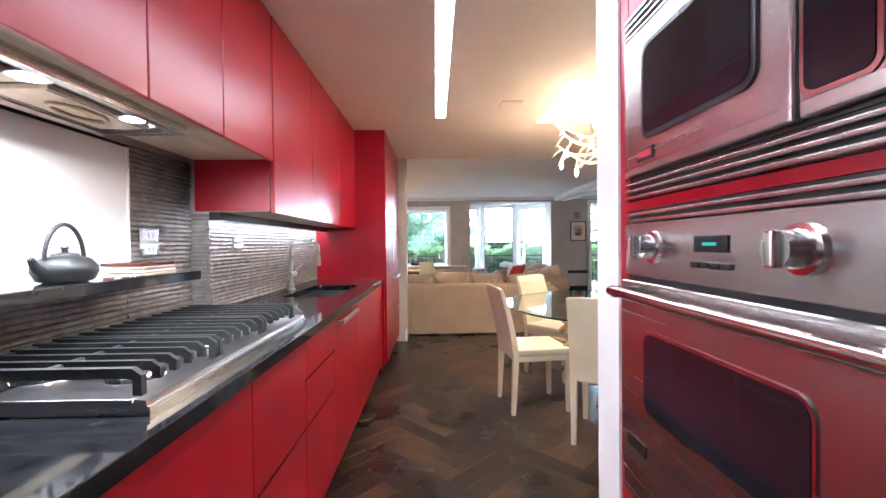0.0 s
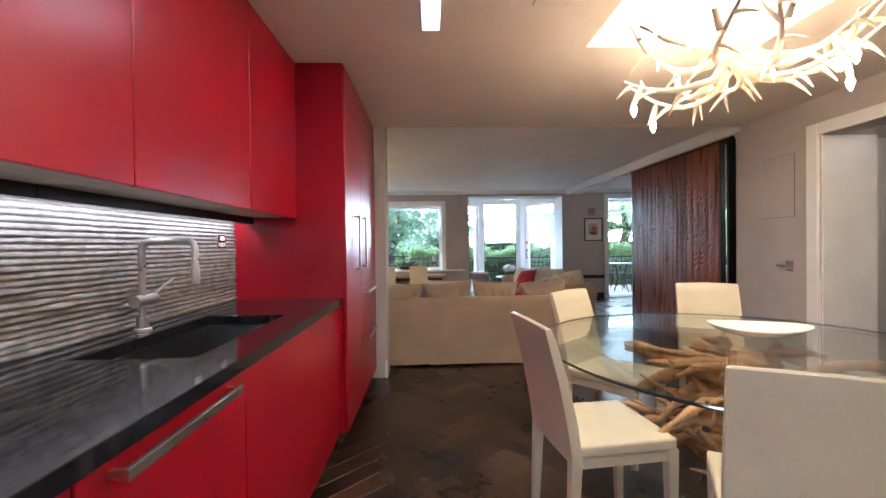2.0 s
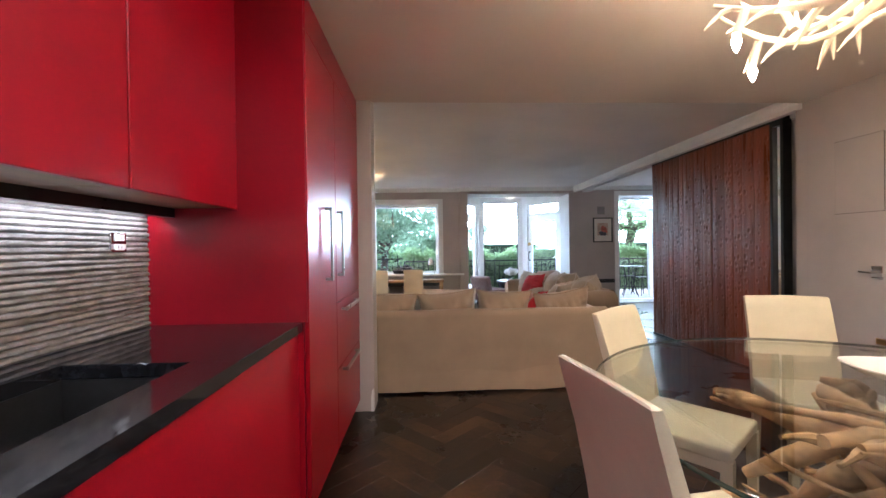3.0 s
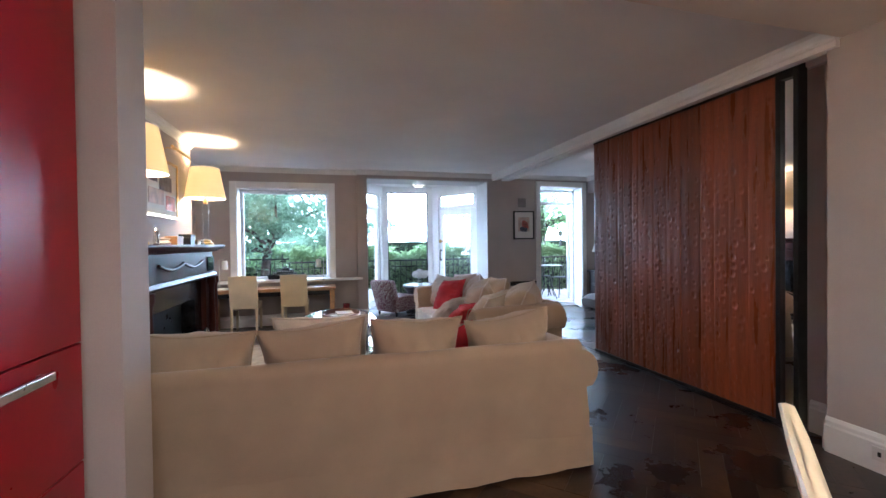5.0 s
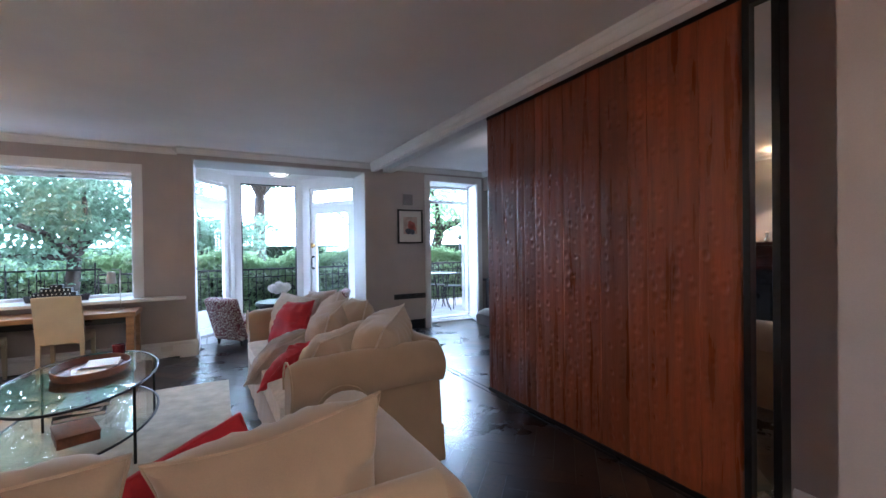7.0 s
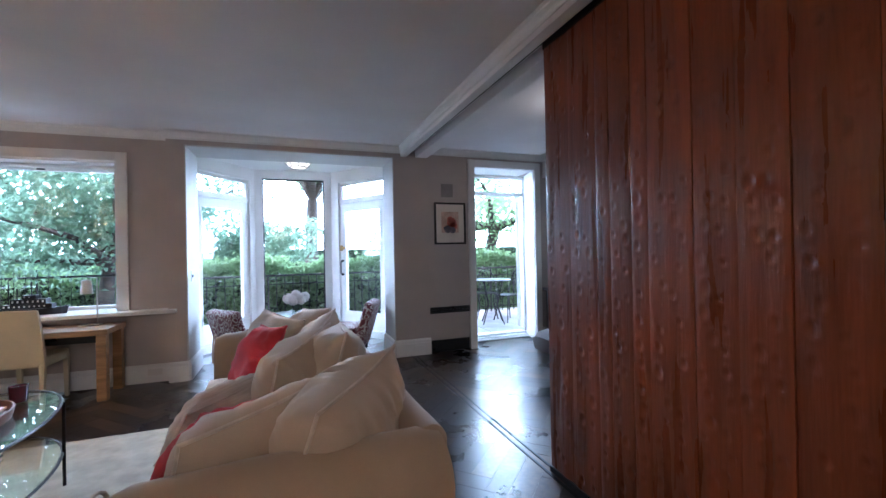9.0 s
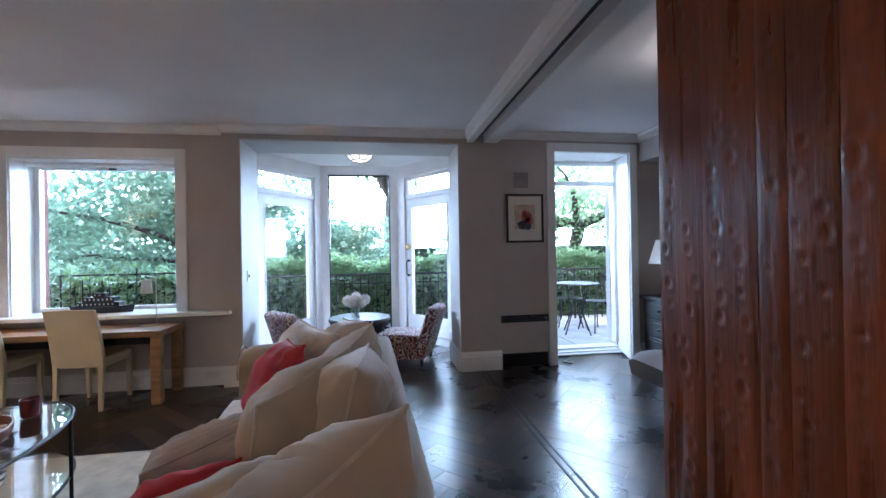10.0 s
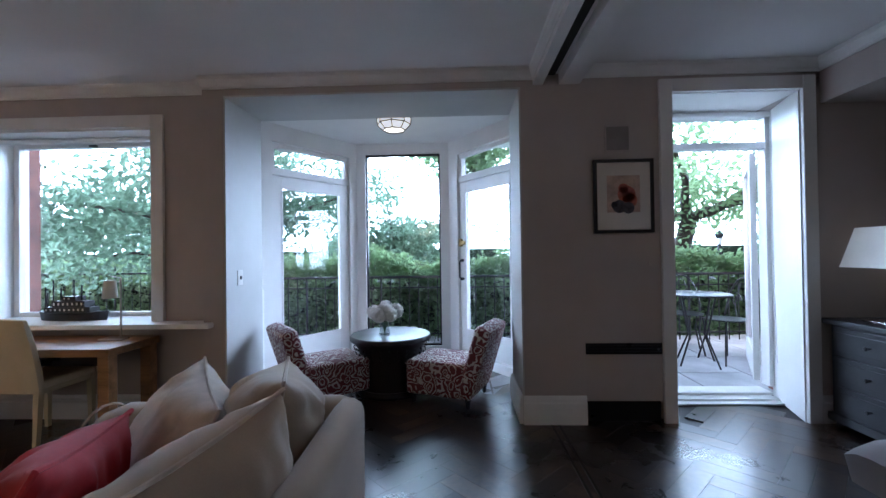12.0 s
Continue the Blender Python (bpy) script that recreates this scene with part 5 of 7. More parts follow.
S1X = 0.33
sofa(pose(S1X, 5.215, 0), 2.56, 0.93, 0.70, 0.66, 3, [(-0.64 - S1X, -0.12 - S1X), (-0.11 - S1X, 0.40 - S1X), (0.40 - S1X, 0.89 - S1X), (0.90 - S1X, 1.41 - S1X)], "beige slip-covered linen sofa with loose back cushions")
sofa(pose(2.15, 7.50, 0, 0, 0, 91.8), 2.16, 0.84, 0.70, 0.70, 3, [], "beige slip-covered linen sofa heaped with pillows")


def pillow(x, y, z, w, d, yaw, lean, spin, mat, seed, label):
    bm, seam = cushion(w, w * 0.96, d, seed)
    t = thing("throw_pillow", pose(x, y, z, 0, 0, yaw) @ pose(0, 0, 0, lean, 0, 0) @ pose(0, 0, 0, 0, spin, 0), label, "pillow", "sofa pillows")
    c = part("cover", bm, mat, t, "", True)
    part("piping", tube(bmesh.new(), seam, 0.006, 6), LINENPALE if mat is PILLOWLINEN else mat, t, "", True)
    return t


BEIGE, PALE = "beige linen throw pillow with piped seams on the sofa", "pale patterned linen throw pillow on the sofa"
pillow(1.63, 8.30, 0.60, 0.45, 0.20, 128, 22, -6, LINENPALE, 3, PALE)
pillow(1.57, 7.95, 0.62, 0.42, 0.15, 108, 30, 8, REDCLOTH, 4, "plain red velvet throw pillow on the sofa")
pillow(1.77, 7.43, 0.61, 0.47, 0.24, 62, 20, -8, PILLOWLINEN, 5, BEIGE)
pillow(1.87, 8.34, 0.61, 0.45, 0.22, 110, 14, 4, PILLOWLINEN, 6, BEIGE)
pillow(1.90, 7.96, 0.60, 0.44, 0.22, 72, 15, -10, PILLOWLINEN, 14, BEIGE)
pillow(1.94, 7.46, 0.62, 0.48, 0.25, 86, 14, 2, PILLOWLINEN, 7, BEIGE)
pillow(1.43, 7.50, 0.47, 0.42, 0.17, 50, 46, -10, LINENBAND, 8, "striped grey-beige linen throw pillow on the sofa")
pillow(1.61, 6.80, 0.575, 0.50, 0.19, 43, 36, -6, PILLOWLINEN, 9, BEIGE)
pillow(1.89, 6.74, 0.605, 0.53, 0.27, 58, 25, -7, PILLOWLINEN, 10, BEIGE)
pillow(1.45, 7.16, 0.49, 0.36, 0.13, 50, 46, -10, REDCLOTH, 11, "plain red velvet throw pillow under the others")
pillow(0.99, 5.88, 0.46, 0.42, 0.15, 8, 16, -25, REDCLOTH, 12, "plain red velvet throw pillow on the sofa")
pillow(0.18, 5.68, 0.62, 0.50, 0.18, -6, 20, 0, LINENPALE, 13, PALE)

# rug and coffee table
rg = thing("area_rug", (0, 0, 0), "cream wool rug lying on the dark floor", "rug")
bm = bmesh.new()
n = 24
rows = [[bm.verts.new((-0.75 + 1.86 * i / n, 6.3 + 2.42 * j / n, 0.012 + 0.002 * noise.noise(Vector((i, j, 0)) * 0.7))) for j in range(n + 1)] for i in range(n + 1)]
for i in range(n):
    for j in range(n):
        bm.faces.new((rows[i][j], rows[i + 1][j], rows[i + 1][j + 1], rows[i][j + 1]))
part("rug_body", bm, RUG, rg)
part("edge", cuboid(cuboid(cuboid(block((-0.76, 6.29, 0.001), (-0.75, 8.73, 0.013)), (1.11, 6.29, 0.001), (1.12, 8.73, 0.013)), (-0.75, 6.29, 0.001), (1.11, 6.30, 0.013)), (-0.75, 8.72, 0.001), (1.11, 8.73, 0.013)), RUG, rg)
ct = thing("coffee_table", (0.31, 7.70, 0.013), "oval two-tier glass coffee table with dark steel legs", "table")
for z, name in ((0.435, "glass_top"), (0.17, "glass_shelf")):
    g = part(name, lathe(bmesh.new(), [(0.985, z), (0.985, z + 0.009)], 56, sx=0.37, sy=0.69), TABLEGLASS, ct, "clear oval glass")
    rim = [(0.372 * math.cos(a), 0.694 * math.sin(a), z + 0.003) for a in [math.tau * k / 56 for k in range(57)]]
    part("rim", tube(bmesh.new(), rim, 0.0075, 8), DARKSTEEL, g, "dark steel hoop", True)
for a in (35, 145, 215, 325):
    x, y = 0.378 * math.cos(radians(a)), 0.70 * math.sin(radians(a))
    part("leg", tube(bmesh.new(), [(x, y, 0), (x, y, 0.44)], 0.008, 10), DARKSTEEL, ct, "", True)
ty = thing("serving_tray", (0.33, 7.80, 0.458), "oval brown woven tray on the glass table", "tray")
part("base", lathe(bmesh.new(), [(1, 0), (1, 0.008)], 40, sx=0.19, sy=0.27), RATTAN, ty)
part("rim", lathe(bmesh.new(), [(0.99, 0.006), (1.03, 0.02), (1.05, 0.048), (1.01, 0.05), (0.98, 0.02), (0.97, 0.008)], 40, closed=False, sx=0.19, sy=0.27), RATTAN, ty, "", True)
for k, (x, y, z, r, mt) in enumerate(((0.33, 7.73, 0.467, 12, PAPER), (0.36, 7.86, 0.467, -8, CERAMIC), (0.37, 7.88, 0.479, 5, UNDERWOOD))):
    b = thing("book", pose(x, y, z, 0, 0, r), "slim pale paperback lying in the tray", "book", "books on the table")
    part("pages", block((-0.085, -0.11, 0.001), (0.083, 0.11, 0.009)), PAPER, b)
    part("cover", cuboid(block((-0.088, -0.112, 0.009), (0.085, 0.112, 0.0115)), (-0.088, -0.112, 0), (-0.085, 0.112, 0.009)), mt, b)
cup = thing("candle_glass", (0.40, 8.18, 0.458), "small dark red candle glass on the table", "candle holder")
part("glass", lathe(bmesh.new(), [(0.032, 0), (0.037, 0.01), (0.04, 0.085), (0.036, 0.085), (0.033, 0.012)], 20), material("ruby_glass", (0.10, 0.015, 0.02), 0.1, vary=0.1, bump=0), cup, "", True)
for k, (z, r, mt) in enumerate(((0.193, 10, DRESSER), (0.225, -6, BLACK), (0.25, 4, DRESSER))):
    b = thing("book", pose(0.26 + 0.02 * k, 7.86, z, 0, 0, r), "large dark bound book on the lower shelf", "book", "books on the table")
    part("pages", block((-0.125, -0.16, 0.002), (0.12, 0.16, 0.022)), PAPER, b)
    part("cover", cuboid(cuboid(block((-0.13, -0.165, 0.022), (0.125, 0.165, 0.025)), (-0.13, -0.165, 0), (0.125, 0.165, 0.002)), (-0.13, -0.165, 0.002), (-0.127, 0.165, 0.022)), mt, b)
lb = thing("wooden_box", pose(0.34, 7.38, 0.193, 0, 0, 20), "low brown wooden box on the lower shelf", "box")
part("body", block((-0.09, -0.13, 0), (0.09, 0.13, 0.045), 0.004), RATTAN, lb)
part("lid", block((-0.093, -0.133, 0.046), (0.093, 0.133, 0.058), 0.004), RATTAN, lb)

# sliding door
sd = thing("sliding_barn_door", (0, 0, 0), "huge sliding door of hewn reddish wood planks", "door")
rnd = random.Random(41)
ys = [5.335]
while ys[-1] < 7.275 - 0.20:
    ys.append(ys[-1] + rnd.choice((0.085, 0.12, 0.15, 0.19)))
ys.append(7.275)
for k, (a, b) in enumerate(zip(ys, ys[1:])):
    bm = bmesh.new()
    rnd = random.Random(50 + k)
    ny, nz = max(8, int((b - a) / 0.0085)), 250
    step_out = rnd.uniform(-0.0015, 0.0015)
    # adze dimples: loose columns of shallow scoops, and a few stray ones
    rowsof = collections.defaultdict(list)
    for column in (0.3, 0.72) if b - a > 0.12 else (0.5,):
        z = rnd.uniform(0.03, 0.12)
        while z < 2.28:
            if rnd.random() < 0.82:
                dent = (a + (b - a) * (column + rnd.uniform(-0.14, 0.14)), z, rnd.uniform(0.009, 0.018), rnd.uniform(0.003, 0.0065))
                for q in range(int(z / 0.05) - 1, int(z / 0.05) + 2):
                    rowsof[q].append(dent)
            z += rnd.uniform(0.055, 0.13)
    rows = []
    for j in range(nz + 1):
        z = 0.035 + (2.29 - 0.035) * j / nz
        row = []
        for i in range(ny + 1):
            y = a + 0.001 + (b - a - 0.002) * i / ny
            x = 3.066 + step_out + 0.004 * noise.noise(Vector((y * 14, z * 1.4, k))) - 0.003 * (1 - abs(2 * i / ny - 1) ** 4)
            for dy, dz, r, h in rowsof[int(z / 0.05)]:
                q = ((y - dy) ** 2 + ((z - dz) * 0.7) ** 2) / (r * r)
                if q < 5:
                    x += h * (math.exp(-q) - 0.45 * math.exp(-(q - 1.8) ** 2))
            row.append(bm.verts.new((x, y, z)))
        rows.append(row)
    for r, s in zip(rows, rows[1:]):
        for i in range(ny):
            bm.faces.new((r[i], r[i + 1], s[i + 1], s[i]))
    back = [bm.verts.new((3.115, y, z)) for y, z in ((a + 0.001, 0.035), (b - 0.001, 0.035), (b - 0.001, 2.29), (a + 0.001, 2.29))]
    bm.faces.new(back[::-1])
    bm.faces.new([rows[j][0] for j in range(nz + 1)] + [back[3], back[0]])
    bm.faces.new(([rows[j][ny] for j in range(nz + 1)] + [back[2], back[1]])[::-1])
    bm.faces.new([*rows[0][::-1], back[0], back[1]])
    bm.faces.new([*rows[nz], back[2], back[3]])
    part("plank", bm, BARN, sd, "", True)
part("bottom_rail", block((3.058, 5.335, 0.006), (3.12, 7.275, 0.034)), DARKSTEEL, sd, "black steel bottom rail")
part("top_rail", block((3.06, 5.2, 2.2905), (3.12, 7.275, 2.36)), DARKSTEEL, sd)
mf = thing("mirror_strip", (0, 0, 0), "tall narrow mirror in a blackened steel frame", "mirror")
part("frame", cuboid(cuboid(cuboid(block((3.05, 5.195, 0.006), (3.13, 5.225, 2.30), 0.003), (3.05, 5.305, 0.006), (3.13, 5.333, 2.30), 0.003), (3.05, 5.225, 0.006), (3.13, 5.305, 0.05), 0.003), (3.05, 5.225, 2.25), (3.13, 5.305, 2.30), 0.003), DARKSTEEL, mf)
part("mirror", block((3.075, 5.225, 0.05), (3.085, 5.305, 2.25)), MIRROR, mf)
fl = thing("floor_track", (0, 0, 0), "twin dark metal guide rails let into the floor", "track", kind="structure")
for x in (3.035, 3.082):
    part("rail", block((x, 5.2, -0.01), (x + 0.016, 9.96, 0.004), 0.002), DARKSTEEL, fl)

# fireplace
fp = thing("fireplace", (0, 0, 0), "carved dark mahogany fireplace with a black marble surround", "fireplace")
F0, F1 = 6.52, 8.68
part("mantel_shelf", prism(bmesh.new(), [(-1.298, 1.165), (-1.06, 1.165), (-1.03, 1.19), (-0.985, 1.20), (-0.965, 1.22), (-0.965, 1.24), (-1.298, 1.24)], 1, F0, F1), MAHOGANY, fp)
part("frieze", block((-1.298, F0 + 0.06, 0.93), (-1.09, F1 - 0.06, 1.165), 0.004), MAHOGANY, fp)
part("frieze_moulding", prism(bmesh.new(), [(-1.298, 0.88), (-1.07, 0.88), (-1.05, 0.90), (-1.06, 0.93), (-1.298, 0.93)], 1, F0 + 0.04, F1 - 0.04), MAHOGANY, fp)
for y in (F0 + 0.06, F1 - 0.30):
    part("carved_panel", block((-1.09, y, 0.95), (-1.075, y + 0.24, 1.11), 0.012, 3), MARBLE, fp, "dark carved frieze panel")
    part("pilaster", block((-1.298, y, 0.0), (-1.10, y + 0.24, 0.88), 0.004), MAHOGANY, fp)
    for dy in (0.06, 0.18):
        part("column", lathe(bmesh.new(), [(0.042, 0.12), (0.042, 0.16), (0.03, 0.18), (0.036, 0.34), (0.033, 0.6), (0.028, 0.76), (0.034, 0.79), (0.045, 0.82), (0.045, 0.88)], 16, (-1.06, y + dy, 0)), MAHOGANY, fp, "turned dark column", True)
    part("plinth", block((-1.298, y - 0.02, 0), (-1.0, y + 0.26, 0.12), 0.005), MAHOGANY, fp)
part("swag", tube(bmesh.new(), [(-1.075, F0 + 0.5 + 1.16 * k / 16, 1.07 - 0.05 * math.sin(math.pi * (k % 8) / 8)) for k in range(17)], 0.014, 8), MAHOGANY, fp, "carved swag", True)
part("surround", cuboid(cuboid(block((-1.298, F0 + 0.30, 0), (-1.15, F0 + 0.52, 0.88)), (-1.298, F1 - 0.52, 0), (-1.15, F1 - 0.30, 0.88)), (-1.298, F0 + 0.52, 0.68), (-1.15, F1 - 0.52, 0.88)), MARBLE, fp, "polished black marble surround")
part("firebox", block((-1.299, F0 + 0.52, 0), (-1.28, F1 - 0.52, 0.68)), BLACK, fp)
part("hearth", block((-1.15, F0 + 0.3, 0), (-0.78, F1 - 0.3, 0.03), 0.004), MARBLE, fp)
for y in (7.3, 7.9):
    a = thing("andiron", (-0.98, y, 0.03), "small bright steel andiron on the hearth", "andiron", "andirons")
    part("post", lathe(bmesh.new(), [(0.03, 0), (0.02, 0.02), (0.012, 0.06), (0.02, 0.14), (0.012, 0.2), (0.018, 0.30), (0.03, 0.34), (0.012, 0.38)], 14), CHROME, a, "", True)
    part("foot", block((-0.18, -0.01, 0.01), (0.06, 0.01, 0.03), 0.004), DARKSTEEL, a)


def table_lamp(x, y, z):
    t = thing("table_lamp", (x, y, z), "crystal column lamp with a lit cream shade", "lamp", "mantel lamps")
    part("base", lathe(bmesh.new(), [(0.075, 0), (0.075, 0.02), (0.055, 0.03), (0.05, 0.05), (0.03, 0.06)], 24), BRASS, t, "", True)
    part("column", lathe(bmesh.new(), [(0.03, 0.06), (0.032, 0.08), (0.028, 0.1), (0.03, 0.42), (0.036, 0.44), (0.03, 0.46)], 16), CRYSTAL, t, "clear crystal column", True)
    part("socket", lathe(bmesh.new(), [(0.02, 0.46), (0.02, 0.50), (0.012, 0.58)], 14), BRASS, t, "", True)
    part("bulb", lathe(bmesh.new(), [(0.01, 0.57), (0.026, 0.60), (0.028, 0.615), (0.01, 0.628)], 14), TRIM, t, "", True)
    sh = part("shade", lathe(bmesh.new(), [(0.205, 0.52), (0.207, 0.52), (0.145, 0.865), (0.143, 0.865)], 40, closed=False), SHADE, t, "pleated cream shade glowing warm", True)
    for r, h in ((0.206, 0.522), (0.144, 0.863)):
        part("trim_ring", tube(bmesh.new(), [(r * math.cos(a), r * math.sin(a), h) for a in [math.tau * k / 40 for k in range(41)]], 0.003, 6), SHADEOFF, sh)
    return t


lampa = table_lamp(-1.12, 8.50, 1.24)
copy_thing(lampa, Matrix.Translation((-1.12, 6.76, 1.24)))


def picture(name, m, w, h, frame_w, frame_mat, mount, label):
    """A framed picture: lies in x and z, its face to -y."""
    t = thing(name, m, label, "picture")
    part("frame", cuboid(cuboid(cuboid(block((-w / 2, -0.025, -h / 2), (-w / 2 + frame_w, 0, h / 2), 0.003), (w / 2 - frame_w, -0.025, -h / 2), (w / 2, 0, h / 2), 0.003), (-w / 2 + frame_w, -0.025, -h / 2), (w / 2 - frame_w, 0, -h / 2 + frame_w), 0.003), (-w / 2 + frame_w, -0.025, h / 2 - frame_w), (w / 2 - frame_w, 0, h / 2), 0.003), frame_mat, t)
    part("mount", block((-w / 2 + frame_w, -0.012, -h / 2 + frame_w), (w / 2 - frame_w, -0.004, h / 2 - frame_w)), mount, t)
    return t


pm = picture("framed_painting", pose(-1.296, 7.72, 1.775, 0, 0, 90), 0.82, 0.56, 0.03, BRASS, PAPER, "framed abstract painting above the mantel")
for k, (u0, u1, v0, v1, mt) in enumerate(((-0.3, 0.05, -0.16, -0.02, PRINTPALE), (-0.05, 0.25, -0.02, 0.12, PRINTDARK), (0.1, 0.33, -0.2, -0.06, PRINTRED), (-0.28, -0.1, 0.04, 0.18, PRINTDARK))):
    part("brush_patch", block((u0, -0.014, v0), (u1, -0.0122, v1)), mt, pm)
part("picture_light", tube(tube(bmesh.new(), [(-0.1, 0.0, 0.30), (-0.1, -0.10, 0.36), (-0.02, -0.16, 0.35)], 0.006, 8), [(-0.2, -0.17, 0.35), (0.28, -0.17, 0.34)], 0.014, 10), BRASS, pm, "brass picture light arm", True)
picture("framed_print", pose(-1.655, 9.35, 1.60, 0, 0, 90), 0.5, 0.62, 0.025, NICKEL, PRINTDARK, "silver framed print beside the window")
# small things on the mantel
for k, (y, w, d, h, mt, nm, lb) in enumerate(((7.05, 0.05, 0.05, 0.13, CHROME, "candlestick", "small polished metal candlestick on the mantel"), (7.22, 0.10, 0.08, 0.06, CERAMIC, "shell", "pale round shell on the mantel"), (7.45, 0.16, 0.09, 0.075, OAK, "trinket_box", "small honey-coloured wooden box on the mantel"), (7.78, 0.12, 0.10, 0.10, DRESSER, "trinket_box", "small black lidded box on the mantel"), (8.0, 0.11, 0.09, 0.05, OAK, "trinket_box", "low wooden box on the mantel"), (8.22, 0.08, 0.07, 0.055, CERAMIC, "cup", "small white ceramic cup on the mantel"))):
    t = thing(nm, (-1.10, y, 1.24), lb, "ornament")
    if nm == "trinket_box":
        part("body", block((-d / 2, -w / 2, 0), (d / 2, w / 2, h * 0.7), 0.004), mt, t)
        part("lid", block((-d / 2 - 0.003, -w / 2 - 0.003, h * 0.7), (d / 2 + 0.003, w / 2 + 0.003, h), 0.004), mt, t)
    else:
        part("body", lathe(bmesh.new(), [(w * 0.4, 0), (w * 0.5, h * 0.3), (w * 0.3, h * 0.6), (w * 0.45, h * 0.85), (w * 0.2, h)], 18), mt, t, "", True)

# desk
dk = thing("desk", (0, 0, 0), "long honey oak writing desk under the window", "desk")
part("desk_top", block((-1.45, 9.585, 0.555), (0.30, 10.02, 0.605), 0.006), OAK, dk)
for x in (-1.42, 0.215):
    for y in (9.60, 9.94):
        part("leg", block((x, y, 0), (x + 0.07, y + 0.07, 0.556), 0.004), OAK, dk)
part("drawer_rail", block((-1.35, 9.64, 0.49), (0.215, 9.66, 0.556)), BLACK, dk, "dark recessed drawer rail")
dl = thing("desk_lamp", (0.10, 9.88, 0.605), "slim nickel desk lamp with a small white shade", "lamp")
part("base", block((-0.09, -0.05, 0), (0.06, 0.05, 0.012), 0.004), NICKEL, dl)
part("stem", tube(bmesh.new(), [(0.03, 0, 0.012), (0.03, 0, 0.42), (-0.04, 0, 0.43)], 0.006, 8), NICKEL, dl, "", True)
part("shade", lathe(bmesh.new(), [(0.045, 0.28), (0.046, 0.28), (0.034, 0.40), (0.01, 0.405)], 20, (-0.045, 0, 0), closed=False), SHADEFROST, dl, "white frosted shade", True)
dl2 = copy_thing(dl, pose(-1.28, 9.85, 0.605, 0, 0, 180))
bt = thing("bottle", (-1.36, 9.72, 0.605), "dark glass bottle on the desk", "bottle")
part("body", lathe(bmesh.new(), [(0.036, 0), (0.038, 0.01), (0.038, 0.11), (0.013, 0.15), (0.013, 0.19)], 18), BLACK, bt, "", True)
nb = thing("notepad", pose(-1.22, 9.74, 0.605, 0, 0, 8), "small white notepad on the desk", "notepad")
part("pages", block((-0.08, -0.06, 0), (0.08, 0.06, 0.015), 0.002), PAPER, nb)
sh = thing("model_ship", (-0.44, 10.13, 0.70), "dark wooden model steamship on the windowsill", "model ship")
hull = bmesh.new()
rows = []
for k in range(13):
    u = k / 12 * 2 - 1
    w = 0.065 * (1 - abs(u) ** 2.6) + 0.004
    sh_z = 0.018 * u * u
    rows.append([hull.verts.new(c) for c in ((0.27 * u * 0.93, -w * 0.7, 0.0), (0.27 * u, -w, 0.055 + sh_z), (0.27 * u, w, 0.055 + sh_z), (0.27 * u * 0.93, w * 0.7, 0.0))])
for r, s in zip(rows, rows[1:]):
    for k in range(4):
        hull.faces.new((r[k], r[(k + 1) % 4], s[(k + 1) % 4], s[k]))
hull.faces.new(rows[0][::-1])
hull.faces.new(rows[-1])
part("hull", hull, EBONY, sh)
for x0, x1, z0, z1 in ((-0.19, 0.16, 0.06, 0.10), (-0.13, 0.12, 0.10, 0.145), (-0.05, 0.05, 0.145, 0.18)):
    dkk = part("deck_house", block((x0, -0.045, z0), (x1, 0.045, z1), 0.002), EBONY, sh)
    for k in range(int((x1 - x0) / 0.035)):
        part("porthole", block((x0 + 0.012 + k * 0.035, -0.0462, z0 + 0.014), (x0 + 0.024 + k * 0.035, -0.045, z1 - 0.012)), CERAMIC, dkk)
for x, h in ((-0.22, 0.25), (-0.16, 0.30), (-0.10, 0.24), (0.0, 0.30), (0.06, 0.26)):
    part("mast", tube(bmesh.new(), [(x, 0, 0.05), (x, 0, h)], 0.005, 8), EBONY, sh)
structure("radiator_slot", block((-1.2, 10.045, 0.02), (0.0, 10.06, 0.14)), BLACK)

# wall things by the pier
ga = thing("wall_convector", (3.28, 10.0, 0), "built-in wall heater cover with a black grille", "heater")
part("cover", block((0.002, -0.012, 0.145), (0.515, 0.0, 0.46), 0.003), PAINT, ga)
gr = part("grille", block((0.0, -0.010, 0.46), (0.518, -0.001, 0.535)), BLACK, ga, "black slotted grille")
for k in range(3):
    part("slat", block((0.005, -0.016, 0.472 + k * 0.02), (0.513, -0.010, 0.478 + k * 0.02)), DARKSTEEL, gr)
part("knob", lathe(bmesh.new(), [(0.008, 0), (0.008, 0.012)], 14), CHROME, gr).matrix_basis = pose(0.48, -0.018, 0.497, 90)
# Black slab put into the open gap below the cover as its shade.
part("recess_shade", block((0.0, 0.02, 0.0), (0.515, 0.056, 0.143)), BLACK, ga)
pc = picture("framed_print", pose(3.555, 9.996, 1.53), 0.40, 0.50, 0.022, EBONY, PAPER, "small abstract print in a black frame on the wall")
part("print", block((-0.11, -0.014, -0.11), (0.11, -0.0122, 0.14)), PRINTPALE, pc, "sand-coloured abstract print")
blob = bmesh.new()
for u, v, r in ((0.02, 0.01, 0.06), (0.04, -0.03, 0.05), (0.0, 0.05, 0.035)):
    lathe(blob, [(r, 0), (r, 0.001)], 20, (u, v, 0))
part("print_shape", blob, PRINTRED, pc).matrix_basis = pose(0, -0.0145, 0, 90)
blob = bmesh.new()
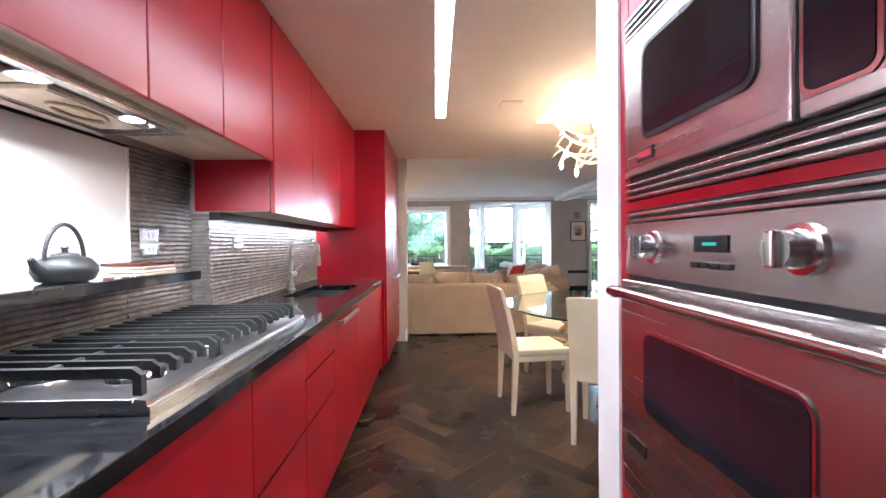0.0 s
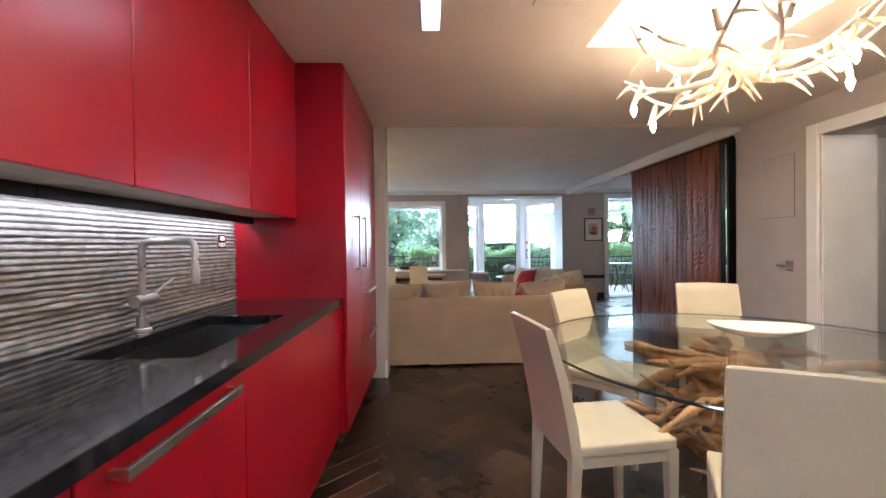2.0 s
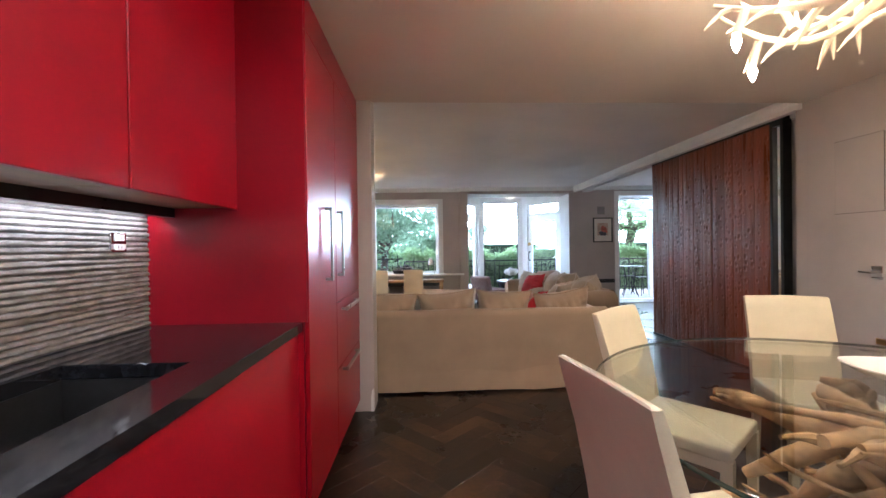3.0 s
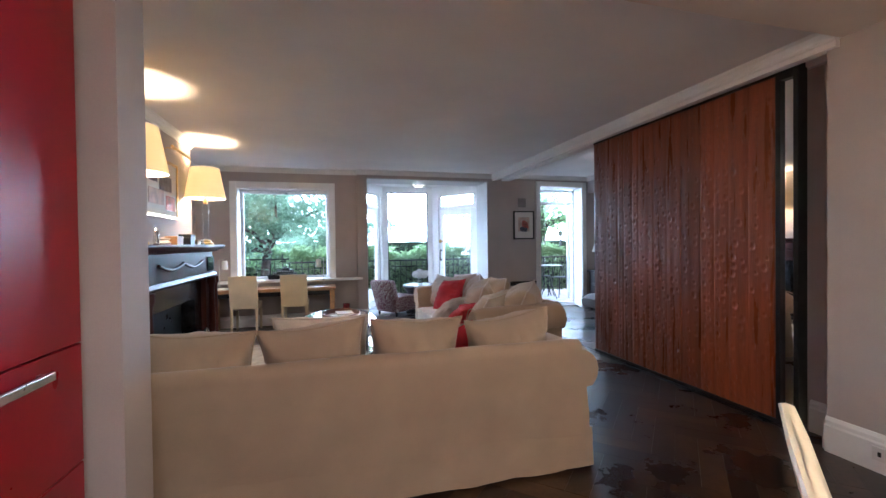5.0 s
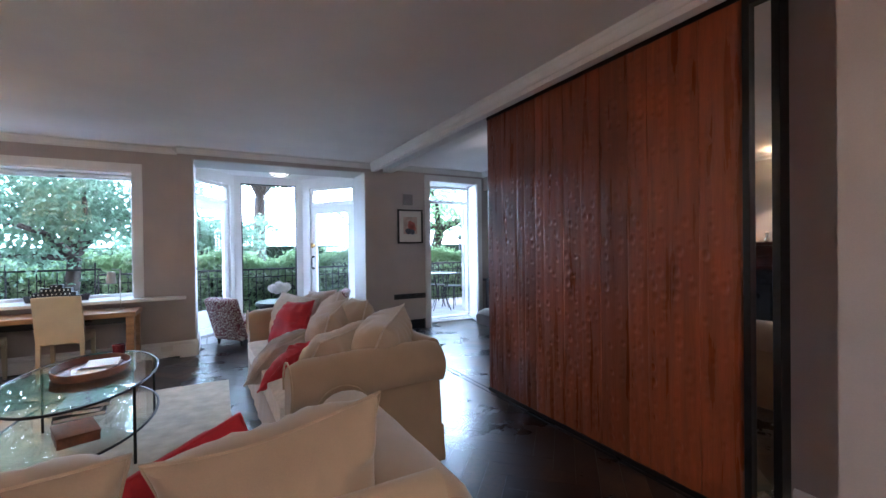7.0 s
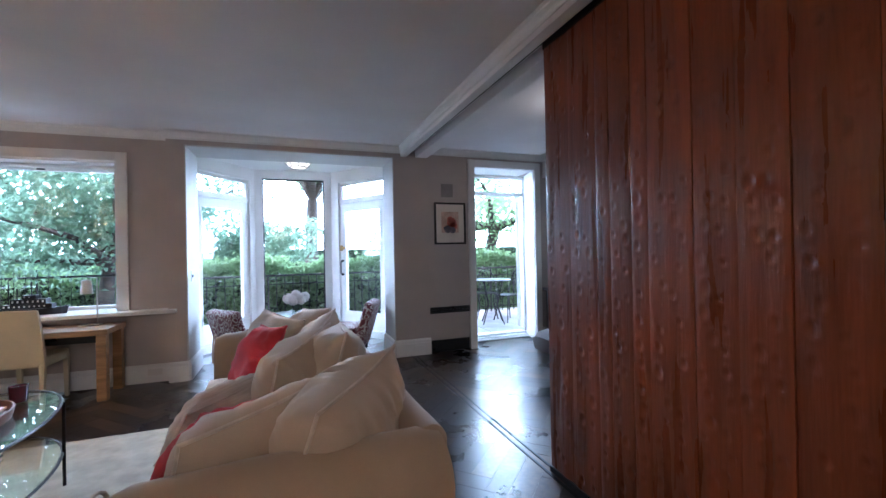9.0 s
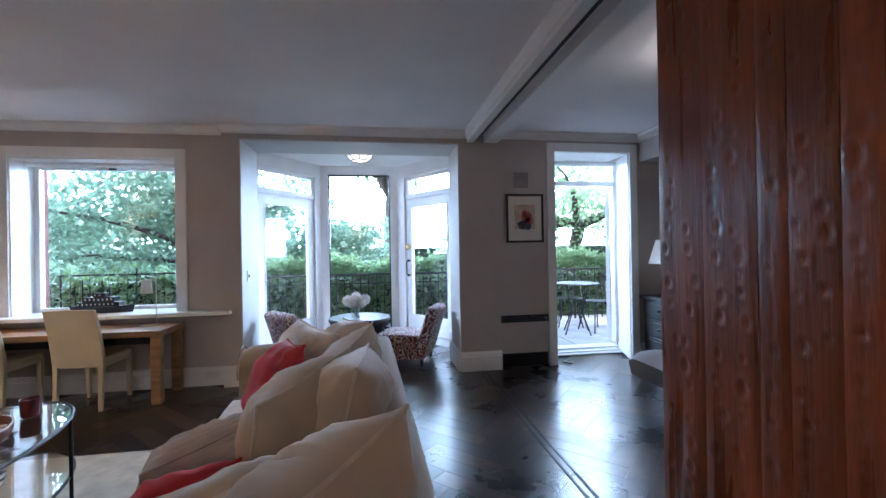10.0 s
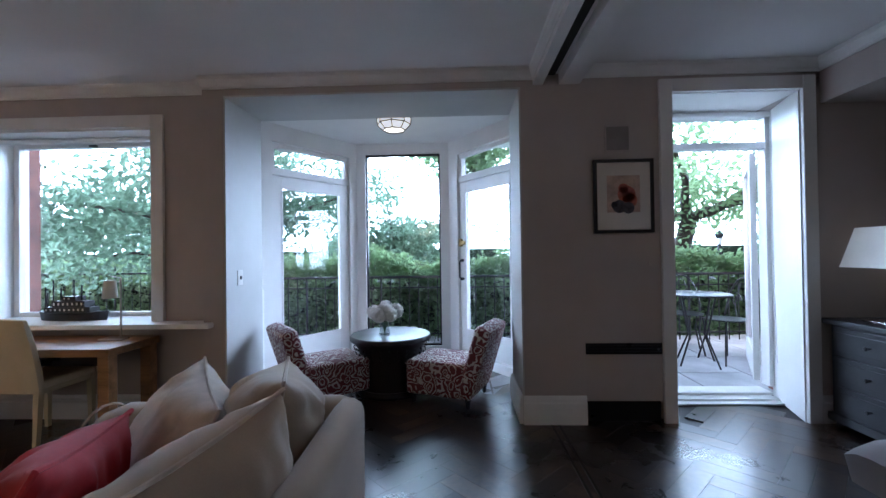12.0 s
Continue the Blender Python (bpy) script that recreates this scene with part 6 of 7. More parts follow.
for u, v, r in ((-0.03, -0.07, 0.045), (0.03, -0.08, 0.04), (-0.06, -0.06, 0.025)):
    lathe(blob, [(r, 0), (r, 0.001)], 16, (u, v, 0))
part("print_shape", blob, PRINTDARK, pc).matrix_basis = pose(0, -0.0160, 0, 90)
sp = thing("wall_speaker", (3.525, 10.0, 1.925), "square grey built-in speaker grille in the wall", "speaker")
part("frame", block((-0.085, -0.008, -0.09), (0.085, 0, 0.09), 0.003), PAINT, sp)
part("grille", block((-0.075, -0.010, -0.08), (0.075, -0.008, 0.08)), material("speaker_mesh", (0.27, 0.25, 0.24), 0.8, fine=400, bump=0.5), sp)
for x, y, z, w, h in ((3.73, 9.998, 1.07, 0.025, 0.035), (3.13, 9.945, 0.09, 0.11, 0.05)):
    s = thing("wall_socket", (x, y, z), "small wall plate painted like its wall", "socket")
    part("plate", block((-w / 2, -0.005, -h / 2), (w / 2, 0, h / 2), 0.002), TRIM if z < 0.5 else PAINT, s)
s = thing("light_switch", (0.812, 10.15, 1.0), "white light switch on the bay reveal", "switch")
part("plate", block((0, -0.035, -0.055), (0.006, 0.035, 0.055), 0.002), PLATE, s)
part("toggle", block((0.006, -0.006, -0.012), (0.016, 0.006, 0.012), 0.002), BLACK, s)
s = thing("wall_socket", (2.96, 4.72, 0.10), "white double socket in the skirting board", "socket")
part("plate", block((-0.006, -0.06, -0.035), (0.0, 0.06, 0.035), 0.002), PLATE, s)
for u in (-0.035, 0.02):
    part("slot", block((-0.007, u, -0.012), (-0.006, u + 0.015, 0.012)), BLACK, s)
s = thing("wall_socket", (0.52, 10.035, 0.10), "white double socket in the skirting board", "socket")
part("plate", block((-0.06, -0.006, -0.03), (0.06, 0.0, 0.03), 0.002), PLATE, s)

# ---- bay ----
ln = thing("ceiling_lantern", (1.86, 10.9, 2.41), "octagonal glass ceiling lantern with dark metal edges", "ceiling light")
part("glass", lathe(bmesh.new(), [(0.155, -0.012), (0.15, -0.065), (0.10, -0.115)], 8), GLOWLANTERN, ln, "lit frosted glass")
fm = bmesh.new()
for k in range(8):
    a, b = math.tau * k / 8, math.tau * (k + 1) / 8
    P = [Vector((r * math.cos(a), r * math.sin(a), z)) for r, z in ((0.157, 0), (0.152, -0.066), (0.102, -0.117))]
    Q = [Vector((r * math.cos(b), r * math.sin(b), z)) for r, z in ((0.157, 0), (0.152, -0.066), (0.102, -0.117))]
    tube(fm, P, 0.005, 6)
    for i in range(3):
        tube(fm, [P[i], Q[i]], 0.005, 6)
part("edging", fm, DARKSTEEL, ln)


def slipper_chair(m):
    t = thing("slipper_chair", m, "low slipper chair in dark red damask cloth", "armchair", "bay chairs")
    part("seat", block((-0.24, 0.02, 0.07), (0.24, 0.50, 0.33), 0.03, 3), DAMASK, t, "", True)
    part("backrest", block((-0.25, -0.06, 0.08), (0.25, 0.06, 0.64), 0.045, 4, Matrix.Translation((0, 0.05, 0)) @ Matrix.Rotation(radians(17), 4, "X")), DAMASK, t, "", True)
    for x in (-0.2, 0.2):
        for y in (0.0, 0.45):
            part("leg", tube(bmesh.new(), [(x, y, 0), (x, y, 0.08)], [0.014, 0.024], 8), EBONY, t, "short black leg")
    part("welt", tube(bmesh.new(), [(-0.235, 0.50, 0.30), (0.235, 0.50, 0.30), (0.235, 0.06, 0.315)], 0.006, 6), DAMASK, t)
    return t


c1 = slipper_chair(place(1.17, 10.34, 0.78, 0.62))
copy_thing(c1, place(2.56, 10.42, -0.93, 0.36))
rt = thing("drum_table", (1.84, 10.69, 0), "round black carved drum table in the bay", "table")
part("top", lathe(bmesh.new(), [(0.335, 0.43), (0.345, 0.44), (0.345, 0.465), (0.335, 0.477), (0.30, 0.479)], 48), EBONY, rt, "", True)
part("drum", lathe(bmesh.new(), [(0.27, 0.02), (0.25, 0.2), (0.27, 0.36), (0.32, 0.43)], 40), EBONY, rt, "", True)
part("foot_ring", lathe(bmesh.new(), [(0.29, 0), (0.30, 0.02), (0.28, 0.05)], 40), EBONY, rt, "", True)
for k in range(26):
    a = math.tau * k / 26
    for j in range(3):
        rr = 0.283 + 0.012 * j
        part("pierced_hole", lathe(bmesh.new(), [(0.011, 0.0), (0.011, 0.006)], 8), DARKSTEEL, rt).matrix_basis = pose(rr * math.cos(a), rr * math.sin(a), 0.30 + 0.04 * j, 0, 90, math.degrees(a))
fw = thing("flower_vase", (1.80, 10.62, 0.479), "glass vase of white hydrangeas on the table", "flowers")
part("vase", lathe(bmesh.new(), [(0.045, 0.0), (0.05, 0.005), (0.038, 0.06), (0.05, 0.13), (0.047, 0.13), (0.035, 0.06), (0.045, 0.008)], 20), CRYSTAL, fw, "clear glass vase", True)
rnd = random.Random(3)
for k, (x, y, z) in enumerate(((-0.085, 0.0, 0.19), (0.01, -0.03, 0.215), (0.10, 0.01, 0.20), (0.0, 0.07, 0.22), (-0.03, -0.07, 0.175), (0.06, -0.06, 0.18))):
    bm = bmesh.new()
    for j in range(110):
        v = Vector((rnd.gauss(0, 1), rnd.gauss(0, 1), rnd.gauss(0, 1))).normalized()
        c = Vector((x, y, z)) + v * 0.062
        s, q = v.orthogonal().normalized(), None
        q = v.cross(s)
        r = 0.013 + 0.004 * rnd.random()
        bm.faces.new([bm.verts.new(c + (s * a + q * b) * r + v * h) for a, b, h in ((1, 0, -0.004), (0, 1, 0.002), (-1, 0, -0.004), (0, -1, 0.002))])
    bmesh.ops.create_icosphere(bm, subdivisions=2, radius=0.055, matrix=Matrix.Translation((x, y, z)))
    fh = part("flower_head", bm, PETAL, fw)
    part("stem", tube(bmesh.new(), [(0, 0, 0.02), (x * 0.3, y * 0.3, 0.12), (x, y, z - 0.04)], 0.004, 6), LEAF, fw)

# ---- den ----
ds = thing("dresser", (0, 0, 0), "black painted chest of three drawers with knobs", "dresser")
part("carcass", block((4.865, 9.40, 0.07), (5.32, 9.95, 0.665), 0.004), DRESSER, ds)
part("top", block((4.83, 9.365, 0.665), (5.335, 9.985, 0.70), 0.008, 3), DRESSER, ds)
part("plinth", block((4.845, 9.38, 0.04), (5.32, 9.97, 0.09), 0.006), DRESSER, ds)
for y in (9.41, 9.90):
    part("bun_foot", lathe(bmesh.new(), [(0.018, 0), (0.03, 0.015), (0.03, 0.03), (0.02, 0.042)], 14, (4.89, y + 0.01, 0)), DRESSER, ds, "", True)
for k in range(3):
    z0 = 0.10 + k * 0.188
    d = part("drawer", cuboid(block((4.852, 9.435, z0), (4.866, 9.915, z0 + 0.172), 0.003), (4.845, 9.465, z0 + 0.028), (4.853, 9.885, z0 + 0.144), 0.003), DRESSER, ds)
    part("knob", tube(bmesh.new(), [(4.846, 9.675, z0 + 0.086), (4.83, 9.675, z0 + 0.086), (4.815, 9.675, z0 + 0.086), (4.81, 9.675, z0 + 0.086)], [0.006, 0.006, 0.014, 0.008], 12), EBONY, d, "", True)
tl2 = thing("table_lamp", (5.10, 9.70, 0.70), "clear glass urn lamp with a white square shade", "lamp")
part("tray", block((-0.15, -0.16, 0.0), (0.15, 0.16, 0.008), 0.003), STEEL, tl2)
part("urn", lathe(bmesh.new(), [(0.06, 0.008), (0.06, 0.03), (0.03, 0.05), (0.05, 0.08), (0.075, 0.16), (0.08, 0.24), (0.05, 0.27), (0.025, 0.29)], 4), CRYSTAL, tl2, "faceted clear glass urn")
part("neck", lathe(bmesh.new(), [(0.02, 0.29), (0.02, 0.36)], 14), NICKEL, tl2, "", True)
bm = bmesh.new()
rows = [[bm.verts.new((a * r, b * r * 1.12, z)) for a, b in ((-1, -1), (1, -1), (1, 1), (-1, 1))] for r, z in ((0.20, 0.335), (0.15, 0.585))]
for k in range(4):
    bm.faces.new((rows[0][k], rows[0][(k + 1) % 4], rows[1][(k + 1) % 4], rows[1][k]))
shd = part("shade", bm, SHADEOFF, tl2, "white tapered square shade")
part("cord", tube(bmesh.new(), [(0.05, -0.05, 0.2), (0.12, -0.10, 0.12), (0.14, -0.15, 0.01)], 0.003, 6), BLACK, tl2)
db = thing("daybed", (0, 0, 0), "grey felt tufted daybed with slim metal legs", "daybed")
bm = bmesh.new()
nx, ny = 24, 44
X0, X1, Y0, Y1 = 3.965, 4.86, 6.75, 8.87
rows = []
for i in range(nx + 1):
    row = []
    for j in range(ny + 1):
        x, y = X0 + (X1 - X0) * i / nx, Y0 + (Y1 - Y0) * j / ny
        u, v = (x - X0) / 0.298, (Y1 - y) / 0.30
        q = abs(math.sin(math.pi * u)) * abs(math.sin(math.pi * v))
        e = min(i, nx - i, 3) / 3 * 0.5 + min(j, ny - j, 3) / 3 * 0.5
        row.append(bm.verts.new((x, y, 0.395 + 0.04 * q ** 0.5 - 0.03 * (1 - min(i, nx - i, 2) / 2) ** 2 - 0.03 * (1 - min(j, ny - j, 2) / 2) ** 2)))
    rows.append(row)
for i in range(nx):
    for j in range(ny):
        bm.faces.new((rows[i][j], rows[i + 1][j], rows[i + 1][j + 1], rows[i][j + 1]))
edge = [rows[i][0] for i in range(nx + 1)] + [rows[nx][j] for j in range(1, ny + 1)] + [rows[i][ny] for i in range(nx - 1, -1, -1)] + [rows[0][j] for j in range(ny - 1, 0, -1)]
low = []
for v in edge:
    cx, cy = (X0 + X1) / 2, (Y0 + Y1) / 2
    low.append(bm.verts.new((cx + (v.co.x - cx) * 0.97, cy + (v.co.y - cy) * 0.985, 0.235)))
for k in range(len(edge)):
    bm.faces.new((edge[k], low[k], low[(k + 1) % len(edge)], edge[(k + 1) % len(edge)]))
bm.faces.new(low)
part("mattress", bm, GREYCLOTH, db, "tufted grey seat", True)
part("backrest", block((-0.06, Y0, 0.0), (0.06, Y1 - 0.25, 0.46), 0.04, 3, Matrix.Translation((4.90, 0, 0.40)) @ Matrix.Rotation(radians(18), 4, "Y")), GREYCLOTH, db, "", True)
for x in (4.22, 4.80):
    for y in (6.95, 8.72):
        part("leg", tube(bmesh.new(), [(x, y, 0), (x, y, 0.24)], [0.016, 0.02], 12), NICKEL, db, "", True)
bm, seam = cushion(0.45, 0.43, 0.15, 21)
t = thing("throw_pillow", pose(4.50, 8.40, 0.61, 0, 0, 100) @ pose(0, 0, 0, 22), "pale pillow printed with green and orange flowers", "pillow")
part("cover", bm, material("floral_print_cloth", (0.45, 0.40, 0.26), 0.85, vary=0.5, scale=5, fine=90), t, "", True)
bm, seam = cushion(0.5, 0.46, 0.17, 22)
t = thing("throw_pillow", pose(4.70, 8.58, 0.63, 0, 0, 95) @ pose(0, 0, 0, 18), "plain pale grey pillow on the daybed", "pillow")
part("cover", bm, GREYCLOTH, t, "", True)
dc = thing("flush_ceiling_light", (3.9, 8.1, DZ), "small lit flush ceiling light", "ceiling light")
part("plate", lathe(bmesh.new(), [(0.14, 0.0), (0.14, -0.012)], 28), TRIM, dc)
part("dome", lathe(bmesh.new(), [(0.13, -0.012), (0.115, -0.04), (0.07, -0.065), (0.01, -0.075)], 28), GLOWLANTERN, dc, "glowing frosted dome", True)

# ---- outside ----
structure("ground", prism(bmesh.new(), [(-300, 13.2), (300, 13.2), (300, 600), (-300, 600)], 2, -0.6, -0.25), EARTH)
structure("ground_near", cuboid(block((-40, 10.45, -0.6), (0.4, 13.2, -0.252)), (6.2, 10.45, -0.6), (40, 13.2, -0.252)), EARTH)
pv = thing("terrace", (0, 0, 0), "grey paved garden terrace outside the doors", "terrace", kind="structure")
part("bed", block((-1.5, 10.52, -0.4), (8.2, 13.2, -0.012)), EARTH, pv)
slab = block((0.004, 0.004, -0.012), (0.596, 0.596, 0.0), 0.004, 1)
sl0 = part("paving_slab", slab, PAVE, pv)
sl0.location = (-1.5, 10.55, 0)
for i in range(16):
    for j in range(4):
        if i or j:
            o = new("paving_slab", sl0.data)
            o.parent = pv
            o.location = (-1.5 + 0.6 * i, 10.55 + 0.6 * j, 0)


def railing(name, a, b, z0, h, step, label, spikes=False):
    t = thing(name, (0, 0, 0), label, "railing")
    a, b = Vector((*a, z0)), Vector((*b, z0))
    up = Vector((0, 0, 1))
    n = max(2, int((b - a).length / step))
    part("top_rail", tube(bmesh.new(), [a + up * h, b + up * h], 0.017, 8), IRON, t)
    part("bottom_rail", tube(bmesh.new(), [a + up * 0.1, b + up * 0.1], 0.011, 6), IRON, t)
    if not spikes:
        part("middle_rail", tube(bmesh.new(), [a + up * (h - 0.14), b + up * (h - 0.14)], 0.009, 6), IRON, t)
    for k in range(n + 1):
        p = a + (b - a) * k / n
        big = k % 8 == 0
        part("post" if big else "baluster", tube(bmesh.new(), [p, p + up * (h + (0.12 if spikes else 0))], [0.015 if big else 0.0075, 0.015 if big else (0.003 if spikes else 0.0075)], 6), IRON, t)
    return t


railing("iron_railing", (-0.6, 12.6), (7.4, 12.6), 0.0, 0.85, 0.125, "black iron terrace railing before the hedge")
railing("iron_railing", (7.4, 12.6), (7.4, 10.6), 0.0, 0.85, 0.125, "black iron terrace railing at the side")
railing("iron_fence", (-6.5, 13.6), (-0.7, 13.6), -0.25, 1.15, 0.14, "black spiked iron garden fence", True)


def foliage(count, where, size, seed):
    """Many small bent leaves at places drawn by where(rnd)."""
    rnd = random.Random(seed)
    V, Fc = [], []
    for _ in range(count):
        c = where(rnd)
        d = Vector((rnd.gauss(0, 1), rnd.gauss(0, 1), rnd.gauss(0, 0.7))).normalized()
        s = d.orthogonal().normalized()
        s = (s + d.cross(s) * rnd.uniform(-1, 1)).normalized()
        L = size * rnd.uniform(0.6, 1.35)
        i = len(V)
        fold = d.cross(s) * L * 0.18
        V += [tuple(c - d * L * 0.5), tuple(c + s * L * 0.30 + fold), tuple(c + d * L * 0.5), tuple(c - s * L * 0.30 + fold)]
        Fc += [(i, i + 1, i + 2), (i, i + 2, i + 3)]
    return V, Fc


def leaves(name, V, Fc, mat, parent, label=""):
    me = bpy.data.meshes.new(name)
    me.from_pydata(V, [], Fc)
    me.materials.append(mat)
    ob = new(name, me)
    if parent:
        ob.parent = parent
    if label:
        ob["label"] = label
    return ob


def tree(x, y, z0, height, spread, trunk_r, seed, label, mat, count, lean=(0.0, 0.0), clear=1.5, size=0.16):
    t = thing("tree", (x, y, z0), label, "tree")
    rnd = random.Random(seed)
    bm = bmesh.new()
    fork = clear
    top = Vector((lean[0], lean[1], fork))
    tube(bm, [(0, 0, 0), (lean[0] * 0.3, lean[1] * 0.3, fork * 0.4), top], [trunk_r * 1.25, trunk_r, trunk_r * 0.85], 10)
    part("trunk", bm, BARK, t, "", True)
    tips = []
    nl = 9
    for k in range(nl):
        az = math.tau * k / nl + rnd.uniform(-0.3, 0.3)
        el = rnd.uniform(0.25, 1.15)
        L = spread * rnd.uniform(0.8, 1.1)
        p, pts, rad = top.copy(), [top.copy()], [trunk_r * 0.55]
        a2, e2 = az, el
        for j in range(6):
            a2 += rnd.uniform(-0.35, 0.35)
            e2 += rnd.uniform(-0.25, 0.18)
            p = p + Vector((math.cos(a2) * math.cos(e2), math.sin(a2) * math.cos(e2), math.sin(e2) * height / max(spread, 0.1) * 0.75)) * L / 6
            pts.append(p.copy())
            rad.append(trunk_r * 0.55 * (1 - 0.14 * (j + 1)))
            if j >= 1:
                tips.append(p.copy())
                for _ in range(3):
                    v = Vector((rnd.uniform(-1, 1), rnd.uniform(-1, 1), rnd.uniform(-0.5, 0.7)))
                    tips.append(p + v * spread * 0.24)
        part("limb", tube(bmesh.new(), pts, rad, 7), BARK, t, "", True)
    def where(r):
        c = r.choice(tips)
        s = spread * 0.095
        return c + Vector((r.gauss(0, s), r.gauss(0, s), r.gauss(0, s * 0.6)))
    V, Fc = foliage(count, where, size, seed)
    leaves("crown", V, Fc, mat, t)
    return t


tree(-1.35, 14.2, -0.25, 3.4, 2.9, 0.12, 5, "spreading garden tree with a dense leafy crown", LEAF, 17000, (0.1, 0.0), 1.35, 0.10)
tree(-7.0, 20.0, -0.25, 3.2, 3.0, 0.14, 6, "broad leafy tree behind the garden fence", LEAF, 4000, (0.2, 0), 1.5, 0.16)
tree(2.5, 23.0, -0.25, 7.0, 3.2, 0.26, 8, "tall slim tree beyond the hedge", LEAFLIGHT, 9000, (0.1, 0.1), 3.6, 0.2)
tree(6.5, 15.4, -0.25, 3.4, 3.4, 0.17, 9, "leaning old tree with long boughs by the terrace", LEAFLIGHT, 8000, (0.35, -0.2), 2.0, 0.12)
tree(0.6, 19.0, -0.25, 2.6, 2.2, 0.10, 10, "small airy tree beyond the hedge", LEAF, 7000, (0, 0), 1.2, 0.14)
tree(17.0, 24.0, -0.25, 2.2, 2.6, 0.14, 13, "round leafy tree at the far side of the garden", LEAF, 4000, (0, 0), 1.2, 0.2)
tree(-16.0, 26.0, -0.25, 4.6, 4.0, 0.16, 14, "big leafy tree at the edge of the garden", LEAF, 5000, (0, 0), 1.5, 0.25)


def hedge(name, x0, x1, y0, y1, z0, z1, count, seed, mat, label):
    t = thing(name, (0, 0, 0), label, "hedge")
    def where(r):
        x = r.uniform(x0, x1)
        h = z1 + 0.30 * noise.noise(Vector((x * 1.3, seed, 0))) + 0.16 * noise.noise(Vector((x * 4, seed, 2)))
        u = r.random()
        if u < 0.6:
            return Vector((x, y0 + abs(r.gauss(0, 0.10)) + 0.10 * noise.noise(Vector((x * 3, 3, seed))), r.uniform(z0, h)))
        return Vector((x, r.uniform(y0, y1), h + r.gauss(0, 0.07)))
    V, Fc = foliage(count, where, 0.085, seed)
    leaves("leaves", V, Fc, mat, t)
    # Solid dark core: the hedge's inner shade is in its colour.
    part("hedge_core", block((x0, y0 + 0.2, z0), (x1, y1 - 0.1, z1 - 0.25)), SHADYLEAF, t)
    return t


hedge("hedge", -0.6, 8.5, 12.85, 13.7, -0.25, 1.0, 26000, 2, LEAFLIGHT, "thick clipped green hedge behind the railing")
hedge("hedge", -7.5, -0.6, 14.3, 15.2, -0.25, 0.95, 14000, 3, LEAFLIGHT, "green hedge behind the iron fence")
hedge("hedge", -25, 30, 26.0, 27.5, -0.25, 1.6, 9000, 4, LEAF, "far green hedge at the end of the garden")

# terrace furniture
gt = thing("garden_table", (4.85, 11.45, 0.0), "round wrought iron garden table on the terrace", "table")
part("top", lathe(bmesh.new(), [(0.30, 0.70), (0.31, 0.705), (0.31, 0.715), (0.30, 0.72)], 32), DARKSTEEL, gt, "", True)
for k in range(4):
    a = math.tau * k / 4 + 0.4
    part("leg", tube(bmesh.new(), [(0.24 * math.cos(a), 0.24 * math.sin(a), 0), (0.10 * math.cos(a), 0.10 * math.sin(a), 0.3), (0.2 * math.cos(a), 0.2 * math.sin(a), 0.70)], 0.009, 8), DARKSTEEL, gt, "", True)


def garden_chair(m):
    t = thing("garden_chair", m, "wrought iron garden chair with a scrolled back", "chair", "garden chairs")
    part("seat", lathe(bmesh.new(), [(0.19, 0.43), (0.2, 0.437), (0.19, 0.444)], 24), DARKSTEEL, t)
    for sx in (-1, 1):
        for sy in (-1, 1):
            part("leg", tube(bmesh.new(), [(sx * 0.18, sy * 0.18, 0), (sx * 0.13, sy * 0.13, 0.25), (sx * 0.15, sy * 0.14, 0.435)], 0.009, 8), DARKSTEEL, t, "", True)
    part("back_hoop", tube(bmesh.new(), [(0.19 * math.cos(a), -0.17 - 0.06 * math.sin(a), 0.44 + 0.42 * math.sin(a)) for a in [math.pi * k / 18 for k in range(19)]], 0.009, 8), DARKSTEEL, t, "", True)
    for sx in (-1, 1):
        sp = [(sx * (0.075 - 0.06 * (1 - k / 20) * math.cos(k * 0.55)), -0.20, 0.62 + 0.09 * math.sin(k * 0.55) * (1 - k / 26)) for k in range(21)]
        part("scroll", tube(bmesh.new(), sp, 0.006, 6), DARKSTEEL, t, "", True)
        part("back_rod", tube(bmesh.new(), [(sx * 0.06, -0.18, 0.44), (sx * 0.09, -0.2, 0.58), (sx * 0.03, -0.22, 0.80)], 0.006, 6), DARKSTEEL, t, "", True)
    return t


g1 = garden_chair(place(5.20, 11.55, -1, -0.2))
copy_thing(g1, place(5.0, 11.98, -0.4, -1))
sl = thing("street_lamp", pose(11.6, 22.0, -0.25) @ Matrix.Scale(0.78, 4), "black post lantern at the garden's far side", "street lamp")
part("post", tube(bmesh.new(), [(0, 0, 0), (0, 0, 2.0)], [0.09, 0.07], 10), IRON, sl)
part("lantern", lathe(bmesh.new(), [(0.08, 2.0), (0.20, 2.45), (0.24, 2.46), (0.10, 2.62), (0.03, 2.72)], 6), IRON, sl)
part("glass", lathe(bmesh.new(), [(0.10, 2.04), (0.19, 2.43)], 6, closed=False), SHADEFROST, sl)
# bright hazy sky, far beyond the garden
bm = bmesh.new()
ring = [(150 * math.cos(radians(a)), 10 + 150 * math.sin(radians(a))) for a in range(-10, 191, 10)]
lo = [bm.verts.new((x, y, -4)) for x, y in ring]
hi = [bm.verts.new((x, y, 95)) for x, y in ring]
for k in range(len(ring) - 1):
    bm.faces.new((lo[k], lo[k + 1], hi[k + 1], hi[k]))
structure("backdrop", bm, material("hazy_sky", (0.8, 0.85, 0.9), 1.0, vary=0.02, scale=0.02, bump=0, emit=(0.80, 0.91, 1.0), strength=25))
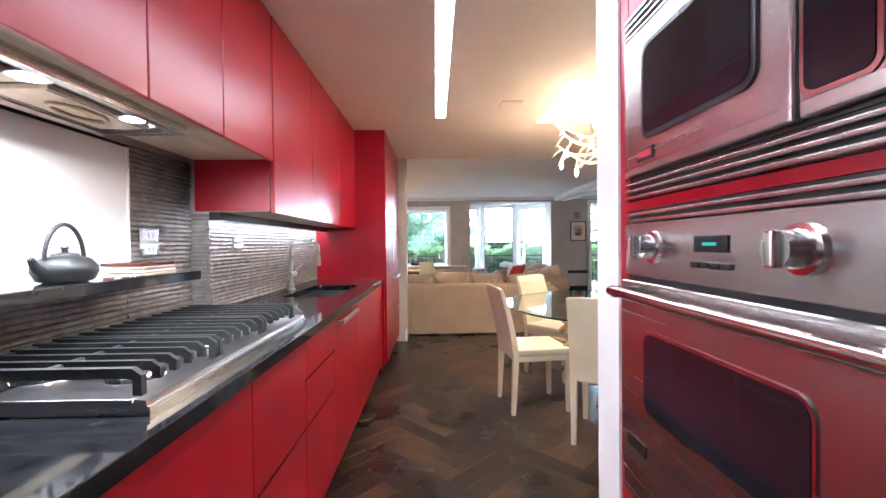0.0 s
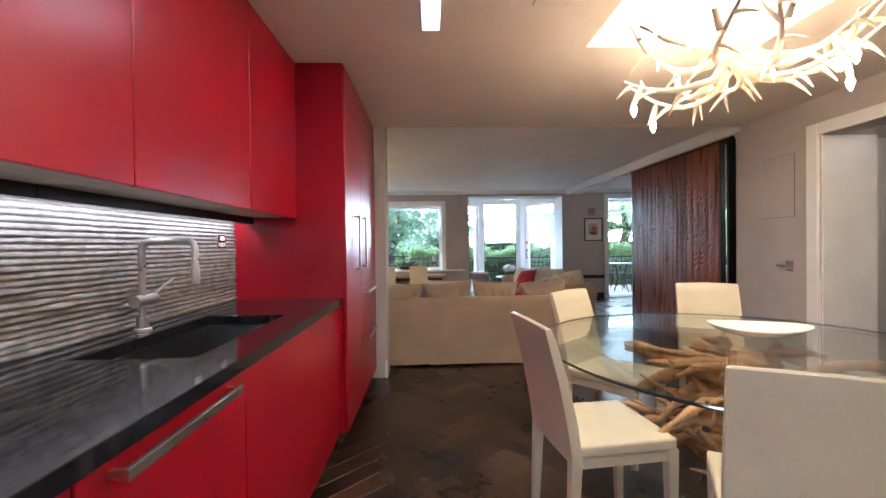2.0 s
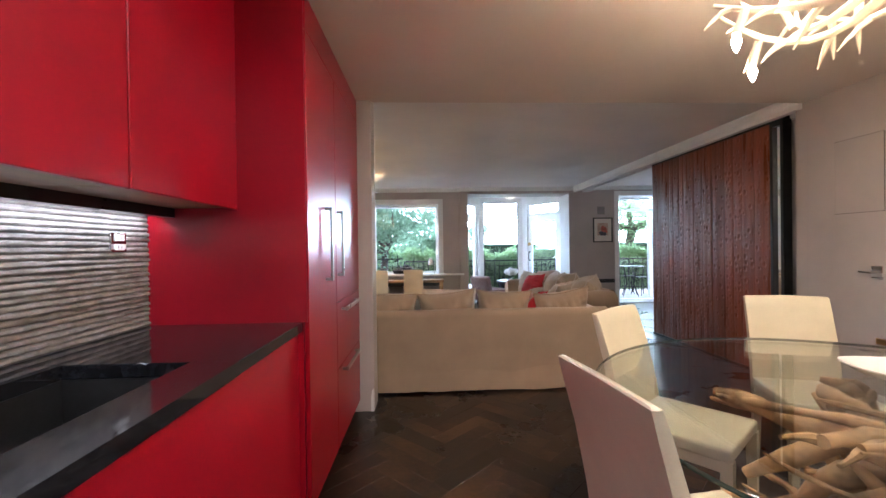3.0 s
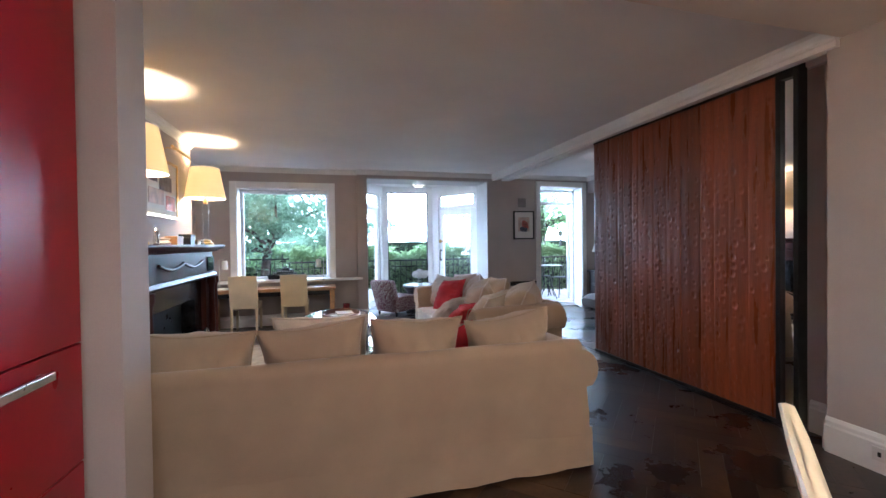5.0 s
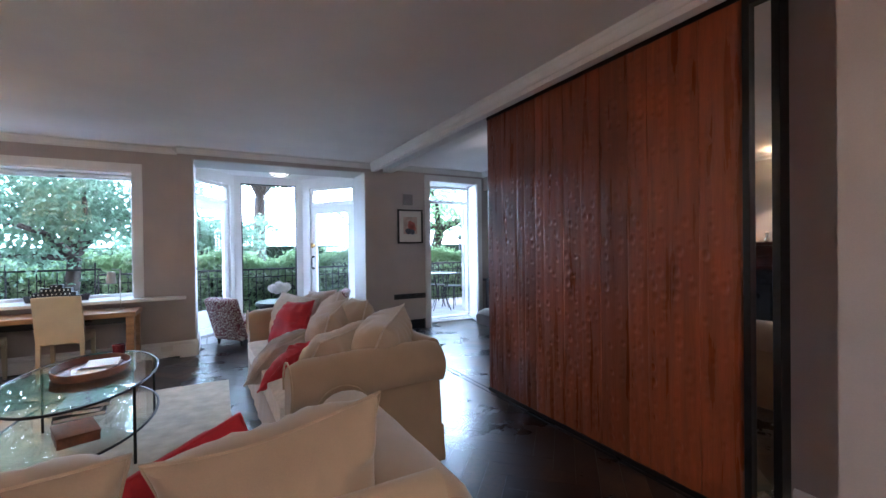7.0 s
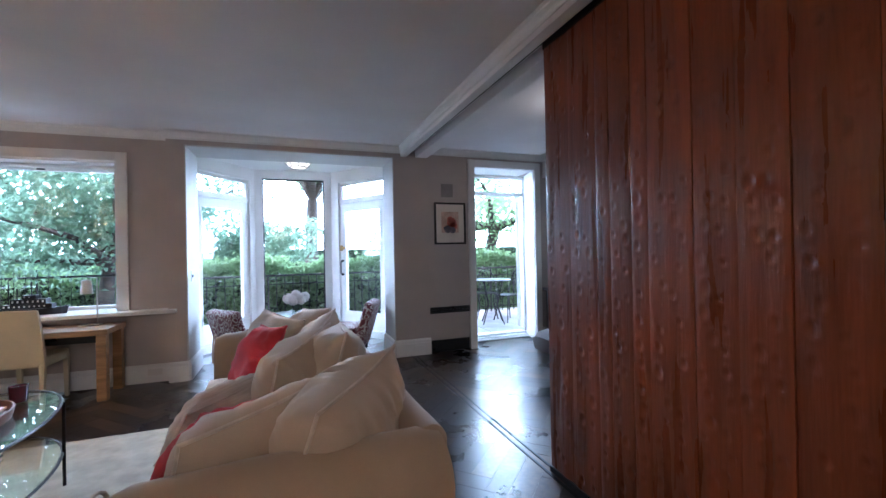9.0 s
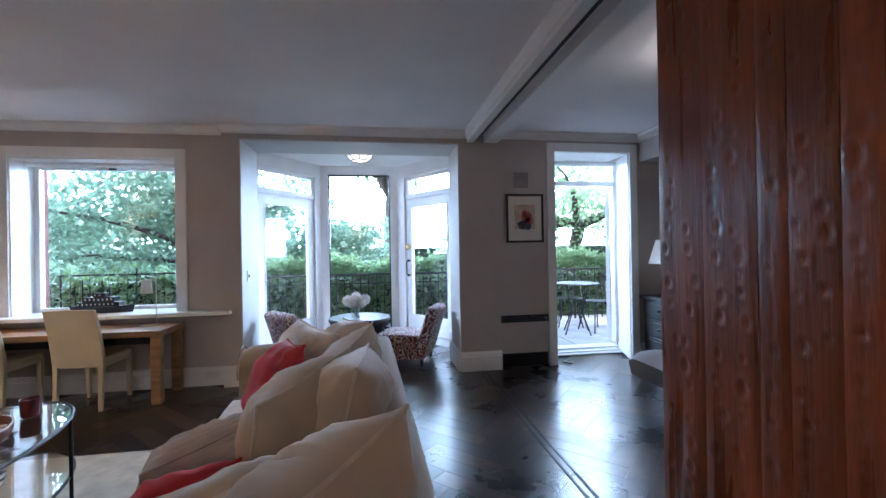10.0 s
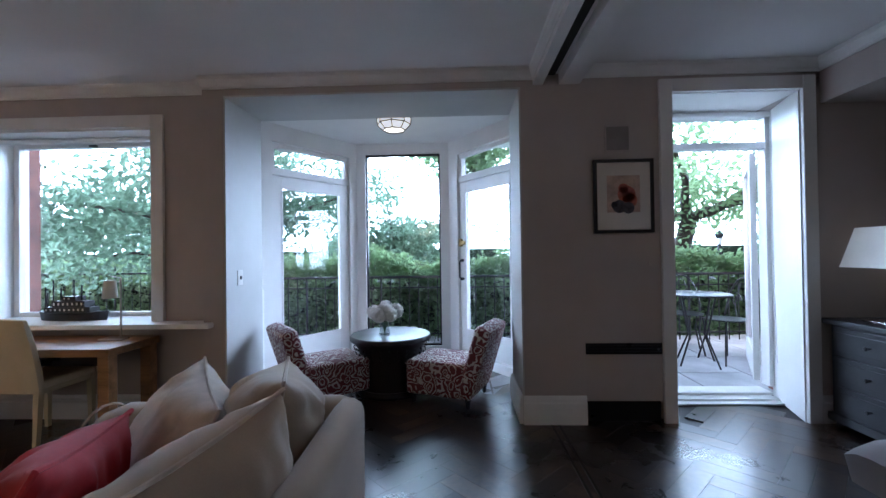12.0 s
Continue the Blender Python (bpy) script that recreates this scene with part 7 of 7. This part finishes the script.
# walls that close the garden side of the house
structure("wall_outer", cuboid(cuboid(block((-14, 10.43, -0.4), (-1.19, 10.6, 4.5)), (5.0, 10.52, -0.4), (14, 10.7, 4.5)), (-1.12, 10.45, -0.4), (0.45, 10.55, 0.66)), BRICK)

# ---- floor pieces ----
PW, PL = 0.118, 0.472
house = [(-1.31, -2.4, 1.12, 1.0), (-1.31, 1.0, 2.985, 5.0), (-1.66, 5.0, 3.02, 10.06), (2.985, 2.1, 5.0, 4.8), (3.108, 5.0, 5.35, 10.06), (0.80, 10.0, 2.87, 10.55), (3.875, 10.0, 4.78, 10.3), (0.55, 10.5, 3.07, 11.85)]


def inside(x, y):
    return any(a <= x <= c and b <= y <= d for a, b, c, d in house)


proto = bmesh.new()
cuboid(proto, (-PL / 2 + 0.0004, -PW / 2 + 0.0004, -0.012), (PL / 2 - 0.0004, PW / 2 - 0.0004, 0.0), 0.0007, 1)
pm = bpy.data.meshes.new("parquet_block")
proto.to_mesh(pm)
proto.free()
pm.materials.append(FLOORPIECE)
fl = tagged(new("floor"), "dark stained oak herringbone parquet, worn and glossy", "floor", kind="structure")
V, Fc = [], []
co = [v.co.copy() for v in pm.vertices]
polys = [tuple(p.vertices) for p in pm.polygons]
made = 0
rot = Matrix.Rotation(radians(45), 4, "Z")
rnd = random.Random(99)
step = PL / PW
for i in range(-90, 90):
    for j in range(-26, 26):
        for k in (0, 1):
            # herringbone lattice: rows step along one diagonal, pairs along the other
            u = i * PW + j * PL
            v = i * PW - j * PL
            if k == 0:
                c, r = Vector((u + PL / 2, v + PW / 2, 0)), 0
            else:
                c, r = Vector((u + PL + PW / 2, v + PW - PL / 2, 0)), 90
            c = rot @ c + Vector((1.4, 5.0, 0))
            if not inside(c.x, c.y):
                continue
            m = Matrix.Translation((c.x, c.y, rnd.uniform(-0.0003, 0.0002))) @ Matrix.Rotation(radians(45 + r + rnd.uniform(-0.15, 0.15)), 4, "Z") @ pose(0, 0, 0, rnd.uniform(-0.16, 0.16), rnd.uniform(-0.05, 0.05))
            near = (-0.55 < c.x < 0.9 and 1.2 < c.y < 4.6) or (2.3 < c.x < 4.0 and 7.8 < c.y < 9.9)
            if near and made < 300:
                o = new("parquet_block", pm)
                o.parent = fl
                o.matrix_basis = m
                made += 1
            else:
                n0 = len(V)
                V += [tuple(m @ q) for q in co]
                Fc += [tuple(n0 + q for q in p) for p in polys]
rest = leaves("parquet_rest", V, Fc, FLOORWOOD, fl)
rest["kind"] = "stuff"
